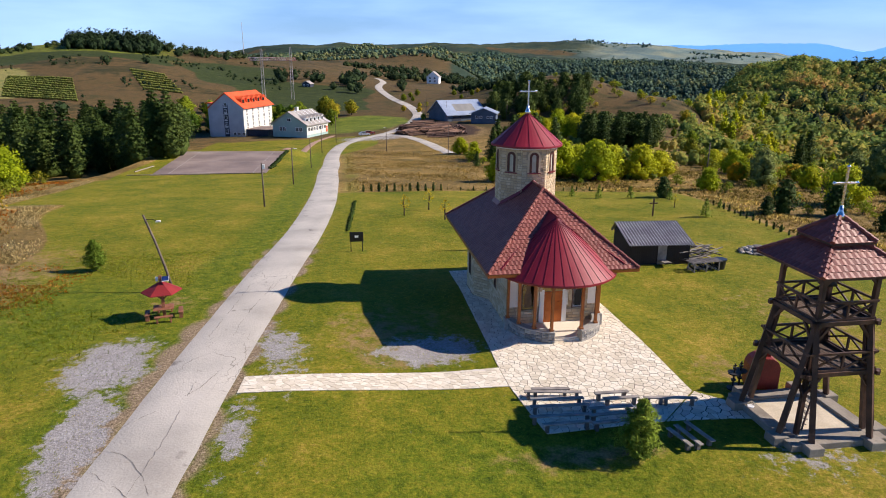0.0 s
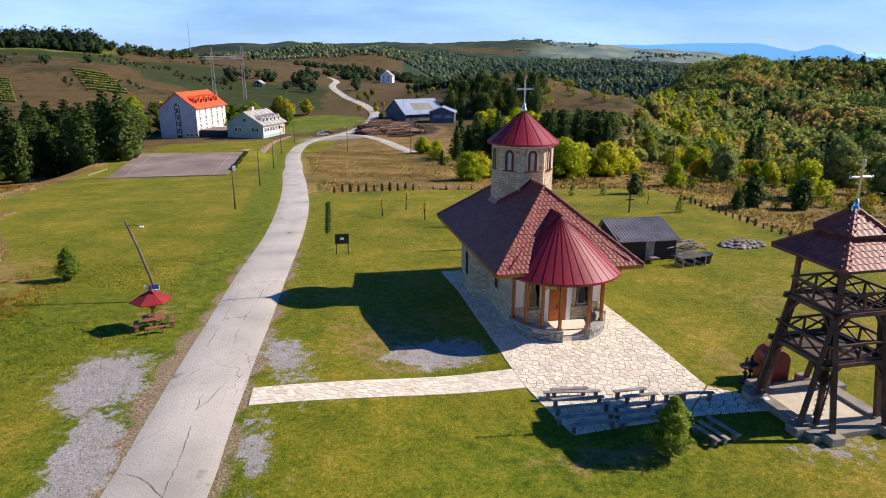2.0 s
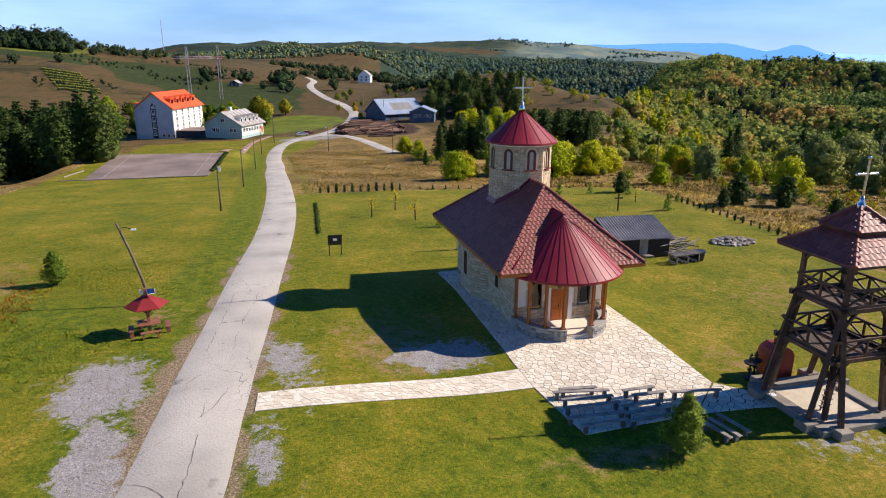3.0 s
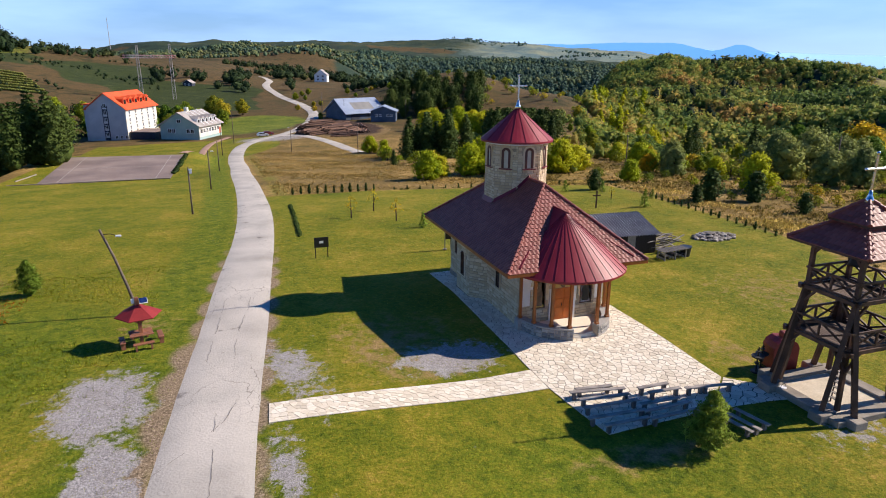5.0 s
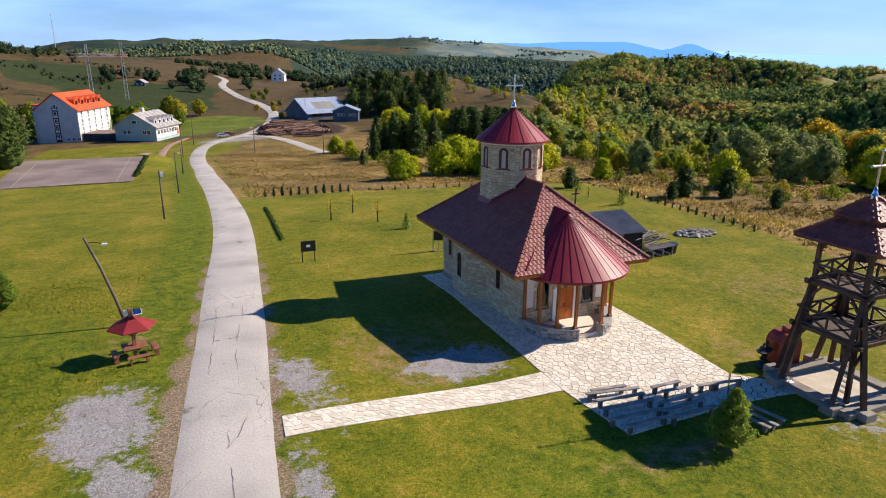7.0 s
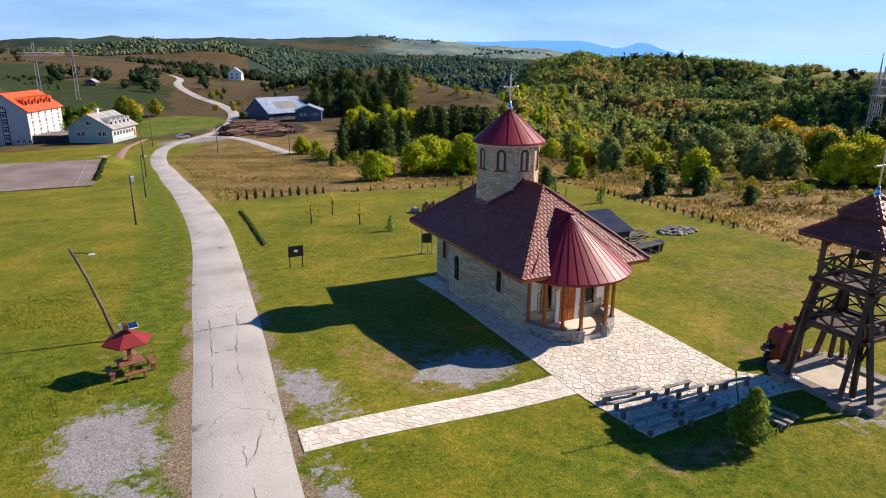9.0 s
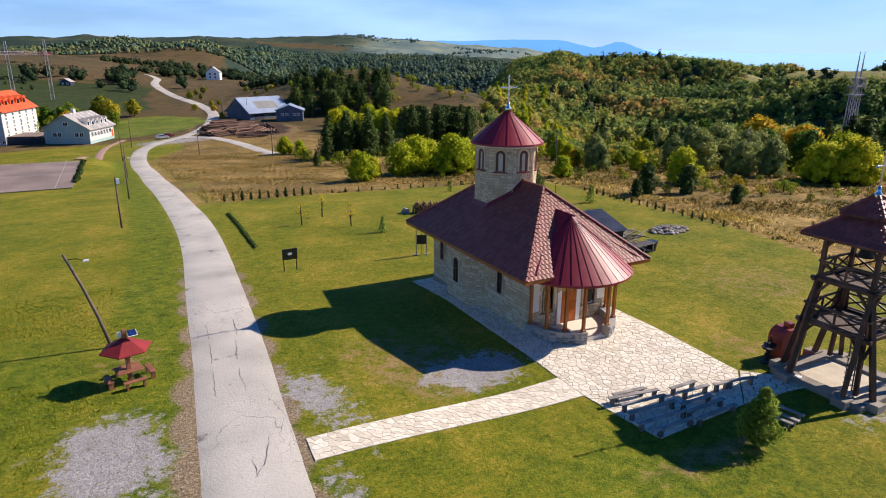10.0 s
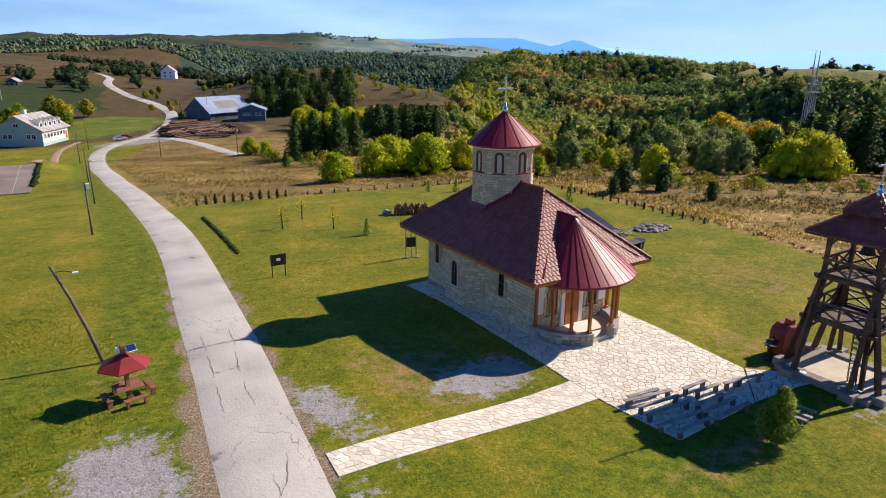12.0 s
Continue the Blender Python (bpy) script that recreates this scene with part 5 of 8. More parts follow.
lx, ly = -26.4, 12.3
lamp = thing("slanting_lamp_pole", pose(lx, ly, ground_z(lx, ly)), "slanting weathered timber pole with a small lamp", "lamp pole")
part("pole", Geo().tube([(0, 0, -0.3), (-0.55, 0.3, 2.0), (-1.15, 0.6, 4.0), (-1.85, 0.95, 5.9)], [0.11, 0.1, 0.09, 0.08], 9), POLEWOOD, lamp, smooth=True)
arm = part("lamp_arm", Geo().tube([(-1.7, 0.9, 5.55), (-1.2, 0.75, 5.6), (-0.85, 0.6, 5.5)], 0.025, 6), IRON, lamp)
part("lamp_head", Geo().box((-0.72, 0.56, 5.47), (0.32, 0.2, 0.1), None, 0.02), WHITE, lamp)

# ---- poles along the lane ----


def pole(x, y, h, label, lamp_side=0, category="pole", box=False, group="poles along the lane"):
    ob = thing("pole", pose(x, y, ground_z(x, y)), label, category, group)
    part("shaft", Geo().tube([(0, 0, -0.3), (0, 0, h)], [0.12, 0.08], 8), POLEWOOD, ob, smooth=True)
    if lamp_side:
        part("lamp_arm", Geo().tube([(0, 0, h - 0.3), (lamp_side * 0.5, -0.2, h - 0.1), (lamp_side * 1.0, -0.4, h - 0.1)], 0.03, 6), IRON, ob)
        part("lamp_head", Geo().box((lamp_side * 1.1, -0.45, h - 0.12), (0.5, 0.24, 0.12), None, 0.02), WHITE, ob)
    if box:
        part("meter_box", Geo().box((0.25, -0.1, h - 0.5), (0.35, 0.3, 0.6), None, 0.02), WHITE, ob, "white box")
    return ob


pole(-24.2, 52.8, 6.0, "slim timber pole with a white box near its top", box=True)
pole(-22.1, 79.0, 6.5, "slim timber pole in the grass", lamp_side=0.6)
pole(-20.6, 116, 6.6, "slim timber pole in the grass")
pole(-19.4, 165, 8.5, "slim timber pole in the grass")
pole(-15.2, 197, 9.5, "stout timber pole by the lane")
pole(0.5, 166, 7.4, "timber lamp pole with a white lamp", lamp_side=-0.5)
pole(48.5, 65, 7.6, "tall bare timber pole in the meadow", group="poles in the meadow")
pole(77.5, 47, 8.0, "tall bare timber pole in the meadow", group="poles in the meadow")
for x, y in ((17.5, 150), (35, 262), (27, 275), (62, 255), (31, 300), (52, 300)):
    pole(x, y, 9.0, "distant timber pole by the yard", group="poles round the timber yard")

# ---- signs ----


def board(x, y, ang, w, h, z, legs_apart, label, name="sign_board", mount=BLACKBOARD):
    ob = thing(name, pose(x, y, ground_z(x, y), 0, 0, ang), label, "sign")
    for s in (-1, 1):
        part("post", Geo().box((s * legs_apart / 2, 0.05, (z + h) / 2), (0.07, 0.07, z + h), None, 0.01), IRON, ob)
    part("panel", Geo().box((0, 0, z + h / 2), (w, 0.05, h), None, 0.015), mount, ob)
    return ob


sign = board(-12.35, 23.7, 0, 1.3, 0.95, 1.0, 1.1, "black sign board with a pale mark on two posts")
part("emblem", Geo().box((0.0, -0.03, 1.5), (0.34, 0.012, 0.22)), WHITE, sign, "pale rectangular mark")
tall = board(-0.4, 22.5, -20, 0.85, 0.9, 1.05, 0.95, "tall grey frame with a dark notice panel", "notice_frame")
part("cross_bar", Geo().box((0, 0.05, 2.95), (1.05, 0.08, 0.08)), ZINC, tall)
part("middle_post", Geo().box((0.05, 0.1, 1.3), (0.06, 0.06, 2.6)), ZINC, tall)
for s in (-1, 1):
    part("tall_post", Geo().box((s * 0.475, 0.05, 1.5), (0.08, 0.08, 3.0)), ZINC, tall)
    part("base_slab", Geo().box((s * 0.475, 0.05, 0.04), (0.4, 0.4, 0.1)), CONCRETE, tall)
wx, wy = 24.4, 36.4
wood_cross = thing("wooden_cross", pose(wx, wy, ground_z(wx, wy)), "plain dark wooden cross in the lawn", "cross")
part("upright", Geo().box((0, 0, 1.1), (0.16, 0.12, 2.3)), DARKWOOD, wood_cross)
part("arm", Geo().box((0, 0, 1.65), (1.1, 0.12, 0.15)), DARKWOOD, wood_cross)

# ---- shed ----
shed = thing("shed", pose(14.4, 17.0, ground_z(14.4, 17.0), 0, 0, -4), "blackened board shed with a grey corrugated roof", "shed")
SW, SD = 5.5, 4.2
wall_box = part("wall", Geo().prism([(-SW / 2, -SD / 2), (SW / 2, -SD / 2), (SW / 2, SD / 2), (-SW / 2, SD / 2)], 0, 2.0), SHEDWOOD, shed)
for k in range(27):
    part("board", Geo().box((-SW / 2 + 0.1 + k * 0.2, -SD / 2 - 0.015, 0.98), (0.185, 0.03, 1.95)), SHEDWOOD, wall_box)
for k in range(21):
    part("board", Geo().box((-SW / 2 - 0.015, -SD / 2 + 0.1 + k * 0.2, 1.1), (0.03, 0.185, 2.2 + 0.06 * k * 0.5)), SHEDWOOD, wall_box)
gable = Geo().add([(sx * SW / 2, y, z) for sx in (-1, 1) for y, z in ((-SD / 2, 2.0), (SD / 2, 2.0), (SD / 2 * 0.75, 3.0))], [(0, 2, 1), (3, 4, 5), (0, 3, 5, 2), (2, 5, 4, 1)])
part("gable", gable, SHEDWOOD, shed)


def corrugated(w, a, b, waves, amp=0.035):
    """A corrugated sheet of width w between the (y, z) lines a and b."""
    g = Geo()
    n = waves * 4
    for k in range(n + 1):
        x = -w / 2 + w * k / n
        o = amp * math.sin(2 * math.pi * k / 4)
        g.v += [(x, a[0], a[1] + o), (x, b[0], b[1] + o), (x, b[0], b[1] + o - 0.02), (x, a[0], a[1] + o - 0.02)]
    for k in range(n):
        i = 4 * k
        g.f += [(i, i + 4, i + 5, i + 1), (i + 3, i + 2, i + 6, i + 7), (i, i + 3, i + 7, i + 4)]
    return g


part("roof", corrugated(SW + 0.5, (-SD / 2 - 0.4, 1.95), (SD / 2 * 0.8, 3.12), 22, 0.055), ZINC, shed, "grey corrugated roof sheet")
part("roof", corrugated(SW + 0.5, (SD / 2 + 0.4, 2.1), (SD / 2 * 0.75, 3.1), 26), ZINC, shed, "grey corrugated roof sheet")
part("door", Geo().box((0.2, -SD / 2 - 0.045, 0.95), (0.8, 0.05, 1.85), None, 0.01), GREYWOOD, shed, "pale grey plank door")
part("ramp", Geo().box((0.3, -SD / 2 - 0.7, 0.12), (0.7, 1.2, 0.05), Euler((radians(-8), 0, 0)).to_matrix().to_4x4()), GREYWOOD, shed)
random.seed(11)
scrap = thing("scrap_wood_heap", pose(18.3, 15.4, ground_z(18.3, 15.4)), "heap of grey planks and frames beside the shed", "scrap heap")
for k in range(46):
    a_ = random.uniform(-0.5, 0.5)
    c = Vector((random.uniform(-1.3, 1.3), random.uniform(-1.1, 1.3), random.uniform(0.1, 1.25)))
    d = Vector((math.cos(a_), math.sin(a_), random.uniform(-0.25, 0.25))) * random.uniform(0.5, 1.2)
    part("plank", Geo().beam(c - d, c + d, random.uniform(0.06, 0.18), 0.05), GREYWOOD if k % 3 else SHEDWOOD, scrap)
barrel = thing("black_tub", pose(18.9, 12.9, ground_z(18.9, 12.9)), "black plastic tub on the grass", "tub")
part("body", Geo().tube([(0, 0, 0), (0, 0, 0.85)], [0.42, 0.52], 18), PLASTIC, barrel, smooth=False)
part("rim", Geo().tube([(0, 0, 0.83), (0, 0, 0.9)], [0.56, 0.56], 18), PLASTIC, barrel)
table_ = thing("low_rack", pose(17.2, 12.6, ground_z(17.2, 12.6), 0, 0, 5), "low grey slatted rack of poles and firewood", "rack")
for k in range(7):
    part("slat", Geo().beam((-1.5, -0.5 + k * 0.17, 0.85), (1.5, -0.5 + k * 0.17, 0.88), 0.1, 0.05), BENCHLEG, table_)
for x in (-1.2, 0, 1.2):
    for y in (-0.45, 0.45):
        part("leg", Geo().box((x, y, 0.42), (0.09, 0.09, 0.84)), GREYWOOD, table_)
for k in range(14):
    part("log", Geo().tube([(-1.3 + 0.19 * k, -0.4, 0.18 + 0.12 * (k % 3)), (-1.25 + 0.19 * k, 0.5, 0.2 + 0.12 * (k % 3))], 0.09, 7), SHEDWOOD if k % 2 else GREYWOOD, table_)


def rock(seed, s):
    """A small faceted stone."""
    rnd = random.Random(seed)
    bm = bmesh.new()
    bmesh.ops.create_icosphere(bm, subdivisions=1, radius=s)
    for v in bm.verts:
        v.co *= rnd.uniform(0.7, 1.2)
        v.co.z *= 0.7
    me = bpy.data.meshes.new("stone")
    bm.to_mesh(me)
    bm.free()
    return me


PALESTONE = mat("pale_field_stone", [lin((92, 86, 78)), lin((136, 128, 118)), lin((178, 170, 160))], 1.0, 10.0, 0.9, random_by="object")
rocks = [rock(i, 0.3) for i in range(5)]
for me in rocks:
    me.materials.append(PALESTONE)
heap = thing("stone_heap", pose(26.2, 17.6, ground_z(26.2, 17.6)), "low heap of pale field stones in the lawn", "stone heap")
random.seed(5)
for k in range(130):
    r, a_ = math.sqrt(random.random()), random.uniform(0, 6.28)
    ob = part("stone", rocks[k % 5], None, heap)
    ob.matrix_local = pose(2.3 * r * math.cos(a_), 1.5 * r * math.sin(a_), 0.08 + 0.42 * (1 - r) * random.random(), 0, 0, random.uniform(0, 360)) @ Matrix.Scale(random.uniform(0.45, 1.25), 4)

logs = thing("firewood_stack", pose(9.8, 40.5, ground_z(9.8, 40.5), 0, 0, -25), "stack of split reddish firewood on the lawn", "firewood")
REDLOG = mat("reddish_split_wood", [lin((92, 52, 38)), lin((124, 78, 56)), lin((160, 116, 86))], 2.0, 16.0, 0.85, random_by="object")
for k in range(96):
    col, lay = k // 6, k % 6
    top = 4 + (col * 7 % 3)
    if lay < top:
        x_, z_ = col * 0.26 - 2.0, 0.13 + 0.23 * lay
        part("log", Geo().tube([(x_ + random.uniform(-0.06, 0.06), -0.55 + random.uniform(-0.12, 0.12), z_), (x_ + random.uniform(-0.06, 0.06), 0.55, z_ + random.uniform(-0.03, 0.03))], random.uniform(0.1, 0.135), 7), REDLOG, logs)
sheets = thing("metal_sheets", pose(6.9, 41.7, ground_z(6.9, 41.7), 0, 0, -25), "small pile of grey metal sheets beside the firewood", "metal sheets")
for k in range(4):
    part("sheet", Geo().box((0.05 * k, 0.04 * k, 0.12 + 0.16 * k), (1.0 - 0.1 * k, 1.1, 0.05), pose(0, 0, 0, 0, 6 * k, 7 * k)), ZINC, sheets)
part("bearer", Geo().box((0, 0, 0.05), (0.9, 0.9, 0.1)), GREYWOOD, sheets)
drum_barrel = thing("barrel", pose(11.7, 38.6, ground_z(11.7, 38.6)), "teal plastic barrel standing beside the firewood", "barrel")
TEAL = mat("teal_plastic", [lin((40, 128, 124)), lin((58, 146, 140))], 1.0, 6.0, 0.45, bump=0.0, spread=0.06)
part("body", Geo().tube([(0, 0, 0), (0, 0, 0.12), (0, 0, 0.5), (0, 0, 0.86), (0, 0, 0.96)], [0.3, 0.34, 0.36, 0.34, 0.29], 16), TEAL, drum_barrel, smooth=True)
part("lid", Geo().tube([(0, 0, 0.95), (0, 0, 1.0)], [0.27, 0.26], 16), TEAL, drum_barrel)

# ---- court, houses, timber yard ----
court_poly = [(-30.4, 111.0), (-28.7, 147.0), (-55.5, 149.5), (-55.0, 111.0)]
COURT = mat("worn_brown_asphalt", [lin((112, 98, 92)), lin((132, 116, 108)), lin((150, 134, 124))], 0.12, 3.0, 0.9)
court = part("sports_court", Geo().prism(court_poly, -7.6, -7.24), COURT)
tagged(court, "worn brown asphalt sports court with faded white lines", "court", kind="structure")


def lerp2(a_, b_, t):
    return (a_[0] + (b_[0] - a_[0]) * t, a_[1] + (b_[1] - a_[1]) * t)


A_, B_, C_, D_ = court_poly
# house render in two tones: bluish shade and warm sunlight put into the colour
SHADEWALL = mat("shaded_render", [lin((176, 182, 190)), lin((200, 204, 208))], 0.3, 5.0, 0.85, bump=0.05, spread=0.06)
SUNWALL = mat("sunlit_render", [lin((214, 208, 194)), lin((230, 226, 214))], 0.3, 5.0, 0.85, bump=0.05, spread=0.06)
ORANGE = mat("orange_clay_tiles", [lin((200, 74, 28)), lin((222, 92, 40))], 0.4, 5.0, 0.7, spread=0.14)
GREENWALL = mat("pale_green_render", [lin((150, 178, 176)), lin((172, 196, 190))], 0.3, 5.0, 0.85, bump=0.05, spread=0.06)
SLATE = mat("pale_grey_sheet_roof", [lin((150, 142, 136)), lin((176, 170, 162))], 0.4, 5.0, 0.6, spread=0.1)
BLUEROOF = mat("pale_blue_sheet_roof", [lin((132, 146, 170)), lin((160, 172, 190))], 0.25, 3.0, 0.45, spread=0.1)
DULLROOF = mat("dull_grey_sheet_roof", [lin((120, 120, 118)), lin((142, 140, 134))], 0.25, 3.0, 0.6, spread=0.1)
BLUEWALL = mat("grey_blue_boarding", [lin((66, 80, 98)), lin((86, 100, 118))], 0.4, 4.0, 0.8, spread=0.1)
NAVY = mat("dark_blue_trim", [lin((40, 46, 62)), lin((54, 60, 76))], 0.6, 6.0, 0.7)


for p, q in ((lerp2(A_, D_, 0.12), lerp2(B_, C_, 0.12)), (lerp2(A_, D_, 0.86), lerp2(B_, C_, 0.86)), (lerp2(A_, B_, 0.5), lerp2(D_, C_, 0.5))):
    part("painted_line", Geo().beam((*p, -7.238), (*q, -7.238), 0.1, 0.012), SLATE, court)
part("kerb", Geo().beam((A_[0], A_[1] - 0.2, -7.15), (D_[0] - 5, D_[1] + 0.6, -7.2), 0.25, 0.14), CONCRETE, court)


part("side_kerb", Geo().beam((D_[0] - 2.6, D_[1] + 13, -7.2), (D_[0] - 4.6, D_[1] + 5, -7.2), 0.2, 0.2), CONCRETE, court)
REDPAVE = mat("reddish_paving", [lin((150, 118, 100)), lin((172, 142, 124))], 0.5, 5.0, 0.9)
tagged(strip("footpath", [(-29.5, 149.5), (-27.6, 157), (-25.5, 168), (-24.5, 185), (-22, 205), (-16.5, 222)], 2.2, REDPAVE, "reddish paved footpath beside the court", lift=0.12), category="path")


def house(name, x, y, z, phi, w, ln, h, rise, wall_mat, roof_mat, label, over=0.5):
    """A gabled house: local x runs along the gable (front corner at 0, to -w), local y along the long side."""
    ob = thing(name, pose(x, y, z, 0, 0, -phi), label, "house")
    part("wall", Geo().add([(-w, 0, -1), (0, 0, -1), (0, ln, -1), (-w, ln, -1), (-w, 0, h), (0, 0, h), (0, ln, h), (-w, ln, h), (-w / 2, 0, h + rise), (-w / 2, ln, h + rise)], [(0, 1, 5, 8, 4), (1, 2, 6, 5), (2, 3, 7, 9, 6), (3, 0, 4, 7), (3, 2, 1, 0)]), wall_mat, ob)
    slope = rise / (w / 2)
    for s in (-1, 1):
        xe, ze = s * (w / 2 + over), h - over * slope
        g = Geo().add([(-w / 2 + xe, -over, ze), (-w / 2 + xe, ln + over, ze), (-w / 2, ln + over, h + rise), (-w / 2, -over, h + rise)] + [(-w / 2 + xe, -over, ze + 0.25), (-w / 2 + xe, ln + over, ze + 0.25), (-w / 2, ln + over, h + rise + 0.25), (-w / 2, -over, h + rise + 0.25)], [(0, 1, 2, 3), (7, 6, 5, 4), (0, 4, 5, 1), (3, 2, 6, 7), (0, 3, 7, 4), (1, 5, 6, 2)])
        part("roof", g, roof_mat, ob)
    return ob


def house_window(ob, x, y, z, w, h, side, trim=WHITE):
    """side 'g': on the gable facing -y; 's': on the long side facing +x."""
    m = pose(x, y, z) if side == "g" else pose(x, y, z, 0, 0, 90)
    pane = part("window", Geo().box((0, -0.03, h / 2), (w, 0.1, h), m), DARKGLASS, ob)
    part("window_frame", ring_frame([(-w / 2 + 0.08, 0.08), (w / 2 - 0.08, 0.08), (w / 2 - 0.08, h - 0.08), (-w / 2 + 0.08, h - 0.08)], [(-w / 2 - 0.06, -0.06), (w / 2 + 0.06, -0.06), (w / 2 + 0.06, h + 0.06), (-w / 2 - 0.06, h + 0.06)], -0.14, 0.02, m), trim, pane)
    part("mullion", Geo().box((0, -0.1, h / 2), (0.1, 0.06, h), m), trim, pane)


def dormer(ob, y, x, z, w, d, h, roof_mat, wall_mat):
    box_ = part("dormer", Geo().box((x - d / 2, y, z + h / 2), (d, w, h)), wall_mat, ob)
    part("dormer_roof", Geo().add([(x + 0.3, y - w / 2 - 0.3, z + h), (x + 0.3, y + w / 2 + 0.3, z + h), (x - d - 1.2, y, z + h + 0.9), (x + 0.3, y, z + h + 0.8), (x - d, y - w / 2 - 0.3, z + h), (x - d, y + w / 2 + 0.3, z + h)], [(0, 1, 3), (0, 3, 2, 4), (1, 5, 2, 3), (4, 5, 1, 0)]), roof_mat, box_)
    part("dormer_window", Geo().box((x + 0.02, y, z + h * 0.52), (0.08, w * 0.6, h * 0.6)), DARKGLASS, box_)


RW, RL, RH, RR = 14.4, 27.0, 11.3, 5.5
red = house("apartment_house", -51.8, 234.8, -12.7, 18.8, RW, RL, RH, RR, SHADEWALL, ORANGE, "tall white rendered house with a bright orange tiled roof and dormers", 0.8)
# sunny long side, its sunlight put into the wall colour
part("lit_facade", Geo().box((0.02, RL / 2, RH / 2), (0.1, RL - 0.1, RH - 0.1)), SUNWALL, red)
band = part("painted_band", Geo().box((-RW * 0.52, -0.06, 6.0), (2.0, 0.1, 12.6)), NAVY, red, "dark painted stair band with white lozenges")
for k in range(5):
    z = 1.1 + k * 2.6
    part("lozenge", Geo().box((-RW * 0.52, -0.1, z - 0.2), (1.5, 0.06, 0.5), Matrix.Identity(4)), WHITE, band)
    house_window(red, -RW * 0.52, -0.12, z + 0.3, 1.1, 1.3, "g")
for k in range(5):
    for s in range(4):
        y, z = 3.0 + k * 5.2, 0.6 + s * 2.75
        house_window(red, 0.07, y, z + 0.3, 1.1, 1.4, "s")
        if s:
            part("ornament", Geo().box((0.1, y, z - 0.35), (0.06, 1.0, 0.5)), NAVY, red, "dark painted panel")
for k in range(3):
    house_window(red, -4.2 + k * 1.9, -0.05, 0.3, 1.1, 1.1, "g")
for k in range(5):
    dormer(red, 4.0 + k * 4.6, -1.6, RH + 1.0, 2.9, 3.2, 2.3, ORANGE, ORANGE)
part("side_roof", Geo().prism([(-RW - 2.6, 1.5), (-RW + 2.5, 1.5), (-RW + 2.5, 9), (-RW - 2.6, 9)], RH + 1.2, RH + 1.5), ORANGE, red)
part("side_wing", Geo().box((-RW - 0.6, 5.2, RH / 2), (2.6, 6.4, RH + 2.4)), SHADEWALL, red)
part("terrace", Geo().box((5.0, 7.5, 1.2), (9.0, 13.0, 2.6)), NAVY, red, "dark flat roofed terrace wing")
part("terrace_roof", Geo().box((5.0, 7.5, 2.6), (9.4, 13.4, 0.25)), COURT, red)

GW, GL, GH, GR = 15.2, 17.0, 4.2, 4.5
green = house("schoolhouse", -26.5, 220.8, -11.2, 27.5, GW, GL, GH, GR, GREENWALL, SLATE, "pale green single storey house with a grey roof and small dormers", 0.9)
# long side in the sunlit tone, warmer than the gable
part("lit_facade", Geo().box((0.02, GL / 2, GH / 2), (0.1, GL - 0.1, GH - 0.1)), SUNWALL, green)
for x in (-11.5, -9.9, -4.2, -2.6):
    house_window(green, x, -0.03, 1.4, 1.3, 1.5, "g")
house_window(green, -GW / 2, -0.03, 5.1, 1.6, 1.2, "g")
for k in range(7):
    house_window(green, 0.07, 1.6 + k * 2.1, 1.4, 1.4, 1.5, "s")
part("door", Geo().box((0.08, 15.8, 1.2), (0.1, 1.3, 2.4)), ORANGE, green)
for k in range(5):
    dormer(green, 2.6 + k * 3.0, -1.2, GH + 0.6, 1.9, 2.6, 1.7, SLATE, WHITE)
    part("roof_seam", Geo().beam((0.3, 2.6 + k * 3.0 + 1.5, GH + 0.15), (-GW / 2, 2.6 + k * 3.0 + 1.5, GH + GR + 0.32), 0.3, 0.12), WHITE, green)
part("chimney", Geo().box((-GW / 2 - 0.3, 6.5, GH + GR + 0.6), (1.2, 1.2, 1.9)), SUNWALL, green)

barn_house = house("yard_office", 54.3, 244.5, -9.9, 19.0, 10.9, 10.0, 4.6, 2.1, BLUEWALL, BLUEROOF, "grey blue boarded office with a pale blue roof", 0.7)
for x in (-8.4, -6.6, -3.4, -1.8):
    house_window(barn_house, x, -0.03, 2.4, 1.1, 1.0, "g")
barn = thing("timber_barn", pose(35.0, 258.0, -10.3, 0, 0, 22), "large grey blue timber yard barn with a patched pale roof", "barn")
BL, BD, BH, BR = 21, 17, 3.6, 5.6
part("wall", Geo().add([(0, 0, -1), (BL, 0, -1), (BL, BD, -1), (0, BD, -1), (0, 0, BH), (BL, 0, BH), (BL, BD, BH), (0, BD, BH), (0, BD / 2, BH + BR), (BL, BD / 2, BH + BR)], [(0, 1, 5, 4), (1, 2, 6, 9, 5), (2, 3, 7, 6), (3, 0, 4, 8, 7)]), BLUEWALL, barn)
for y0, y1 in ((-1.0, BD / 2), (BD + 1.0, BD / 2)):
    z0, z1 = BH - 0.5, BH + BR + 0.15
    part("roof", Geo().add([(-0.9, y0, z0), (BL + 0.9, y0, z0), (BL + 0.9, y1, z1), (-0.9, y1, z1), (-0.9, y0, z0 + 0.25), (BL + 0.9, y0, z0 + 0.25), (BL + 0.9, y1, z1 + 0.25), (-0.9, y1, z1 + 0.25)], [(3, 2, 1, 0), (4, 5, 6, 7), (0, 1, 5, 4), (1, 2, 6, 5), (3, 0, 4, 7)]), BLUEROOF, barn)
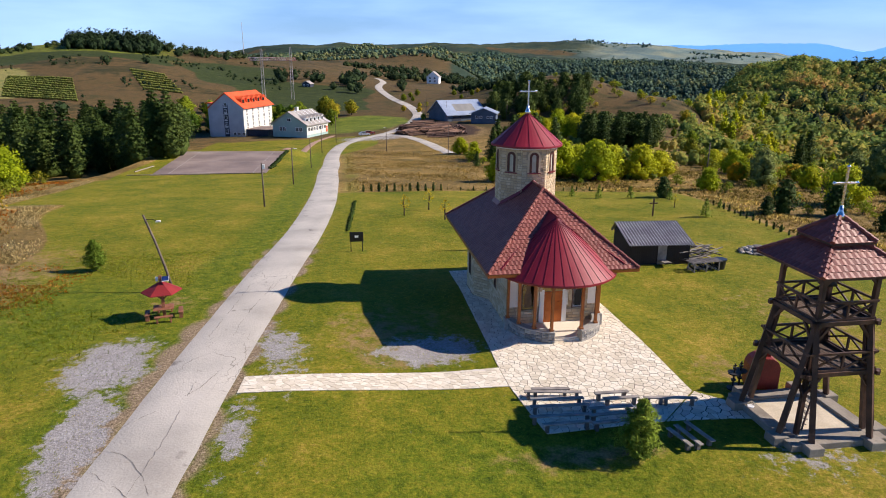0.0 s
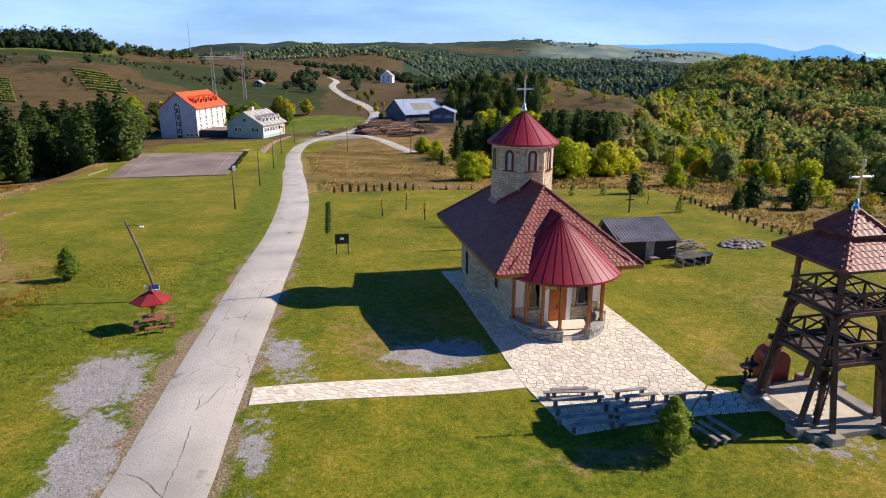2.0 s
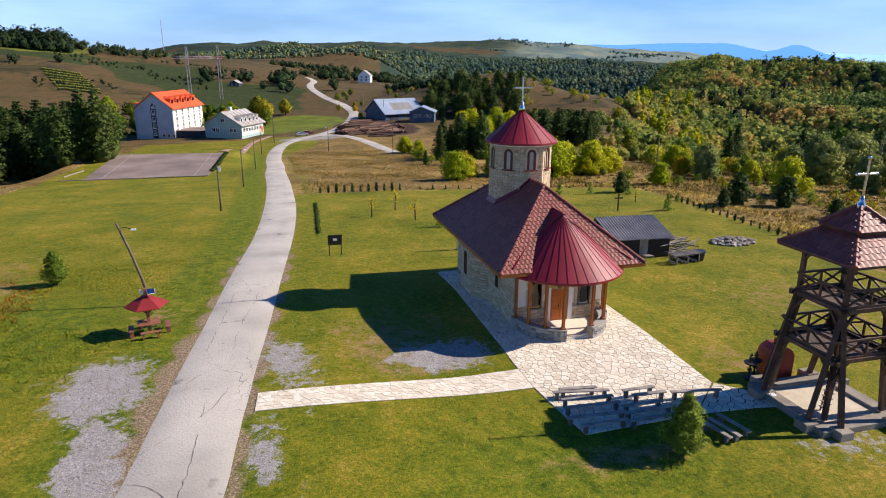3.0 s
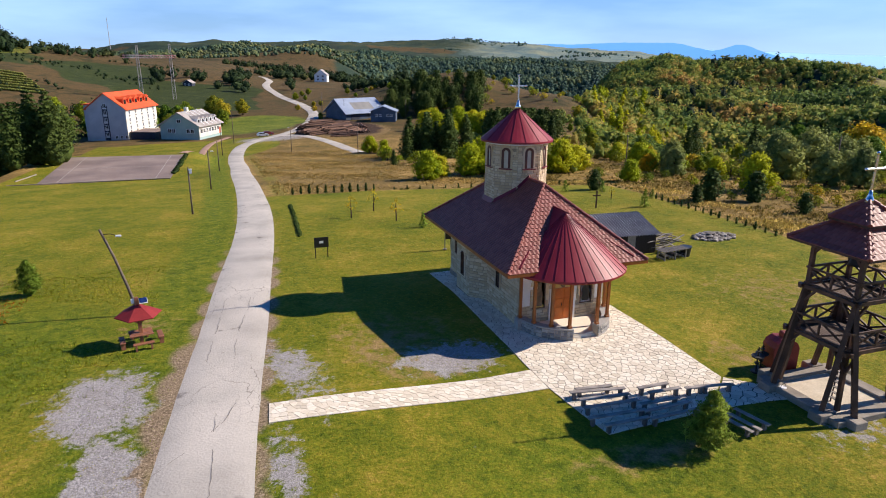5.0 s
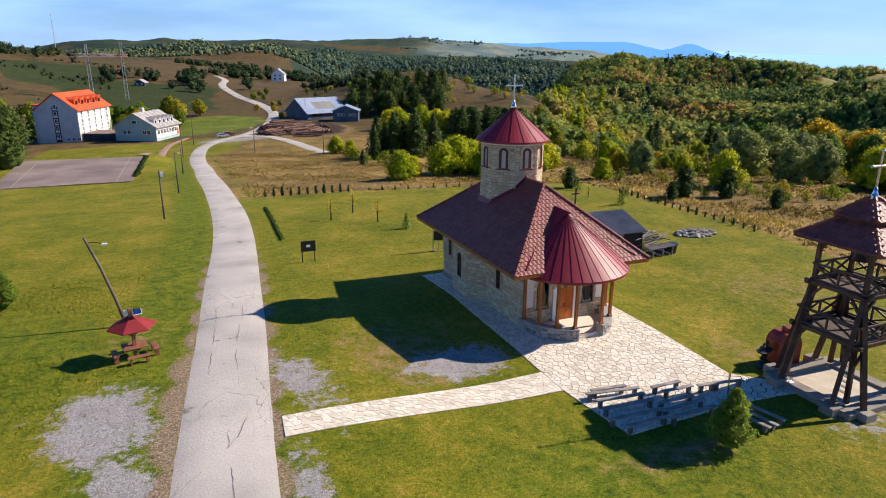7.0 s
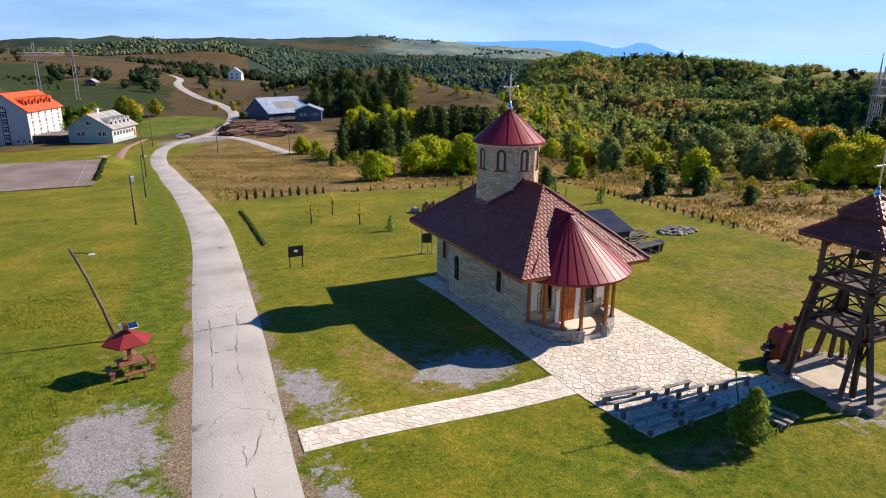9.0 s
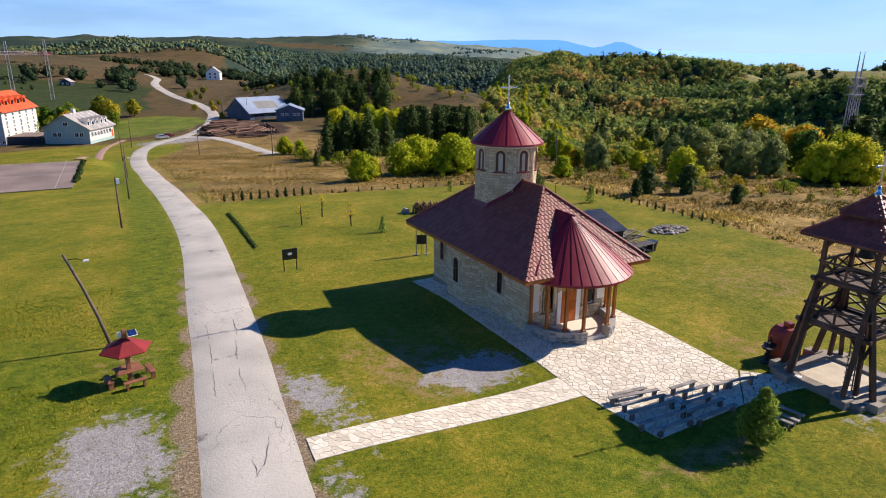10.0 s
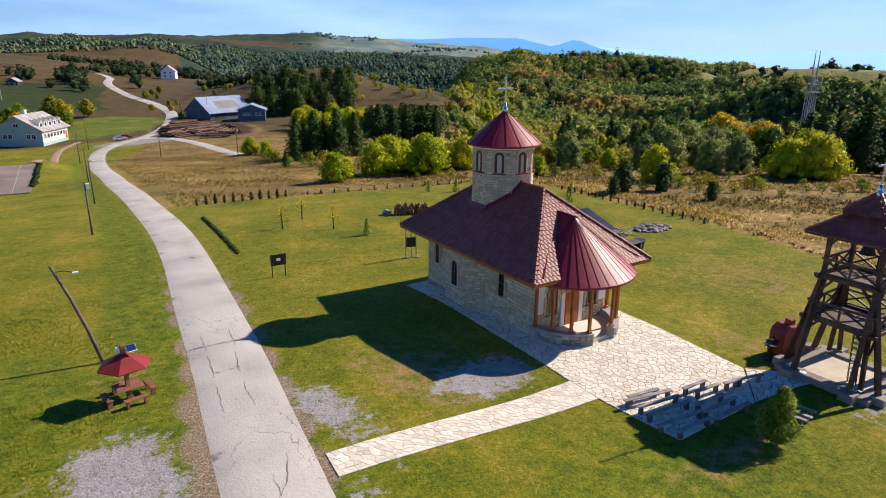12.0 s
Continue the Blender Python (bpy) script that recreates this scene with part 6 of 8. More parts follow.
part("roof_patch", Geo().box((11, 3.6, 0), (11, 5.2, 0.1), Matrix.Translation((0, 0, BH + 2.75)) @ Matrix.Translation((0, 3.6, 0)) @ Euler((math.atan2(BR + 0.65, BD / 2 + 1.0), 0, 0)).to_matrix().to_4x4() @ Matrix.Translation((0, -3.6, 0))), DULLROOF, barn, "dull grey patched sheets")
part("rear_roof", Geo().box((BL - 4, BD + 3, BH + 4.6), (9, 6, 0.3)), BLUEROOF, barn)
part("gate", Geo().box((5, -0.08, 1.3), (4.5, 0.1, 3.2)), NAVY, barn)

far_house = house("white_house", 72.7, 537, -2.2, 22, 10.7, 8.5, 5.3, 4.3, WHITE, SLATE, "small white house on the slope above the lane", 0.5)
for x in (-7.6, -3.4):
    for z in (0.8, 3.4):
        house_window(far_house, x, -0.05, z, 1.6, 1.5, "g")
small_house = house("blue_house", -33, 425, ground_z(-33, 425), 25, 6, 5, 2.2, 1.8, NAVY, SLATE, "small dark blue house among trees", 0.4)
for x in (-4.4, -1.7):
    house_window(small_house, x, -0.05, 0.6, 1.1, 1.2, "g")

# log piles of the timber yard
BARK = mat("brown_bark_logs", [lin((56, 38, 30)), lin((86, 60, 47)), lin((128, 98, 80))], 0.6, 6.0, 0.9, random_by="object")
random.seed(21)
for cx, cy, nx, layers, ln, ang in ((12.5, 210, 16, 4, 7, 40), (15, 222, 20, 6, 8, 15), (20, 214, 20, 5, 8, 32), (20, 232, 20, 6, 9, 24), (26, 222, 18, 5, 8, 50), (27, 236, 16, 4, 8, 20), (24, 202, 14, 2, 7, -15), (31, 212, 12, 2, 7, 70), (22, 246, 16, 4, 8, 10), (34, 226, 10, 3, 6, 85)):
    pile = thing("log_pile", pose(cx, cy, ground_z(cx, cy), 0, 0, ang), "stacked brown timber logs in the yard", "log pile", "log piles in the timber yard")
    for lay in range(layers):
        for k in range(nx - lay * 3):
            y = (k - (nx - lay * 3) / 2) * 0.6 + random.uniform(-0.2, 0.2)
            z, s = 0.25 + lay * 0.45 + random.uniform(-0.1, 0.1), random.uniform(-1.6, 1.6)
            part("log", Geo().tube([(-ln / 2 + s, y + random.uniform(-0.8, 0.8), z), (ln / 2 + s, y + random.uniform(-0.8, 0.8), z + random.uniform(-0.2, 0.3))], random.uniform(0.18, 0.3), 6), BARK, pile)
for k in range(6):
    x, y = 34 + 3.2 * k, 292 + 2.0 * (k % 3)
    planks = thing("plank_stack", pose(x, y, ground_z(x, y), 0, 0, 15), "pale stack of sawn planks", "plank stack", "plank stacks in the timber yard")
    part("planks", Geo().box((0, 0, 0.6), (2.4, 1.4, 1.2), None, 0.05), FLAG_REST, planks)

# parked cars


def car(x, y, ang, paint, label):
    ob = thing("car", pose(x, y, ground_z(x, y) + 0.05, 0, 0, ang), label, "car", "cars parked by the lane")
    side = [(-2.1, 0.35), (2.1, 0.35), (2.15, 0.75), (1.9, 0.92), (1.0, 1.0), (0.45, 1.42), (-1.2, 1.45), (-1.9, 1.0), (-2.15, 0.9)]
    part("body", upright(side, -0.85, 0.85, None), paint, ob)
    part("side_glass", upright([(-1.6, 1.0), (0.8, 1.0), (0.38, 1.36), (-1.12, 1.38)], -0.86, 0.86, None), DARKGLASS, ob)
    for wx_ in (-1.35, 1.35):
        for wy_ in (-0.8, 0.8):
            wheel = part("wheel", Geo().tube([(wx_, wy_ - 0.11, 0.32), (wx_, wy_ + 0.11, 0.32)], 0.32, 14), PLASTIC, ob)
            part("rim", Geo().tube([(wx_, wy_ - 0.12, 0.32), (wx_, wy_ + 0.12, 0.32)], 0.18, 10), STEEL, wheel)
    for wy_ in (-0.6, 0.6):
        part("headlight", Geo().box((2.12, wy_, 0.72), (0.08, 0.3, 0.14)), WHITE, ob)
    return ob


car(-4.6, 213.0, 8, mat("silver_paint", [lin((176, 180, 190)), lin((200, 204, 212))], 1, 5, 0.3, metal=0.4, bump=0, spread=0.04), "silver hatchback parked by the lane")
car(-2.6, 216.5, 10, mat("dark_red_paint", [lin((110, 24, 34)), lin((124, 34, 42))], 1, 5, 0.3, bump=0, spread=0.04), "dark red car parked by the lane")

# lattice masts


def lattice(ob, x, y, base_z, h, w0, w1, n):
    leg = [[(x + sx * (w0 + (w1 - w0) * k / n) / 2, y + sy * (w0 + (w1 - w0) * k / n) / 2, base_z + h * k / n) for k in range(n + 1)] for sx, sy in ((-1, -1), (1, -1), (1, 1), (-1, 1))]
    for l_ in leg:
        part("leg", Geo().tube([l_[0], l_[-1]], 0.1, 5), MAST, ob)
    for k in range(n):
        for i in range(4):
            part("bracing", Geo().tube([leg[i][k], leg[(i + 1) % 4][k + 1], leg[i][k + 1]], 0.05, 4, False), MAST, ob)


MAST = mat("galvanised_lattice", [lin((150, 148, 148)), lin((190, 180, 178))], 0.2, 3.0, 0.5, bump=0.0)
MASTRED = mat("red_white_lattice", [lin((180, 90, 80)), lin((210, 200, 196))], 0.25, 2.0, 0.6, bump=0.0)
mast = thing("antenna_gantry", pose(0, 0, 0), "two lattice masts joined by a red and white lattice beam", "mast")
lattice(mast, -57.6, 366, -5, 28, 1.7, 0.9, 16)
lattice(mast, -41.0, 367, -7, 31, 1.7, 0.9, 16)
for z, o in ((16.6, 0.0), (17.9, 0.0), (16.6, 1.0), (17.9, 1.0)):
    part("chord", Geo().tube([(-65, 366 + o, z), (-38, 367 + o, z)], 0.24, 5), MASTRED, mast)
for k in range(18):
    x0 = -65 + 1.5 * k
    part("bracing", Geo().tube([(x0, 366, 16.6), (x0 + 0.75, 366.5, 17.9), (x0 + 1.5, 366, 16.6)], 0.14, 4, False), MASTRED, mast)
pylon = thing("lattice_pylon", pose(0, 0, 0), "tall grey lattice mast above the woods", "mast")
for sx in (-1.0, 1.0):
    lattice(pylon, 143 + sx, 67, -13, 25, 1.5, 1.0, 14)
    part("spike", Geo().tube([(143 + sx, 67, 12), (143 + sx, 67, 18.8)], [0.3, 0.06], 5), MAST, pylon)
for z in (8.5, 10.5, 12.5):
    part("platform", Geo().box((143, 67, z), (4.0, 2.2, 0.22)), MAST, pylon)
for sx in (-1.9, 1.9):
    part("panel_antenna", Geo().box((143 + sx, 66, 11.2), (0.35, 0.3, 2.6)), MAST, pylon)
aerial = thing("radio_mast", pose(0, 0, 0), "thin distant radio mast on the hill", "mast")
part("shaft", Geo().tube([(-112, 700, 12), (-112, 700, 54)], [0.4, 0.2], 6), MAST, aerial)
aerial = thing("radio_mast", pose(0, 0, 0), "thin distant radio mast on the hill", "mast")
part("shaft", Geo().tube([(-330, 560, 25), (-330, 560, 60)], [0.35, 0.2], 6), MAST, aerial)

# ---- plants ----


def leaf_material(name, colours, by="object", translucent=0.22, relief=1.6):
    m = bpy.data.materials.new(name)
    m.use_nodes = True
    n, l = m.node_tree.nodes, m.node_tree.links
    bsdf = n["Principled BSDF"]
    bsdf.inputs["Roughness"].default_value, bsdf.inputs["Specular IOR Level"].default_value = 0.7, 0.08
    geo = n.new("ShaderNodeNewGeometry")
    ramp = n.new("ShaderNodeValToRGB")
    while len(ramp.color_ramp.elements) < len(colours):
        ramp.color_ramp.elements.new(0.5)
    for i, c in enumerate(colours):
        ramp.color_ramp.elements[i].position, ramp.color_ramp.elements[i].color = i / max(1, len(colours) - 1), c
    pick = n.new("ShaderNodeMath")
    pick.operation = "MULTIPLY_ADD"
    pick.inputs[1].default_value = 0.22
    l.new(geo.outputs["Random Per Island"], pick.inputs[0])
    base = n.new("ShaderNodeMath")
    base.operation = "MULTIPLY_ADD"
    base.inputs[1].default_value, base.inputs[2].default_value = 0.9, -0.06
    if by == "object":
        src = n.new("ShaderNodeObjectInfo").outputs["Random"]
    else:
        t = n.new("ShaderNodeAttribute")
        t.attribute_name = "tint"
        src = t.outputs["Fac"]
    l.new(src, base.inputs[0])
    l.new(base.outputs[0], pick.inputs[2])
    l.new(pick.outputs[0], ramp.inputs["Fac"])
    hsv = n.new("ShaderNodeHueSaturation")
    # far woods are greyed a little, haze put into the leaf colour
    hsv.inputs["Saturation"].default_value = 0.9 if by == "tint" and relief < 1 else 1.02
    val = n.new("ShaderNodeMath")
    val.operation = "MULTIPLY_ADD"
    val.inputs[1].default_value, val.inputs[2].default_value = 0.5, (1.24 if relief > 0.3 else 1.02) if by == "tint" and relief < 1 else 1.15
    l.new(geo.outputs["Random Per Island"], val.inputs[0])
    l.new(val.outputs[0], hsv.inputs["Value"])
    l.new(ramp.outputs["Color"], hsv.inputs["Color"])
    l.new(hsv.outputs["Color"], bsdf.inputs["Base Color"])
    grain = n.new("ShaderNodeTexNoise")
    grain.inputs["Scale"].default_value, grain.inputs["Detail"].default_value = relief, 5.0
    l.new(geo.outputs["Position"], grain.inputs["Vector"])
    shade = n.new("ShaderNodeMath")
    shade.operation = "MULTIPLY_ADD"
    shade.inputs[1].default_value, shade.inputs[2].default_value = 1.1, -0.5
    l.new(grain.outputs["Fac"], shade.inputs[0])
    both = n.new("ShaderNodeMath")
    both.operation = "ADD"
    l.new(val.outputs[0], both.inputs[0])
    l.new(shade.outputs[0], both.inputs[1])
    l.new(both.outputs[0], hsv.inputs["Value"])
    bump = n.new("ShaderNodeBump")
    bump.inputs["Strength"].default_value, bump.inputs["Distance"].default_value = 0.9, 0.8 / relief
    l.new(grain.outputs["Fac"], bump.inputs["Height"])
    l.new(bump.outputs["Normal"], bsdf.inputs["Normal"])
    if translucent:
        tr, mixer, out = n.new("ShaderNodeBsdfTranslucent"), n.new("ShaderNodeMixShader"), n["Material Output"]
        mixer.inputs["Fac"].default_value = translucent
        l.new(hsv.outputs["Color"], tr.inputs["Color"])
        l.new(bsdf.outputs["BSDF"], mixer.inputs[1])
        l.new(tr.outputs["BSDF"], mixer.inputs[2])
        l.new(mixer.outputs["Shader"], out.inputs["Surface"])
    return m


MIDGREEN, OLIVE, LIME = lin((70, 94, 30)), lin((96, 106, 32)), lin((122, 134, 36))
YELLOW, OCHRE = lin((196, 166, 36)), lin((178, 128, 44))
LEAF_MIXED = leaf_material("autumn_leaves", [MIDGREEN, OLIVE, lin((120, 136, 38)), LIME, lin((112, 118, 38)), lin((100, 108, 34)), lin((150, 142, 42)), lin((172, 138, 48))], translucent=0.3)
LEAF_LIME = leaf_material("yellow_green_leaves", [lin((126, 140, 30)), lin((148, 154, 34)), lin((174, 168, 42))], translucent=0.3)
LEAF_GREEN = leaf_material("green_leaves", [lin((74, 100, 34)), MIDGREEN, lin((104, 128, 42))], translucent=0.3)
LEAF_GREY = leaf_material("grey_green_leaves", [lin((96, 108, 60)), lin((112, 122, 70)), lin((128, 132, 66))], translucent=0.3)
VINE = leaf_material("vine_leaves", [lin((92, 98, 46)), lin((106, 110, 52)), lin((122, 116, 58))], translucent=0.2)
LEAF_GOLD = leaf_material("golden_leaves", [lin((168, 156, 40)), lin((188, 146, 38)), lin((152, 148, 42))], translucent=0.3)
NEEDLE = leaf_material("pine_needles", [lin((44, 58, 28)), lin((56, 72, 32)), lin((72, 84, 40))], translucent=0.22)
NEEDLE_YOUNG = leaf_material("young_pine_needles", [lin((90, 112, 40)), lin((120, 136, 54))], translucent=0.35)
WOODS = leaf_material("autumn_woods", [lin((60, 84, 38)), lin((80, 102, 40)), lin((102, 120, 42)), lin((122, 128, 44)), lin((138, 126, 46)), lin((152, 124, 48)), lin((160, 112, 46))], by="tint", translucent=0.42, relief=0.5)
DARKWOODS = leaf_material("dark_conifer_woods", [lin((30, 44, 26)), lin((38, 54, 28)), lin((52, 64, 32)), lin((84, 80, 36))], by="tint", translucent=0.2, relief=0.5)
# bluish leaf colours with the haze of distance mixed in
FARWOODS = leaf_material("hazy_distant_woods", [lin((48, 72, 66)), lin((62, 86, 68)), lin((88, 100, 60)), lin((122, 116, 62))], by="tint", translucent=0.1, relief=0.2)
TRUNK = mat("tree_bark", [lin((58, 46, 38)), lin((92, 78, 66))], 2.0, 14.0, 0.95)
rng = np.random.default_rng(7)


def cards(points, normals, size, jitter=0.6, slim=1.0):
    """Small leafy tufts at points, facing roughly along normals. Returns arrays of vertices and faces."""
    n = len(points)
    nrm = normals + rng.normal(0, jitter, (n, 3))
    nrm /= np.linalg.norm(nrm, axis=1)[:, None] + 1e-9
    ref = np.tile([0.0, 0.0, 1.0], (n, 1))
    ref[np.abs(nrm[:, 2]) > 0.9] = (1, 0, 0)
    a_ = np.cross(nrm, ref)
    a_ /= np.linalg.norm(a_, axis=1)[:, None] + 1e-9
    b_ = np.cross(nrm, a_)
    ang = rng.uniform(0, 6.28, n)[:, None]
    u, v = a_ * np.cos(ang) + b_ * np.sin(ang), b_ * np.cos(ang) - a_ * np.sin(ang)
    s = (np.asarray(size) * rng.uniform(0.6, 1.3, n))[:, None]
    u = u * slim
    leaf_ = np.stack([points - u * s - v * s * 0.5, points + u * s - v * s * 0.45 + nrm * s * 0.2, points + v * s * 1.1 + nrm * s * rng.uniform(-0.2, 0.5, n)[:, None]], 1)
    return leaf_.reshape(-1, 3), np.arange(3 * n).reshape(-1, 3)


def mesh_from(name, verts, faces, material, normals=None):
    me = bpy.data.meshes.new(name)
    me.from_pydata(verts.tolist(), [], faces if isinstance(faces, list) else faces.tolist())
    me.materials.append(material)
    if normals is not None:
        me.shade_smooth()
        me.normals_split_custom_set_from_vertices(normals.tolist())
    return me


def ball(level):
    bm = bmesh.new()
    bmesh.ops.create_icosphere(bm, subdivisions=level, radius=1.0)
    v = np.array([tuple(p.co) for p in bm.verts])
    f = np.array([[p.index for p in q.verts] for q in bm.faces])
    bm.free()
    return v, f


FINE_BALL, BALL = ball(2), ball(1)


def knobbly(centres, sizes, flat=0.9, amount=0.22, shape=None):
    """Bumpy clumps of foliage: vertices, triangles and outward directions."""
    bv, bf = shape or FINE_BALL
    n, k = len(centres), len(bv)
    ph = rng.uniform(0, 6.28, (n, 1, 3))
    d = np.tile(bv, (n, 1, 1))
    lump = 1 + amount * (np.sin(d[:, :, 0] * 4 + ph[:, :, 0]) * np.cos(d[:, :, 1] * 4 + ph[:, :, 1]) + 0.7 * np.sin(d[:, :, 2] * 5 + d[:, :, 0] * 3 + ph[:, :, 2])) + rng.normal(0, amount * 0.35, (n, k))
    v = d * (lump * np.asarray(sizes)[:, None])[:, :, None] * np.array([1, 1, flat]) + np.asarray(centres)[:, None, :]
    f = bf[None, :, :] + (np.arange(n) * k)[:, None, None]
    return v.reshape(-1, 3), f.reshape(-1, 3), d.reshape(-1, 3)


def join_foliage(solid, leafy):
    """One vertex and face list from clumps (triangles) and cards (quads)."""
    v = np.concatenate([solid[0], leafy[0]])
    faces_ = solid[1].tolist() + (leafy[1] + len(solid[0])).tolist()
    return v, faces_, np.concatenate([solid[2], leafy[2]])


def crown_points(lumps, total):
    """Points and outward directions on the shells of overlapping lumps (x, y, z, radius, flatness)."""
    lumps = np.array(lumps)
    weight = lumps[:, 3] ** 2
    pick = rng.choice(len(lumps), total, p=weight / weight.sum())
    d = rng.normal(0, 1, (total, 3))
    d[:, 2] = np.where(d[:, 2] < -0.3, -d[:, 2], d[:, 2])
    d /= np.linalg.norm(d, axis=1)[:, None]
    r = lumps[pick, 3] * rng.uniform(0.8, 1.16, total)
    p = lumps[pick, :3] + d * r[:, None] * np.stack([np.ones(total), np.ones(total), lumps[pick, 4]], 1)
    return p, d


def broadleaf(h, spread, count, leaf, trunk_share=0.25, lumps_n=24, seed=0, peak=0.55):
    """Crown mesh data and trunk geometry of a leafy tree of height h: many small leafy masses round a few limbs."""
    global rng
    rng = np.random.default_rng(seed)
    base = h * trunk_share
    lumps = []
    for k in range(lumps_n):
        t = (k + 0.5) / lumps_n
        z = base + (h - base) * (0.06 + 0.84 * t)
        width = spread * 0.5 * math.sin(math.pi * min(1.0, (0.18 + 0.82 * t) ** (math.log(0.5) / math.log(peak)))) ** 0.7
        a_ = k * 2.4 + rng.uniform(-0.5, 0.5)
        rr_ = width * rng.uniform(0.45, 1.05)
        lumps.append((rr_ * math.cos(a_), rr_ * math.sin(a_), z, spread * rng.uniform(0.11, 0.22), rng.uniform(0.7, 1.15)))
    lumps.append((0, 0, h - spread * 0.14, spread * 0.14, 1.2))
    p, d = crown_points(lumps, count)
    p += rng.normal(0, leaf * 0.8, p.shape)
    v, f = cards(p, d, leaf, 0.5)
    puff = d * 0.55 + rng.normal(0, 0.5, d.shape) + (p - np.array([0, 0, base + (h - base) * 0.35])) / (0.5 * spread) * 0.6
    puff = np.repeat(puff / np.linalg.norm(puff, axis=1)[:, None], 3, axis=0)
    lump_a = np.array(lumps)
    if h > 3:
        body = knobbly(lump_a[:, :3] * np.array([0.8, 0.8, 0.97]), lump_a[:, 3] * 0.8, 0.9, 0.3, BALL)
        v, f, puff = join_foliage(body, (v, f, puff))
    g = Geo().tube([(0, 0, -0.4), (0.05, 0.02, base), (0, 0.1, h * 0.6), (0, 0.05, h * 0.85)], [0.05 * spread + 0.03, 0.04 * spread + 0.02, 0.03 * spread, 0.01], 7)
    for lx_, ly_, lz_, lr_, _ in lumps[::4]:
        g.tube([(0, 0, base * 0.9 + 0.15 * lz_), (lx_ * 0.5, ly_ * 0.5, (base + lz_) / 2), (lx_, ly_, lz_)], [0.022 * spread, 0.014 * spread, 0.006 * spread], 5, False)
    return v, f, g, puff


def conifer(h, spread, tiers, per_tier, per_bough, leaf, bare=0.08, seed=0, top=0.9, belly=0.12, droop=0.1, slim=1.0):
    """Crown mesh data and trunk geometry of a needle tree: whorls of flat needle-covered boughs."""
    global rng
    rng = np.random.default_rng(seed)
    pts, nor = [], []
    for k in range(tiers):
        t = (k + 0.4) / tiers
        z = h * (bare + (1 - bare) * t)
        shape_ = (t / belly) ** 0.5 if t < belly else ((1 - t) / (1 - belly)) ** top
        width = spread * shape_ * rng.uniform(0.8, 1.1) + 0.03 * spread
        for j in range(per_tier):
            a_ = 2 * math.pi * (j + rng.uniform(-0.35, 0.35)) / per_tier + 1.1 * k
            w_ = width * rng.uniform(0.65, 1.12)
            u = np.array([math.cos(a_), math.sin(a_), 0.0])
            n_ = max(3, int(per_bough * (0.35 + 0.65 * w_ / spread)))
            along = rng.uniform(0.3, 1.0, n_) ** 0.7
            q = u * (w_ * along)[:, None] + rng.normal(0, 1, (n_, 3)) * np.array([0.16, 0.16, 0.07]) * max(w_, 0.35 * spread)
            q[:, 2] += z - droop * w_ * along ** 2
            pts.append(q)
            nor.append(np.tile(u * 0.55 + np.array([0, 0, 0.7]), (n_, 1)))
    pts, nor = np.concatenate(pts), np.concatenate(nor)
    v, f = cards(pts, nor, leaf, 0.4 if slim == 1 else 0.9, slim)
    puff = nor * np.array([1.5, 1.5, 0.8]) + rng.normal(0, 0.35, nor.shape)
    puff = np.repeat(puff / np.linalg.norm(puff, axis=1)[:, None], 3, axis=0)
    if h > 2 and slim == 1:
        ts = np.linspace(0.04, 0.9, 8)
        lobes = np.array([(0, 0, h * (bare + (1 - bare) * t)) for t in ts])
        body = knobbly(lobes, np.array([spread * 0.42 * ((1 - t) ** top) + 0.04 * spread for t in ts]), min(1.0, 0.09 * h / (0.42 * spread) + 0.4), 0.3, BALL)
        v, f, puff = join_foliage(body, (v, f, puff))
    g = Geo().tube([(0, 0, -0.4), (0, 0, h * 0.5), (0, 0, h * 0.98)], [0.022 * h, 0.014 * h, 0.01], 7)
    return v, f, g, puff


def make_tree(name, data, leaf_mat, label, category="tree", group=""):
    v, f, g, puff = data
    ob = thing(name, pose(0, 0, -500), label, category, group)
    part("trunk", g, TRUNK, ob, smooth=True)
    part("crown", mesh_from("crown", v, f, leaf_mat, puff), None, ob)
    return ob


templates = []


def plant(template, spots, spin=random.Random(9)):
    """Copies of a tree at (x, y, scale)."""
    for i, (x, y, s) in enumerate(spots):
        m = pose(x, y, ground_z(x, y), 0, 0, spin.uniform(0, 360)) @ Matrix.Diagonal((s * spin.uniform(0.9, 1.1), s * spin.uniform(0.9, 1.1), s, 1))
        ob = copy_thing(template, m)
        ob.matrix_world = m
    if template not in templates:
        templates.append(template)


def drop_templates():
    for t in templates:
        for o in (*t.children_recursive, t):
            bpy.data.objects.remove(o)


def spots_in(count, az0, az1, r0, r1, s0, s1, seed, ok=None):
    """Random spots in a sector seen from the lane's near end."""
    rnd, out = random.Random(seed), []
    tries = 0
    while len(out) < count and tries < count * 60:
        tries += 1
        a_, r = radians(rnd.uniform(az0, az1)), math.sqrt(rnd.uniform(r0 * r0, r1 * r1))
        x, y = -20 + r * math.sin(a_), -32 + r * math.cos(a_)
        if ok and not ok(x, y):
            continue
        out.append((x, y, rnd.uniform(s0, s1)))
    return out


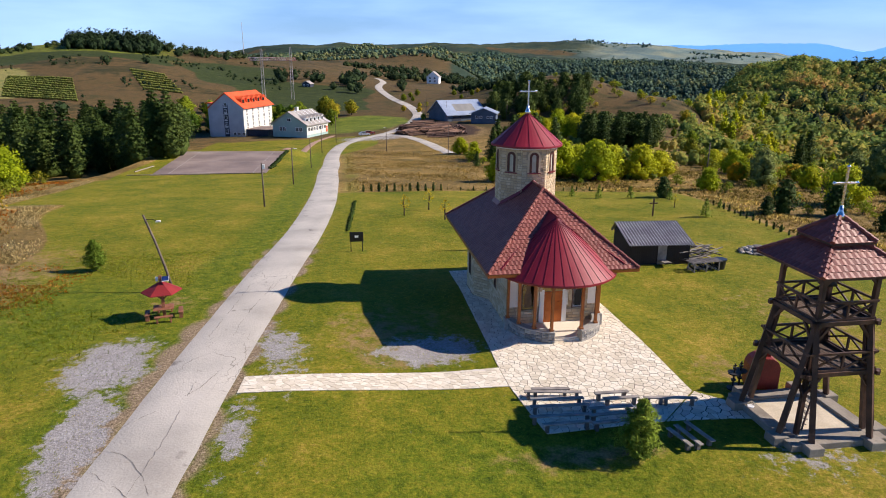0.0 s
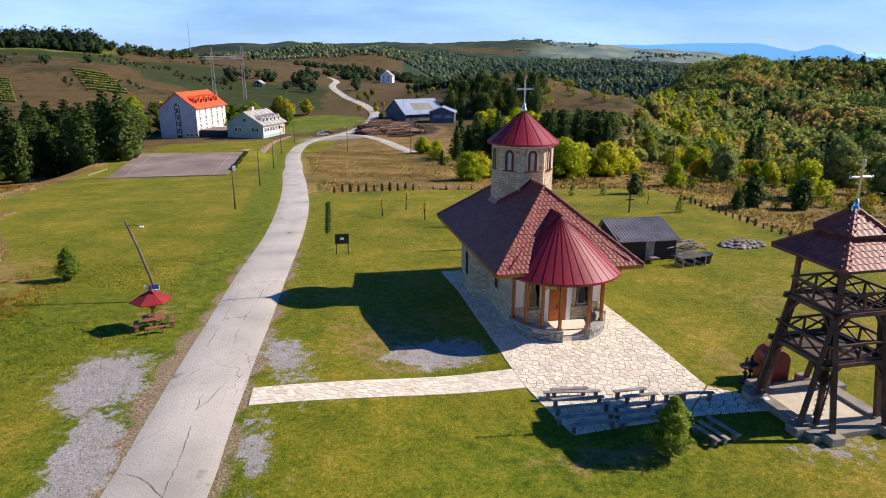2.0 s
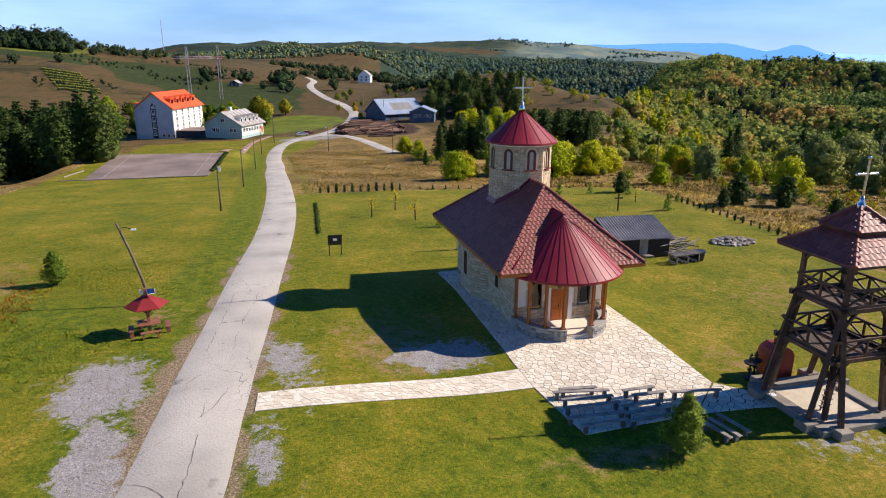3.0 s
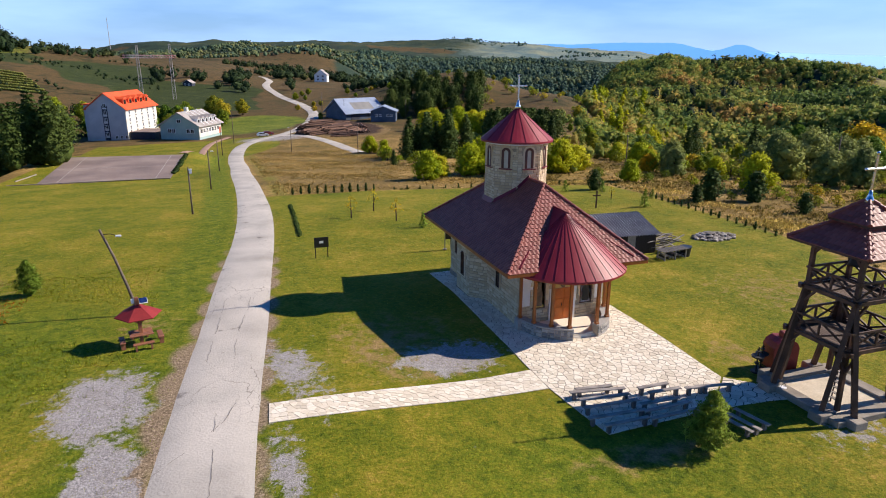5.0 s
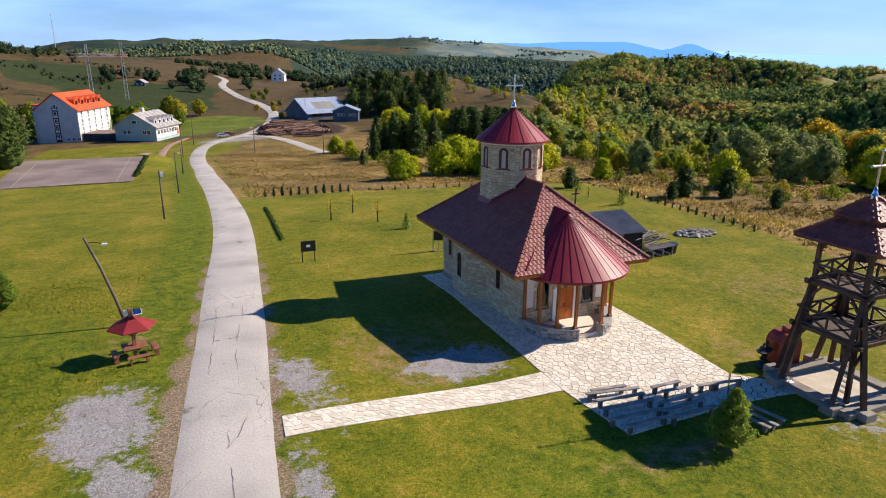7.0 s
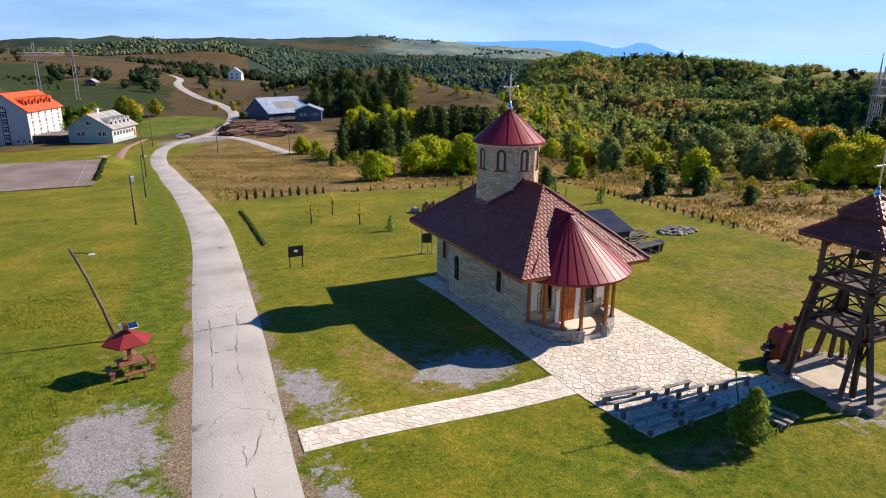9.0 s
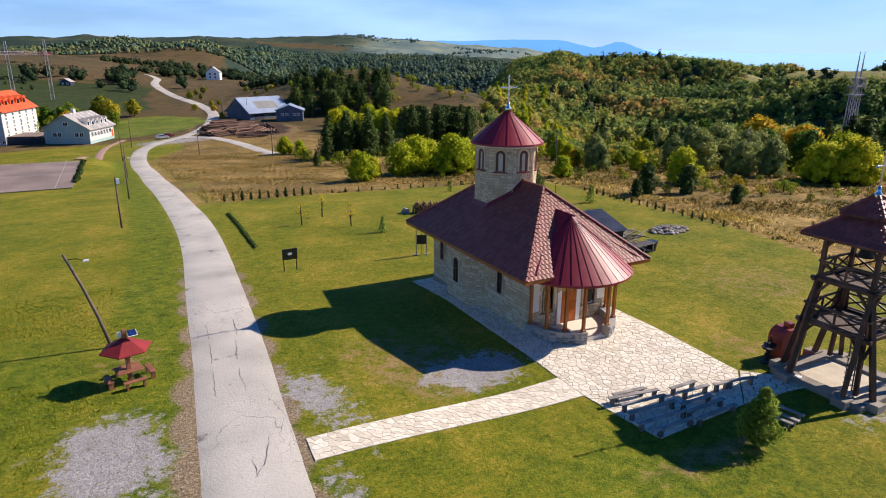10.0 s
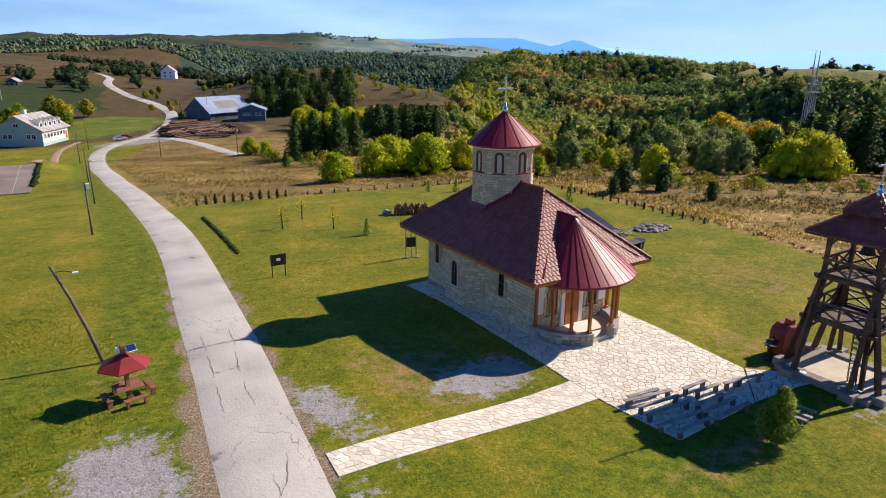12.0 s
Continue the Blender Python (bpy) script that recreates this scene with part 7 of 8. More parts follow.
round_tree = make_tree("tree", broadleaf(8, 6.6, 1900, 0.25, 0.1, 26, 1), LEAF_MIXED, "leafy tree in mixed autumn colours", group="trees below the meadow")
lime_bush = make_tree("willow_bush", broadleaf(5, 5.4, 2600, 0.15, 0.02, 34, 2, 0.45), LEAF_LIME, "broad yellow green willow bush", group="willows on the slope")
green_tree = make_tree("tree", broadleaf(9, 6.2, 2200, 0.25, 0.1, 28, 3), LEAF_GREEN, "dense green leafy tree", group="trees below the meadow")
gold_tree = make_tree("tree", broadleaf(10, 8.5, 4200, 0.22, 0.1, 36, 4), LEAF_GOLD, "broad golden yellow autumn tree", group="golden trees")
pine = make_tree("pine_tree", conifer(13.0, 3.5, 17, 8, 16, 0.32, 0.08, 5, 0.7, 0.25, 0.05), NEEDLE, "tall dark pine tree", group="pine grove")
spruce = make_tree("spruce_tree", conifer(12, 4.1, 19, 9, 15, 0.3, 0.02, 6, 0.8, 0.08, 0.3), NEEDLE, "dense dark green spruce tree", group="spruces")
shrub = make_tree("shrub", broadleaf(2.2, 3.0, 430, 0.14, 0.02, 16, 7), LEAF_MIXED, "low shrub in autumn colours", "shrub", group="shrubs in the rough meadow")
poplar = make_tree("poplar_tree", broadleaf(14, 5.4, 1700, 0.3, 0.05, 26, 14, 0.45), LEAF_LIME, "slender light green poplar", group="poplars in the valley")
black_pine = make_tree("pine_tree", conifer(11.5, 4.8, 13, 9, 19, 0.33, 0.12, 17, 0.5, 0.4, -0.1), NEEDLE, "broad dark pine with a rounded crown", group="pine grove")
pine_shrub = make_tree("young_pine", conifer(4.2, 2.0, 13, 9, 12, 0.2, 0.02, 8, 0.5, 0.25, 0.0), NEEDLE, "bushy young dark pine", group="young pines at the lawn edge")
willow = make_tree("willow_bush", broadleaf(6.5, 5.6, 2300, 0.17, 0.02, 34, 21, 0.5), LEAF_GREY, "silvery grey green willow", group="willows on the slope")
sapling = make_tree("young_spruce", conifer(1.8, 0.7, 10, 6, 6, 0.1, 0.06, 9, 0.9, 0.1, 0.1), NEEDLE_YOUNG, "small young spruce planted in the lawn", group="young spruces in the lawn")
yellow_sapling = make_tree("sapling", broadleaf(2.6, 1.3, 150, 0.07, 0.35, 12, 10), LEAF_GOLD, "slim young tree with sparse yellow leaves", group="young yellow trees in the lawn")
thuja = make_tree("thuja", conifer(1.3, 0.26, 12, 6, 5, 0.1, 0.0, 11, 0.5, 0.2, 0.0), NEEDLE, "small columnar dark thuja", "shrub", group="row of thujas")
young_tree = make_tree("young_pine", conifer(3.0, 1.15, 13, 8, 76, 0.15, 0.03, 12, 0.75, 0.2, -0.35, 0.16), NEEDLE_YOUNG, "young bushy green pine", group="young pines in the grass")

plant(young_tree, [(-0.75, -12.75, 1.0)])
plant(sapling, [(0.4, 33.5, 1.0), (30.5, 34.8, 1.3), (32.8, 48.0, 1.0), (36.0, 40.5, 0.7), (23.5, 51.5, 1.15), (28.0, 50.5, 1.0), (20.5, 54.5, 0.9)])
plant(yellow_sapling, [(-6.0, 42.0, 1.0), (-2.4, 45.6, 1.05), (-1.4, 38.2, 1.0), (30.0, 41.5, 0.7)])
plant(thuja, [(-10.2 + 1.25 * k, 66.6 - 0.12 * k, 0.85 + 0.07 * (k * 7 % 5)) for k in range(11)] + [(5.5 + 2.0 * k, 65.0 - 0.5 * k, 0.45 + 0.05 * (k * 3 % 4)) for k in range(14)] + [(36.6 - 0.15 * k * 1.6, 43.0 - 1.6 * k, 0.5 + 0.06 * (k * 5 % 4)) for k in range(18)])
plant(young_tree, [(-34.6, 20.0, 0.92)])
plant(pine_shrub, [(33.0, 50.5, 0.75), (42.3, 36.6, 1.05), (47.6, 34.0, 1.0), (39.0, 35.2, 0.6), (46.5, 25.0, 0.62)])
plant(lime_bush, [(28.6, 83.0, 1.3), (32.7, 75.8, 1.35), (24.5, 80.5, 1.1), (37.5, 79.0, 1.15), (42.6, 78.0, 1.2), (14.8, 76.5, 0.95), (18.5, 80.0, 0.7), (21.5, 152.0, 0.9), (25.0, 149.0, 0.7), (48.5, 82.0, 0.95), (34.0, 88.0, 1.1), (45.0, 58.5, 0.7), (55.0, 41.5, 1.05), (76.5, 32.0, 1.2), (79.5, 29.0, 1.35), (82.5, 33.0, 1.45), (79.5, 35.0, 1.1), (84.0, 29.5, 1.1), (66.0, 62.0, 0.7)])
plant(willow, [(70.0, 57.0, 1.0), (75.0, 55.0, 1.15), (80.0, 62.0, 1.3), (86.0, 60.0, 1.4), (92.0, 58.0, 1.25), (72.0, 44.0, 0.9), (76.0, 41.0, 1.0), (60.0, 66.0, 0.8), (64.0, 72.0, 1.0), (95.0, 66.0, 1.4), (102.0, 62.0, 1.3)])
plant(spruce, [(34.5, 130.0, 0.8), (29.5, 130.5, 0.75), (38.0, 129.5, 0.9), (45.0, 134.0, 0.8), (28.0, 133.0, 0.9), (31.0, 128.0, 1.0), (36.5, 127.0, 1.05), (39.5, 133.0, 0.95), (33.5, 134.0, 1.0), (42.5, 129.0, 0.95), (25.5, 127.0, 0.75), (18, 112, 0.3), (150, 130, 1.0), (155, 127, 1.15), (147, 136, 0.9), (118, 132, 0.9), (123, 135, 1.05)])
plant(gold_tree, [(119.0, 75.0, 1.3), (125.0, 67.0, 1.15), (112.0, 82.0, 0.9), (-33.0, 262.0, 0.9), (-28, 268, 0.7), (60, 74, 0.35)])
plant(black_pine, spots_in(50, 14.5, 22.5, 300, 350, 0.72, 1.0, 2) + spots_in(20, -26, -11.5, 175, 262, 0.9, 1.25, 31) + spots_in(8, 58, 69, 185, 222, 0.9, 1.2, 32) + spots_in(14, 23, 29.5, 205, 235, 0.75, 0.95, 33))
plant(pine, spots_in(74, -26, -11.5, 172, 262, 0.95, 1.4, 1) + spots_in(14, 23, 29.5, 200, 230, 0.7, 0.9, 3) + spots_in(22, 57, 69, 178, 222, 1.05, 1.35, 4) + spots_in(12, -40, -26, 175, 230, 0.9, 1.2, 5) + spots_in(9, 44, 50, 290, 330, 0.9, 1.15, 21))
plant(lime_bush, spots_in(24, 17.5, 26, 238, 275, 0.9, 1.5, 6) + spots_in(5, 34, 41, 150, 185, 0.7, 1.1, 7) + [(-75, 92, 1.4), (-79, 98, 1.5), (-84, 90, 1.2)])
plant(poplar, spots_in(30, 32, 36.5, 300, 400, 0.5, 0.78, 22) + spots_in(22, 36, 40, 265, 340, 0.45, 0.7, 23) + spots_in(12, 40, 44, 235, 300, 0.4, 0.62, 24))
plant(green_tree, spots_in(14, 47, 56, 150, 185, 0.75, 1.2, 8) + spots_in(12, -13, 0, 292, 325, 0.8, 1.2, 9) + spots_in(10, -40, -27, 120, 170, 0.6, 0.9, 10) + spots_in(7, 34, 46, 215, 280, 0.4, 0.65, 25) + [(96.0, 20.0, 0.85), (101.0, 24.0, 0.9)])
plant(round_tree, spots_in(30, 30, 52, 195, 290, 0.35, 0.7, 11) + spots_in(26, 6, 24, 300, 420, 0.3, 0.5, 12) + spots_in(16, -14, 3, 295, 340, 0.8, 1.2, 13) + spots_in(10, 30, 42, 130, 180, 0.3, 0.5, 26))
plant(shrub, spots_in(40, 24, 62, 90, 122, 0.3, 0.8, 14, lambda x, y: lawn_edge(x, y) < -8) + spots_in(70, 33, 56, 130, 205, 0.6, 1.4, 27) + spots_in(26, 8, 26, 120, 185, 0.6, 1.4, 15, lambda x, y: x > 18) + spots_in(24, -36, -20, 95, 150, 0.6, 1.3, 16, lambda x, y: lawn_edge(x, y) < -2) + spots_in(40, 18, 31, 300, 390, 0.6, 1.6, 28))
drop_templates()


def woods(name, label, count, az0, az1, r0, r1, size, leaf, cards_n, material, seed, ok=None, tint=(0, 1), tall=1.0):
    """A far wood: many small ragged crowns in one mesh."""
    global rng
    rng = np.random.default_rng(seed)
    r = np.sqrt(rng.uniform(r0 ** 2, r1 ** 2, count * 3))
    a_ = np.radians(rng.uniform(az0, az1, count * 3))
    x, y = -20 + r * np.sin(a_), -32 + r * np.cos(a_)
    keep = np.ones(len(x), bool) if ok is None else ok(x, y, r, np.degrees(a_))
    x, y = x[keep][:count], y[keep][:count]
    n = len(x)
    z = height(x, y)
    s = size * rng.uniform(0.6, 1.4, n) * (1 + 0.25 * wobble(x, y, 40, 3.0))
    up_ = tall * rng.uniform(0.85, 1.3, n)
    centre = np.stack([x, y, z + s * up_ * 0.75], -1)
    shape = FINE_BALL if r0 < 200 else BALL
    body = knobbly(centre, s * 0.78, tall, 0.28, shape)
    k_ = len(shape[0])
    d = rng.normal(0, 1, (n, cards_n, 3))
    d[:, :, 2] = np.abs(d[:, :, 2]) - 0.2
    d /= np.linalg.norm(d, axis=2)[:, :, None]
    taper = np.stack([1 - (tall - 1) * 0.45 * d[:, :, 2], 1 - (tall - 1) * 0.45 * d[:, :, 2], np.repeat(up_[:, None], cards_n, 1)], -1) if tall > 1 else np.stack([np.ones(d.shape[:2])] * 2 + [np.repeat(up_[:, None], cards_n, 1)], -1)
    p = d * taper * (s[:, None] * rng.uniform(0.7, 1.2, (n, cards_n)))[:, :, None] + centre[:, None, :]
    v, f = cards(p.reshape(-1, 3), d.reshape(-1, 3), np.repeat(s * leaf, cards_n), 0.4)
    puff = np.repeat((d * 0.8 + rng.normal(0, 0.4, d.shape)).reshape(-1, 3), 3, axis=0)
    puff /= np.linalg.norm(puff, axis=1)[:, None]
    v, f, puff = join_foliage(body, (v, f, puff))
    puff_up = np.array([0, 0, 0.35])
    puff = puff + puff_up
    puff /= np.linalg.norm(puff, axis=1)[:, None]
    tone = np.clip(tint[0] + (tint[1] - tint[0]) * (0.45 + 0.3 * wobble(x, y, 48, seed) + 0.15 * wobble(x, y, 17, seed) + rng.normal(0, 0.17, n)), 0, 1)
    me = mesh_from(name, v, f, material, puff)
    layer = me.attributes.new("tint", "FLOAT", "POINT")
    layer.data.foreach_set("value", np.concatenate([np.repeat(tone, k_), np.repeat(tone, cards_n * 3)]).astype(np.float32))
    return tagged(new(name, me), label, "woods", kind="stuff")


def clearing(x, y, r, az):
    return ((wobble(x, y, 70, 0.7) < 0.6) | (r > 560)) & ~((az > 41) & (r > 690) & (r < 800) & (wobble(x, y, 40, 2.0) > 0.1)) & ~((az > 54 + 3 * wobble(x, y, 60, 1.0)) & (r > 430 + 40 * wobble(x, y, 50, 2.0)) & (wobble(x, y, 25, 3.0) < 0.75))


woods("hillside_woods", "mixed autumn woods on the hillside across the valley", 8200, 31.5, 67, 325, 800, 2.9, 0.27, 26, WOODS, 31, clearing, (-0.12, 0.95))
woods("hillside_conifers", "dark conifers among the hillside woods", 520, 36, 62, 330, 790, 2.2, 0.27, 34, DARKWOODS, 42, lambda x, y, r, az: (wobble(x, y, 34, 2.6) > 0.35) & clearing(x, y, r, az), (-0.1, 0.02), 1.9)
woods("hillside_woods", "mixed autumn woods on the valley slope", 900, 31, 52, 225, 330, 2.3, 0.26, 40, WOODS, 32, lambda x, y, r, az: wobble(x, y, 22, 1.2) > -0.15, (0.05, 0.85))
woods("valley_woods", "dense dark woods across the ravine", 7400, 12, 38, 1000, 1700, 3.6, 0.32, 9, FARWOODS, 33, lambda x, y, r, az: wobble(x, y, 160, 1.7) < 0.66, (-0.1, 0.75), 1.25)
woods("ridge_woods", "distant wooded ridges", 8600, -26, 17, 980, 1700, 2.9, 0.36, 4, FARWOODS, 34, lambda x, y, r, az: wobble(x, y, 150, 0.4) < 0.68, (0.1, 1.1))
woods("hedgerow_trees", "hedgerow trees among the fields", 300, -36, 12, 310, 1000, 2.8, 0.24, 38, DARKWOODS, 35, lambda x, y, r, az: ((wobble(x, y, 60, 2.2) > 0.62) | ((r > 590) & (r < 690) & (az < -6) & (az > -12.5)) | ((r > 500) & (r < 515) & (az < -14)) | ((r > 315) & (r < 345) & (az < -6))) & (road_distance(x, y) > 12) & ~((az < -12) & (r > 380) & (r < 460)), (0.0, 0.9))
woods("hilltop_wood", "dark wood on the hilltop", 400, -19.8, -13.5, 590, 640, 3.0, 0.24, 40, DARKWOODS, 36, None, (-0.1, 0.4), 1.5)
woods("hilltop_trees", "scattered trees along the hill's crest", 110, -27, -5, 600, 660, 2.4, 0.24, 36, DARKWOODS, 40, lambda x, y, r, az: wobble(x, y, 30, 1.0) > 0.1, (0, 0.9))
woods("field_trees", "single trees along the crest of the far field", 46, 53, 67, 560, 690, 2.8, 0.24, 40, DARKWOODS, 44, lambda x, y, r, az: wobble(x, y, 18, 1.0) > 0.2, (0.2, 1.0))
woods("valley_trees", "trees beside the far lane", 380, 1, 16, 400, 820, 2.8, 0.22, 38, DARKWOODS, 37, lambda x, y, r, az: (road_distance(x, y) > 14) & (wobble(x, y, 50, 5.2) > 0.0) & ~((az > 6.5) & (az < 10.5) & (r < 590) & (r > 400)), (0, 0.8))
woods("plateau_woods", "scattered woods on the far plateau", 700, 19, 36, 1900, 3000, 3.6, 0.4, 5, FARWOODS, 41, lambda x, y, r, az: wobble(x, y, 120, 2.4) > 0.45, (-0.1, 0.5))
woods("scrub_belt", "low scrub on the rough slopes", 800, 22, 62, 125, 300, 1.2, 0.3, 22, WOODS, 38, lambda x, y, r, az: wobble(x, y, 12, 5.2) > 0.1, (0.15, 0.9))
woods("scrub_belt", "low scrub on the rough hillside fields", 520, -36, -4, 290, 640, 0.9, 0.3, 18, DARKWOODS, 39, lambda x, y, r, az: (wobble(x, y, 27, 3.2) > 0.25) & ~((az < -17) & (r > 385) & (r < 460)), (-0.1, 0.5))


def vineyard(corner, along, across, rows, label):
    """Parallel rows of low vines on the slope."""
    global rng
    rng = np.random.default_rng(77)
    a_, u, v = np.array(corner), np.array(along), np.array(across)
    spots = np.array([a_ + u * (k + rng.uniform(-0.3, 0.3)) / 60 + v * (j + 0.5) / rows for j in range(rows) for k in range(60)])
    z = height(spots[:, 0], spots[:, 1])
    v_, f_, n_ = knobbly(np.column_stack([spots, z + 0.7]), rng.uniform(0.5, 0.8, len(spots)), 1.0, 0.25, BALL)
    me = mesh_from("vineyard", v_, f_, VINE, n_)
    tagged(new("vineyard", me), label, "vineyard", kind="stuff")


vineyard((-208, 395), (40, -12), (26, -68), 11, "rows of green vines on the hillside")
vineyard((385, 226), (46, 28), (38, -70), 24, "rows of vines on the far hilltop field")
vineyard((-148, 424), (22, -4), (26, -66), 8, "narrow vineyard on the hillside")

def hedge(x0, y0, x1, y1, w, h, label, seed):
    """A low clipped-looking row of dense plants."""
    global rng
    rng = np.random.default_rng(seed)
    n = int(math.hypot(x1 - x0, y1 - y0) / (w * 0.35))
    t = (np.arange(n) + rng.uniform(-0.4, 0.4, n)) / n
    x, y = x0 + (x1 - x0) * t + rng.normal(0, w * 0.18, n), y0 + (y1 - y0) * t + rng.normal(0, w * 0.18, n)
    s = w * 0.5 * rng.uniform(0.6, 1.25, n)
    mid = np.stack([x, y, height(x, y) + h * 0.4], -1)
    body = knobbly(mid, s, h / w, 0.25, BALL)
    d = rng.normal(0, 1, (n, 30, 3))
    d[:, :, 2] = np.abs(d[:, :, 2])
    d /= np.linalg.norm(d, axis=2)[:, :, None]
    p = mid[:, None, :] + d * s[:, None, None] * np.array([1.05, 1.05, 1.05 * h / w])
    v, f = cards(p.reshape(-1, 3), d.reshape(-1, 3), w * 0.12, 0.5)
    v, f, puff = join_foliage(body, (v, f, np.repeat(d.reshape(-1, 3), 3, axis=0)))
    return tagged(new("hedge", mesh_from("hedge", v, f, NEEDLE, puff)), label, "hedge")


# added plants that stand in for the shade of a grassy ditch
hedge(-11.8, 55.0, -13.1, 33.5, 0.36, 0.2, "low dark row standing in for ditch shade beside the lane", 61)
hedge(-28.4, 146.0, -29.9, 117.0, 0.9, 0.5, "low dark hedge along the sports court", 62)

# far blue mountains, distance haze put into their colour and glow
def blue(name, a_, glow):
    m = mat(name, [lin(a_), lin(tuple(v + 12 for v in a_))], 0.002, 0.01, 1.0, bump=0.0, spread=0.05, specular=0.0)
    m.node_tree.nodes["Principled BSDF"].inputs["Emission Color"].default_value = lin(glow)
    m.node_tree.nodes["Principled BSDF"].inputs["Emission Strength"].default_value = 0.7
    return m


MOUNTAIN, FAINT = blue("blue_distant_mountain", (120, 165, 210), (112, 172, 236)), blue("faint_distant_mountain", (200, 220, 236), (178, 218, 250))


def mountain(r, profile, material, label):
    g = Geo()
    n = len(profile) * 9
    bearings, tops = [p[0] for p in profile], [p[1] for p in profile]
    for k in range(n + 1):
        b = bearings[0] + (bearings[-1] - bearings[0]) * k / n
        z = sum(np.interp(b + d, bearings, tops) for d in (-0.5, -0.25, 0, 0.25, 0.5)) / 5 + 0.8 * math.sin(k * 1.7) + 0.6 * math.sin(k * 0.9 + 1)
        x, y = -20 + r * math.sin(radians(b)), -32 + r * math.cos(radians(b))
        g.v += [(x, y, -140), (x * 1.02, y * 1.02, z)]
    g.f = [(2 * k, 2 * k + 2, 2 * k + 3, 2 * k + 1) for k in range(n)]
    ob = part("backdrop", g, material, smooth=True)
    return tagged(ob, label, "mountains", kind="structure")


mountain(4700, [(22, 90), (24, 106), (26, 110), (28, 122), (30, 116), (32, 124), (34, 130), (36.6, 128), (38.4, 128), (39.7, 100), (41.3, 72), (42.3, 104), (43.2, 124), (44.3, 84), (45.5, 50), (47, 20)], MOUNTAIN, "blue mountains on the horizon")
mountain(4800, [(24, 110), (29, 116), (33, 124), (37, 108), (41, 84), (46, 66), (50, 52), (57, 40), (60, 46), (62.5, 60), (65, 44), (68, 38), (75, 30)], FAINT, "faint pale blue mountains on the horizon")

# grass, weeds and dry stalks


def tufts(name, label, n, box, size, colours, seed, ok, lean=0.5, blades=3):
    """Little upright blades scattered over a stretch of ground, in one mesh."""
    global rng
    rng = np.random.default_rng(seed)
    x, y = rng.uniform(box[0], box[1], n), rng.uniform(box[2], box[3], n)
    keep = ok(x, y)
    x, y = x[keep], y[keep]
    n = len(x)
    x, y = np.repeat(x, blades) + rng.normal(0, size * 0.5, n * blades), np.repeat(y, blades) + rng.normal(0, size * 0.5, n * blades)
    z = height(x, y)
    m = n * blades
    h, w = size * rng.uniform(0.5, 1.3, m), size * rng.uniform(0.12, 0.3, m)
    a_ = rng.uniform(0, 6.28, m)
    ax, ay = np.cos(a_) * w, np.sin(a_) * w
    tx, ty = rng.normal(0, lean, m) * h, rng.normal(0, lean, m) * h
    v = np.stack([np.stack([x - ax, y - ay, z - 0.01], -1), np.stack([x + ax, y + ay, z - 0.01], -1), np.stack([x + tx, y + ty, z + h], -1)], 1).reshape(-1, 3)
    up = np.stack([tx / (h + 1e-6) * 0.4, ty / (h + 1e-6) * 0.4, np.ones(m)], -1) + rng.normal(0, 0.2, (m, 3))
    up = np.repeat(up / np.linalg.norm(up, axis=1)[:, None], 3, axis=0)
    me = mesh_from(name, v, np.arange(3 * m).reshape(-1, 3), leaf_material(name + "_blades", colours, by="tint", translucent=0.25), up)
    layer = me.attributes.new("tint", "FLOAT", "POINT")
    layer.data.foreach_set("value", np.repeat(np.clip(0.5 + 0.35 * wobble(x, y, 3.1, seed) + rng.normal(0, 0.2, m), 0, 1), 3).astype(np.float32))
    return tagged(new(name, me), label, "grass", kind="stuff")


def open_lawn(x, y):
    paved = (x > -5.2) & (x < 5.6) & (y > -10.3) & (y < 15.9)
    path_ = (x > -19.4) & (x < -4.8) & (y > -5.4) & (y < -2.7)
    pit = (np.abs(x - TX) < 3) & (np.abs(y - TY) < 3)
    return (lawn_edge(x, y) > 0.3) & (road_distance(x, y) > 2.5) & ~paved & ~path_ & ~pit & ~((x > 1.8) & (x < 7.8) & (y > -10.6) & (y < -7))


tufts("lawn_grass", "short uneven lawn grass with dry blades", 70000, (-48, 38, -24, 45), 0.055, [lin((86, 104, 30)), lin((112, 124, 38)), lin((136, 138, 50)), lin((170, 152, 80))], 51, open_lawn)
tufts("weeds", "rank green weeds beside the lane", 16000, (-48, -25.5, -14, 26), 0.085, [lin((84, 110, 26)), lin((112, 134, 32)), lin((140, 150, 42)), lin((186, 170, 60))], 52, lambda x, y: (wobble(x, y, 3.5, 1.0) + rng.normal(0, 0.2, len(x)) > 0.0) & (road_distance(x, y) > 4.2) & ~((np.abs(x + 26.4) < 2.6) & (y < 4)), 0.7, 4)
tufts("bracken", "orange and rusty bracken at the lawn's edge", 9000, (-50, -34.5, 6, 34), 0.13, [lin((120, 110, 44)), lin((168, 112, 44)), lin((186, 104, 40)), lin((206, 168, 88))], 57, lambda x, y: (np.hypot((x + 39.5) / 5.0, (y - 15) / 7.0) + rng.normal(0, 0.3, len(x)) < 0.85) & (wobble(x, y, 2.4, 1.5) > -0.2), 0.6, 4)
tufts("straw_grass", "pale straw grass along the bank", 60000, (-66, -40, 24, 96), 0.2, [lin((176, 156, 100)), lin((206, 184, 128)), lin((224, 206, 156))], 60, lambda x, y: (lawn_edge(x, y) < -0.2) & (lawn_edge(x, y) > -4.0) & (wobble(x, y, 5, 2.0) + rng.normal(0, 0.3, len(x)) > -0.25), 0.5, 3)
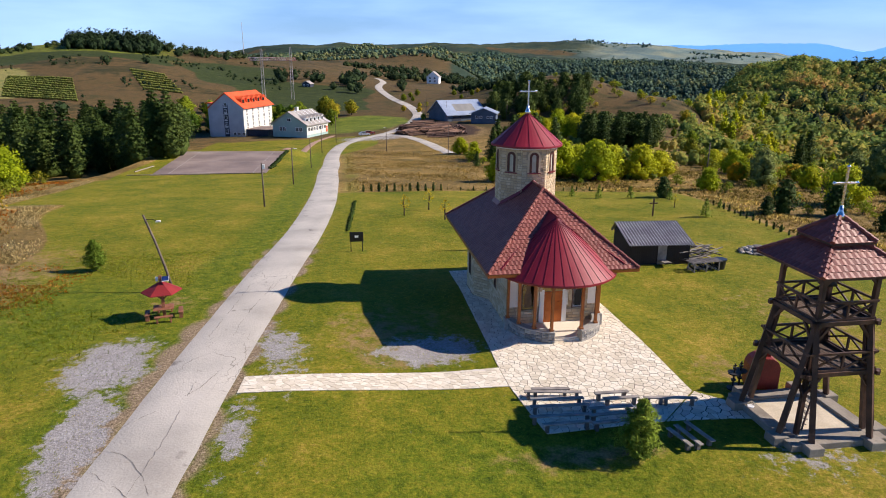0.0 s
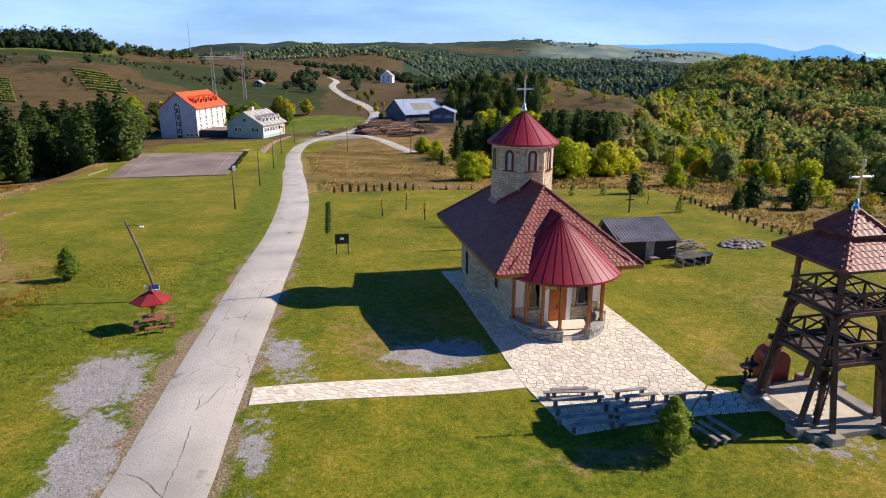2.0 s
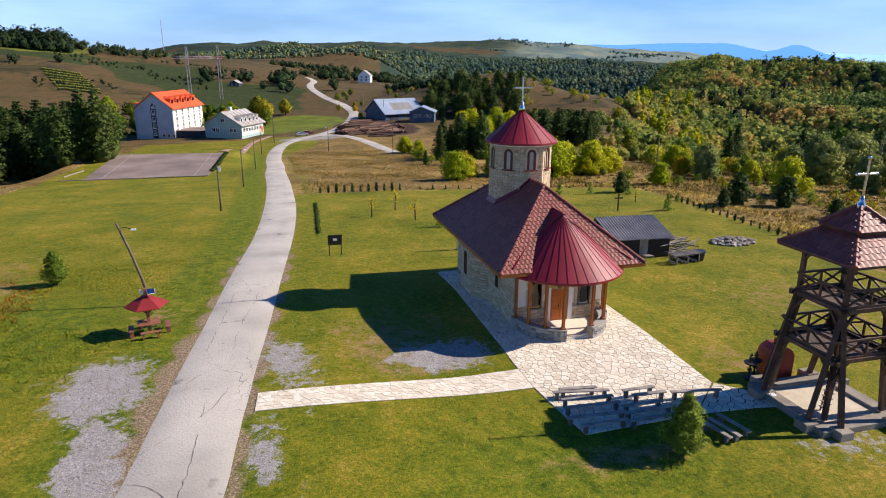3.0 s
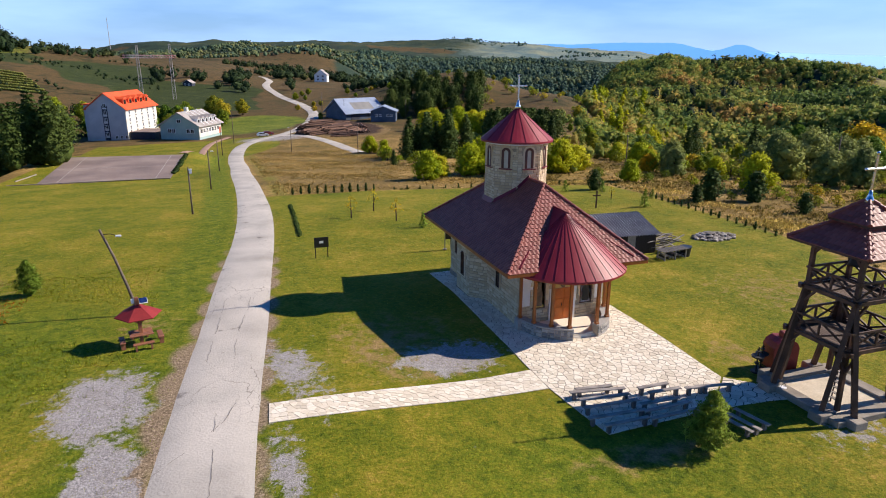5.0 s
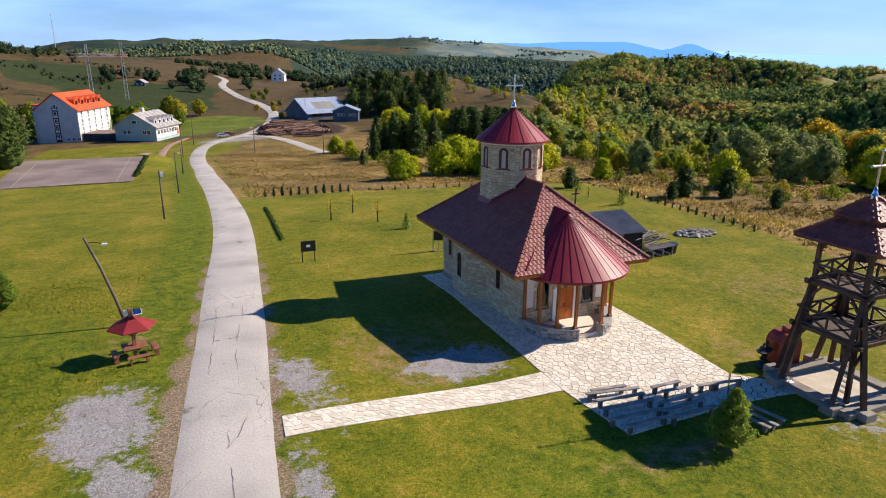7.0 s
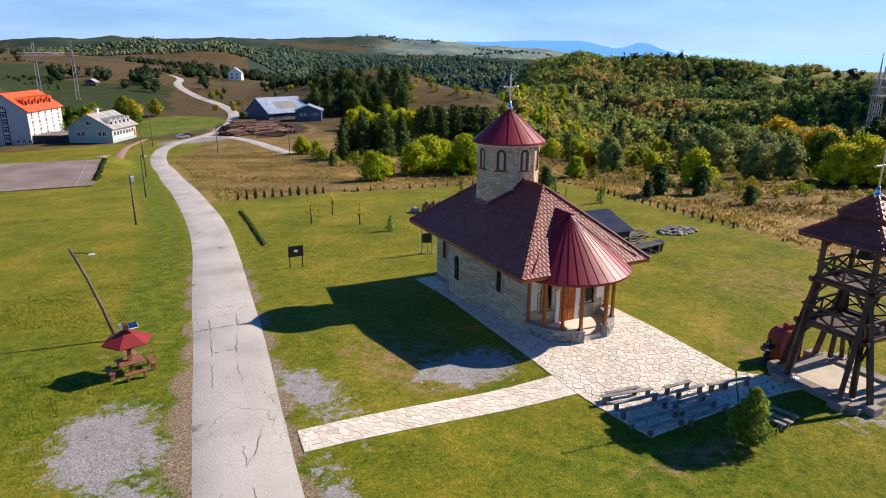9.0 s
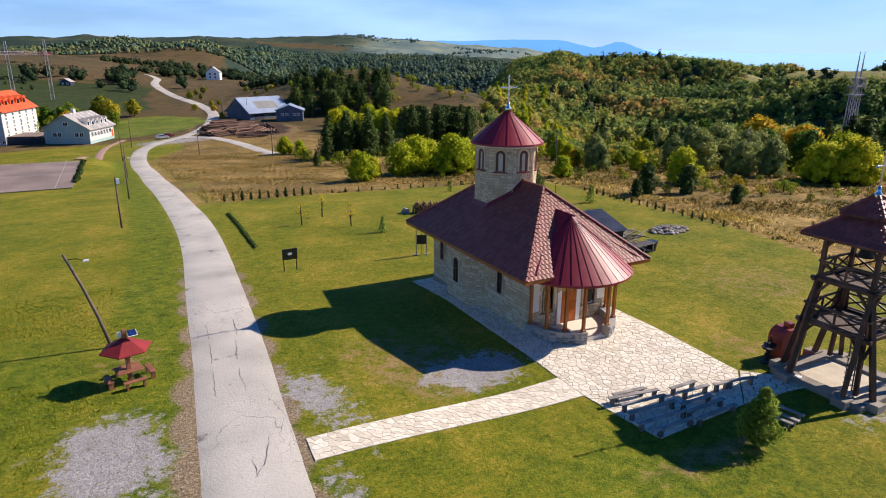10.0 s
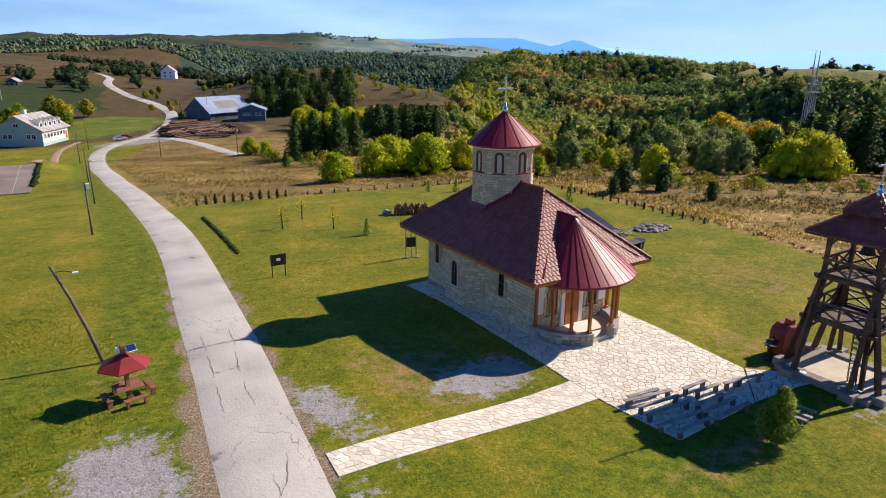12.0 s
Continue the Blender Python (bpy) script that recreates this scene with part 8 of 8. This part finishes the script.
tufts("dry_grass", "tall dry straw coloured meadow grass", 24000, (24, 95, -12, 110), 0.26, [lin((92, 88, 40)), lin((122, 108, 54)), lin((150, 128, 74)), lin((176, 150, 94))], 53, lambda x, y: (lawn_edge(x, y) < -0.8) & (wobble(x, y, 6, 1.0) + rng.normal(0, 0.4, len(x)) > 0.0), 0.6, 4)
tufts("dry_grass", "tall dry straw coloured meadow grass", 16000, (-14, 26, 66, 165), 0.24, [lin((96, 92, 40)), lin((136, 116, 58)), lin((172, 146, 88)), lin((196, 170, 114))], 54, lambda x, y: (lawn_edge(x, y) < -0.8) & (road_distance(x, y) > 4) & (wobble(x, y, 6, 1.0) + rng.normal(0, 0.5, len(x)) > 0.1), 0.6, 4)
tufts("bracken", "rusty bracken and rough grass on the bank", 14000, (-80, -40, 10, 110), 0.26, [lin((96, 104, 40)), lin((140, 112, 50)), lin((176, 104, 40)), lin((190, 112, 42))], 55, lambda x, y: (lawn_edge(x, y) < -3.5) & (wobble(x, y, 5, 4.0) + rng.normal(0, 0.5, len(x)) > 0.1), 0.5, 4)
tufts("rank_border", "dark rank weeds along the edge of the lawn", 5200, (6, 42, -14, 68), 0.3, [lin((52, 62, 24)), lin((78, 84, 34)), lin((112, 104, 48))], 58, lambda x, y: (np.abs(lawn_edge(x, y) + 0.5) < 0.55) & (y < 66), 0.6, 5)
tufts("meadow_weeds", "brown and olive weeds in the rough meadow", 16000, (26, 100, -14, 100), 0.34, [lin((60, 58, 28)), lin((88, 78, 38)), lin((116, 102, 46)), lin((104, 108, 44))], 59, lambda x, y: (lawn_edge(x, y) < -5) & (wobble(x, y, 7, 3.3) + rng.normal(0, 0.3, len(x)) > 0.1), 0.6, 4)
tufts("straw_grass", "pale straw grass along the edge of the lawn", 26000, (26, 56, -10, 62), 0.3, [lin((150, 136, 62)), lin((196, 170, 96)), lin((222, 198, 130))], 56, lambda x, y: (lawn_edge(x, y) < -0.6) & (lawn_edge(x, y) > -6.5) & (wobble(x, y, 4, 2.0) + rng.normal(0, 0.3, len(x)) > 0.15), 0.5, 3)

# ---- stone paving, laid last ----


def clip_cell(poly, p, q):
    """The part of poly nearer to p than to q."""
    mx, my, nx, ny = (p[0] + q[0]) / 2, (p[1] + q[1]) / 2, q[0] - p[0], q[1] - p[1]
    out = []
    for i in range(len(poly)):
        a_, b_ = poly[i], poly[(i + 1) % len(poly)]
        da, db = (a_[0] - mx) * nx + (a_[1] - my) * ny, (b_[0] - mx) * nx + (b_[1] - my) * ny
        if da <= 0:
            out.append(a_)
        if da * db < 0:
            t = da / (da - db)
            out.append((a_[0] + (b_[0] - a_[0]) * t, a_[1] + (b_[1] - a_[1]) * t))
    return out


AROUND = sorted(((a_, b_) for a_ in range(-3, 4) for b_ in range(-3, 4)), key=lambda o: o[0] ** 2 + o[1] ** 2)


def crazy_paving(name, poly, size, label, near=None, seed=0, inside=None, joint=0.01, uneven=0.62, bedding=GROUT):
    """Irregular flagstones over a convex outline; those inside the near box are single pieces."""
    rnd = random.Random(seed)
    xs, ys = [p[0] for p in poly], [p[1] for p in poly]
    bed = Geo()
    x0, x1, y0, y1 = min(xs), max(xs), min(ys), max(ys)
    nx_, ny_ = max(2, int((x1 - x0) / 0.8)), max(2, int((y1 - y0) / 0.8))
    grid = [[(x0 + (x1 - x0) * i / nx_, y0 + (y1 - y0) * j / ny_) for i in range(nx_ + 1)] for j in range(ny_ + 1)]
    sheet = tagged(new(name, None), label, "pavement", kind="structure")
    n = len(poly)
    edge = []
    for i in range(n):
        a_, b_ = Vector(poly[i]), Vector(poly[(i + 1) % n])
        k = max(1, int((b_ - a_).length / 0.7))
        edge += [a_.lerp(b_, j / k) for j in range(k)]
    cx, cy = sum(xs) / n, sum(ys) / n
    rings = 8
    for r in range(rings + 1):
        for p in edge:
            x, y = cx + (p.x - cx) * r / rings, cy + (p.y - cy) * r / rings
            bed.v.append((x, y, ground_z(x, y) + 0.02))
    m_ = len(edge)
    for r in range(rings):
        for i in range(m_):
            j = (i + 1) % m_
            bed.f.append((r * m_ + i, (r + 1) * m_ + i, (r + 1) * m_ + j, r * m_ + j))
    part("bedding", bed, bedding, sheet)
    seeds, near_by = [], {}
    rows_, cols_ = int((y1 - y0) / size) + 3, int((x1 - x0) / size) + 3
    for j in range(-1, rows_):
        for i in range(-1, cols_):
            near_by[i, j] = len(seeds)
            seeds.append((x0 + (i + 0.5 * (j % 2) + rnd.uniform(-uneven, uneven)) * size, y0 + (j + rnd.uniform(-uneven, uneven)) * size))
    rest, count = Geo(), 0
    for (i, j), own in near_by.items():
        p, cell = seeds[own], list(poly)
        for di, dj in AROUND:
            other = near_by.get((i + di, j + dj))
            if other is not None and other != own and len(cell) > 2:
                cell = clip_cell(cell, p, seeds[other])
        if len(cell) < 3:
            continue
        mx = sum(c[0] for c in cell) / len(cell)
        my = sum(c[1] for c in cell) / len(cell)
        if inside and not inside(mx, my):
            continue
        gap = joint + rnd.uniform(0, joint)
        shrunk = []
        for c in cell:
            d = math.hypot(c[0] - mx, c[1] - my)
            k = max(0.3, 1 - gap / max(d, 0.05))
            shrunk.append((mx + (c[0] - mx) * k, my + (c[1] - my) * k))
        zt = 0.036 + rnd.uniform(0, 0.014)
        bottom = [(x, y, ground_z(x, y) + 0.01) for x, y in shrunk]
        top = [(mx + (x - mx) * 0.97, my + (y - my) * 0.97, ground_z(x, y) + zt) for x, y in shrunk]
        k = len(shrunk)
        f = [tuple(range(k, 2 * k))] + [(i, (i + 1) % k, k + (i + 1) % k, k + i) for i in range(k)]
        if near and near[0] < mx < near[1] and near[2] < my < near[3] and count < 300:
            part("flagstone", Geo().add(bottom + top, f), FLAG, sheet)
            count += 1
        else:
            rest.add(bottom + top, f)
    tagged(part("flagstones", rest, FLAG_REST, sheet), kind="stuff")
    return sheet


crazy_paving("pavement", [(-4.2, -10.2), (2.0, -9.95), (4.95, -7.3), (4.85, 3.4), (4.8, 15.6), (-4.7, 15.6), (-4.95, -2.9), (-4.85, -5.4)], 0.34, "pale crazy paving forecourt and apron round the church", (-5.2, 5.6, -10.2, -2.2), 1, joint=0.011)
crazy_paving("pavement", [(-19.3, -5.08), (-4.86, -5.48), (-4.94, -3.42), (-19.15, -3.25)], 0.31, "pale crazy paving footpath from the lane", (-19.5, -4.5, -5.6, -2.6), 2, joint=0.005, uneven=0.55, bedding=PALE_GROUT)
crazy_paving("pavement", [(2.05, -9.95), (5.4, -10.2), (7.1, -10.5), (7.6, -9.4), (6.5, -8.7), (5.0, -7.35)], 0.42, "shaded crazy paving strip to the bell tower", (2, 8, -11, -7), 3, joint=0.02)
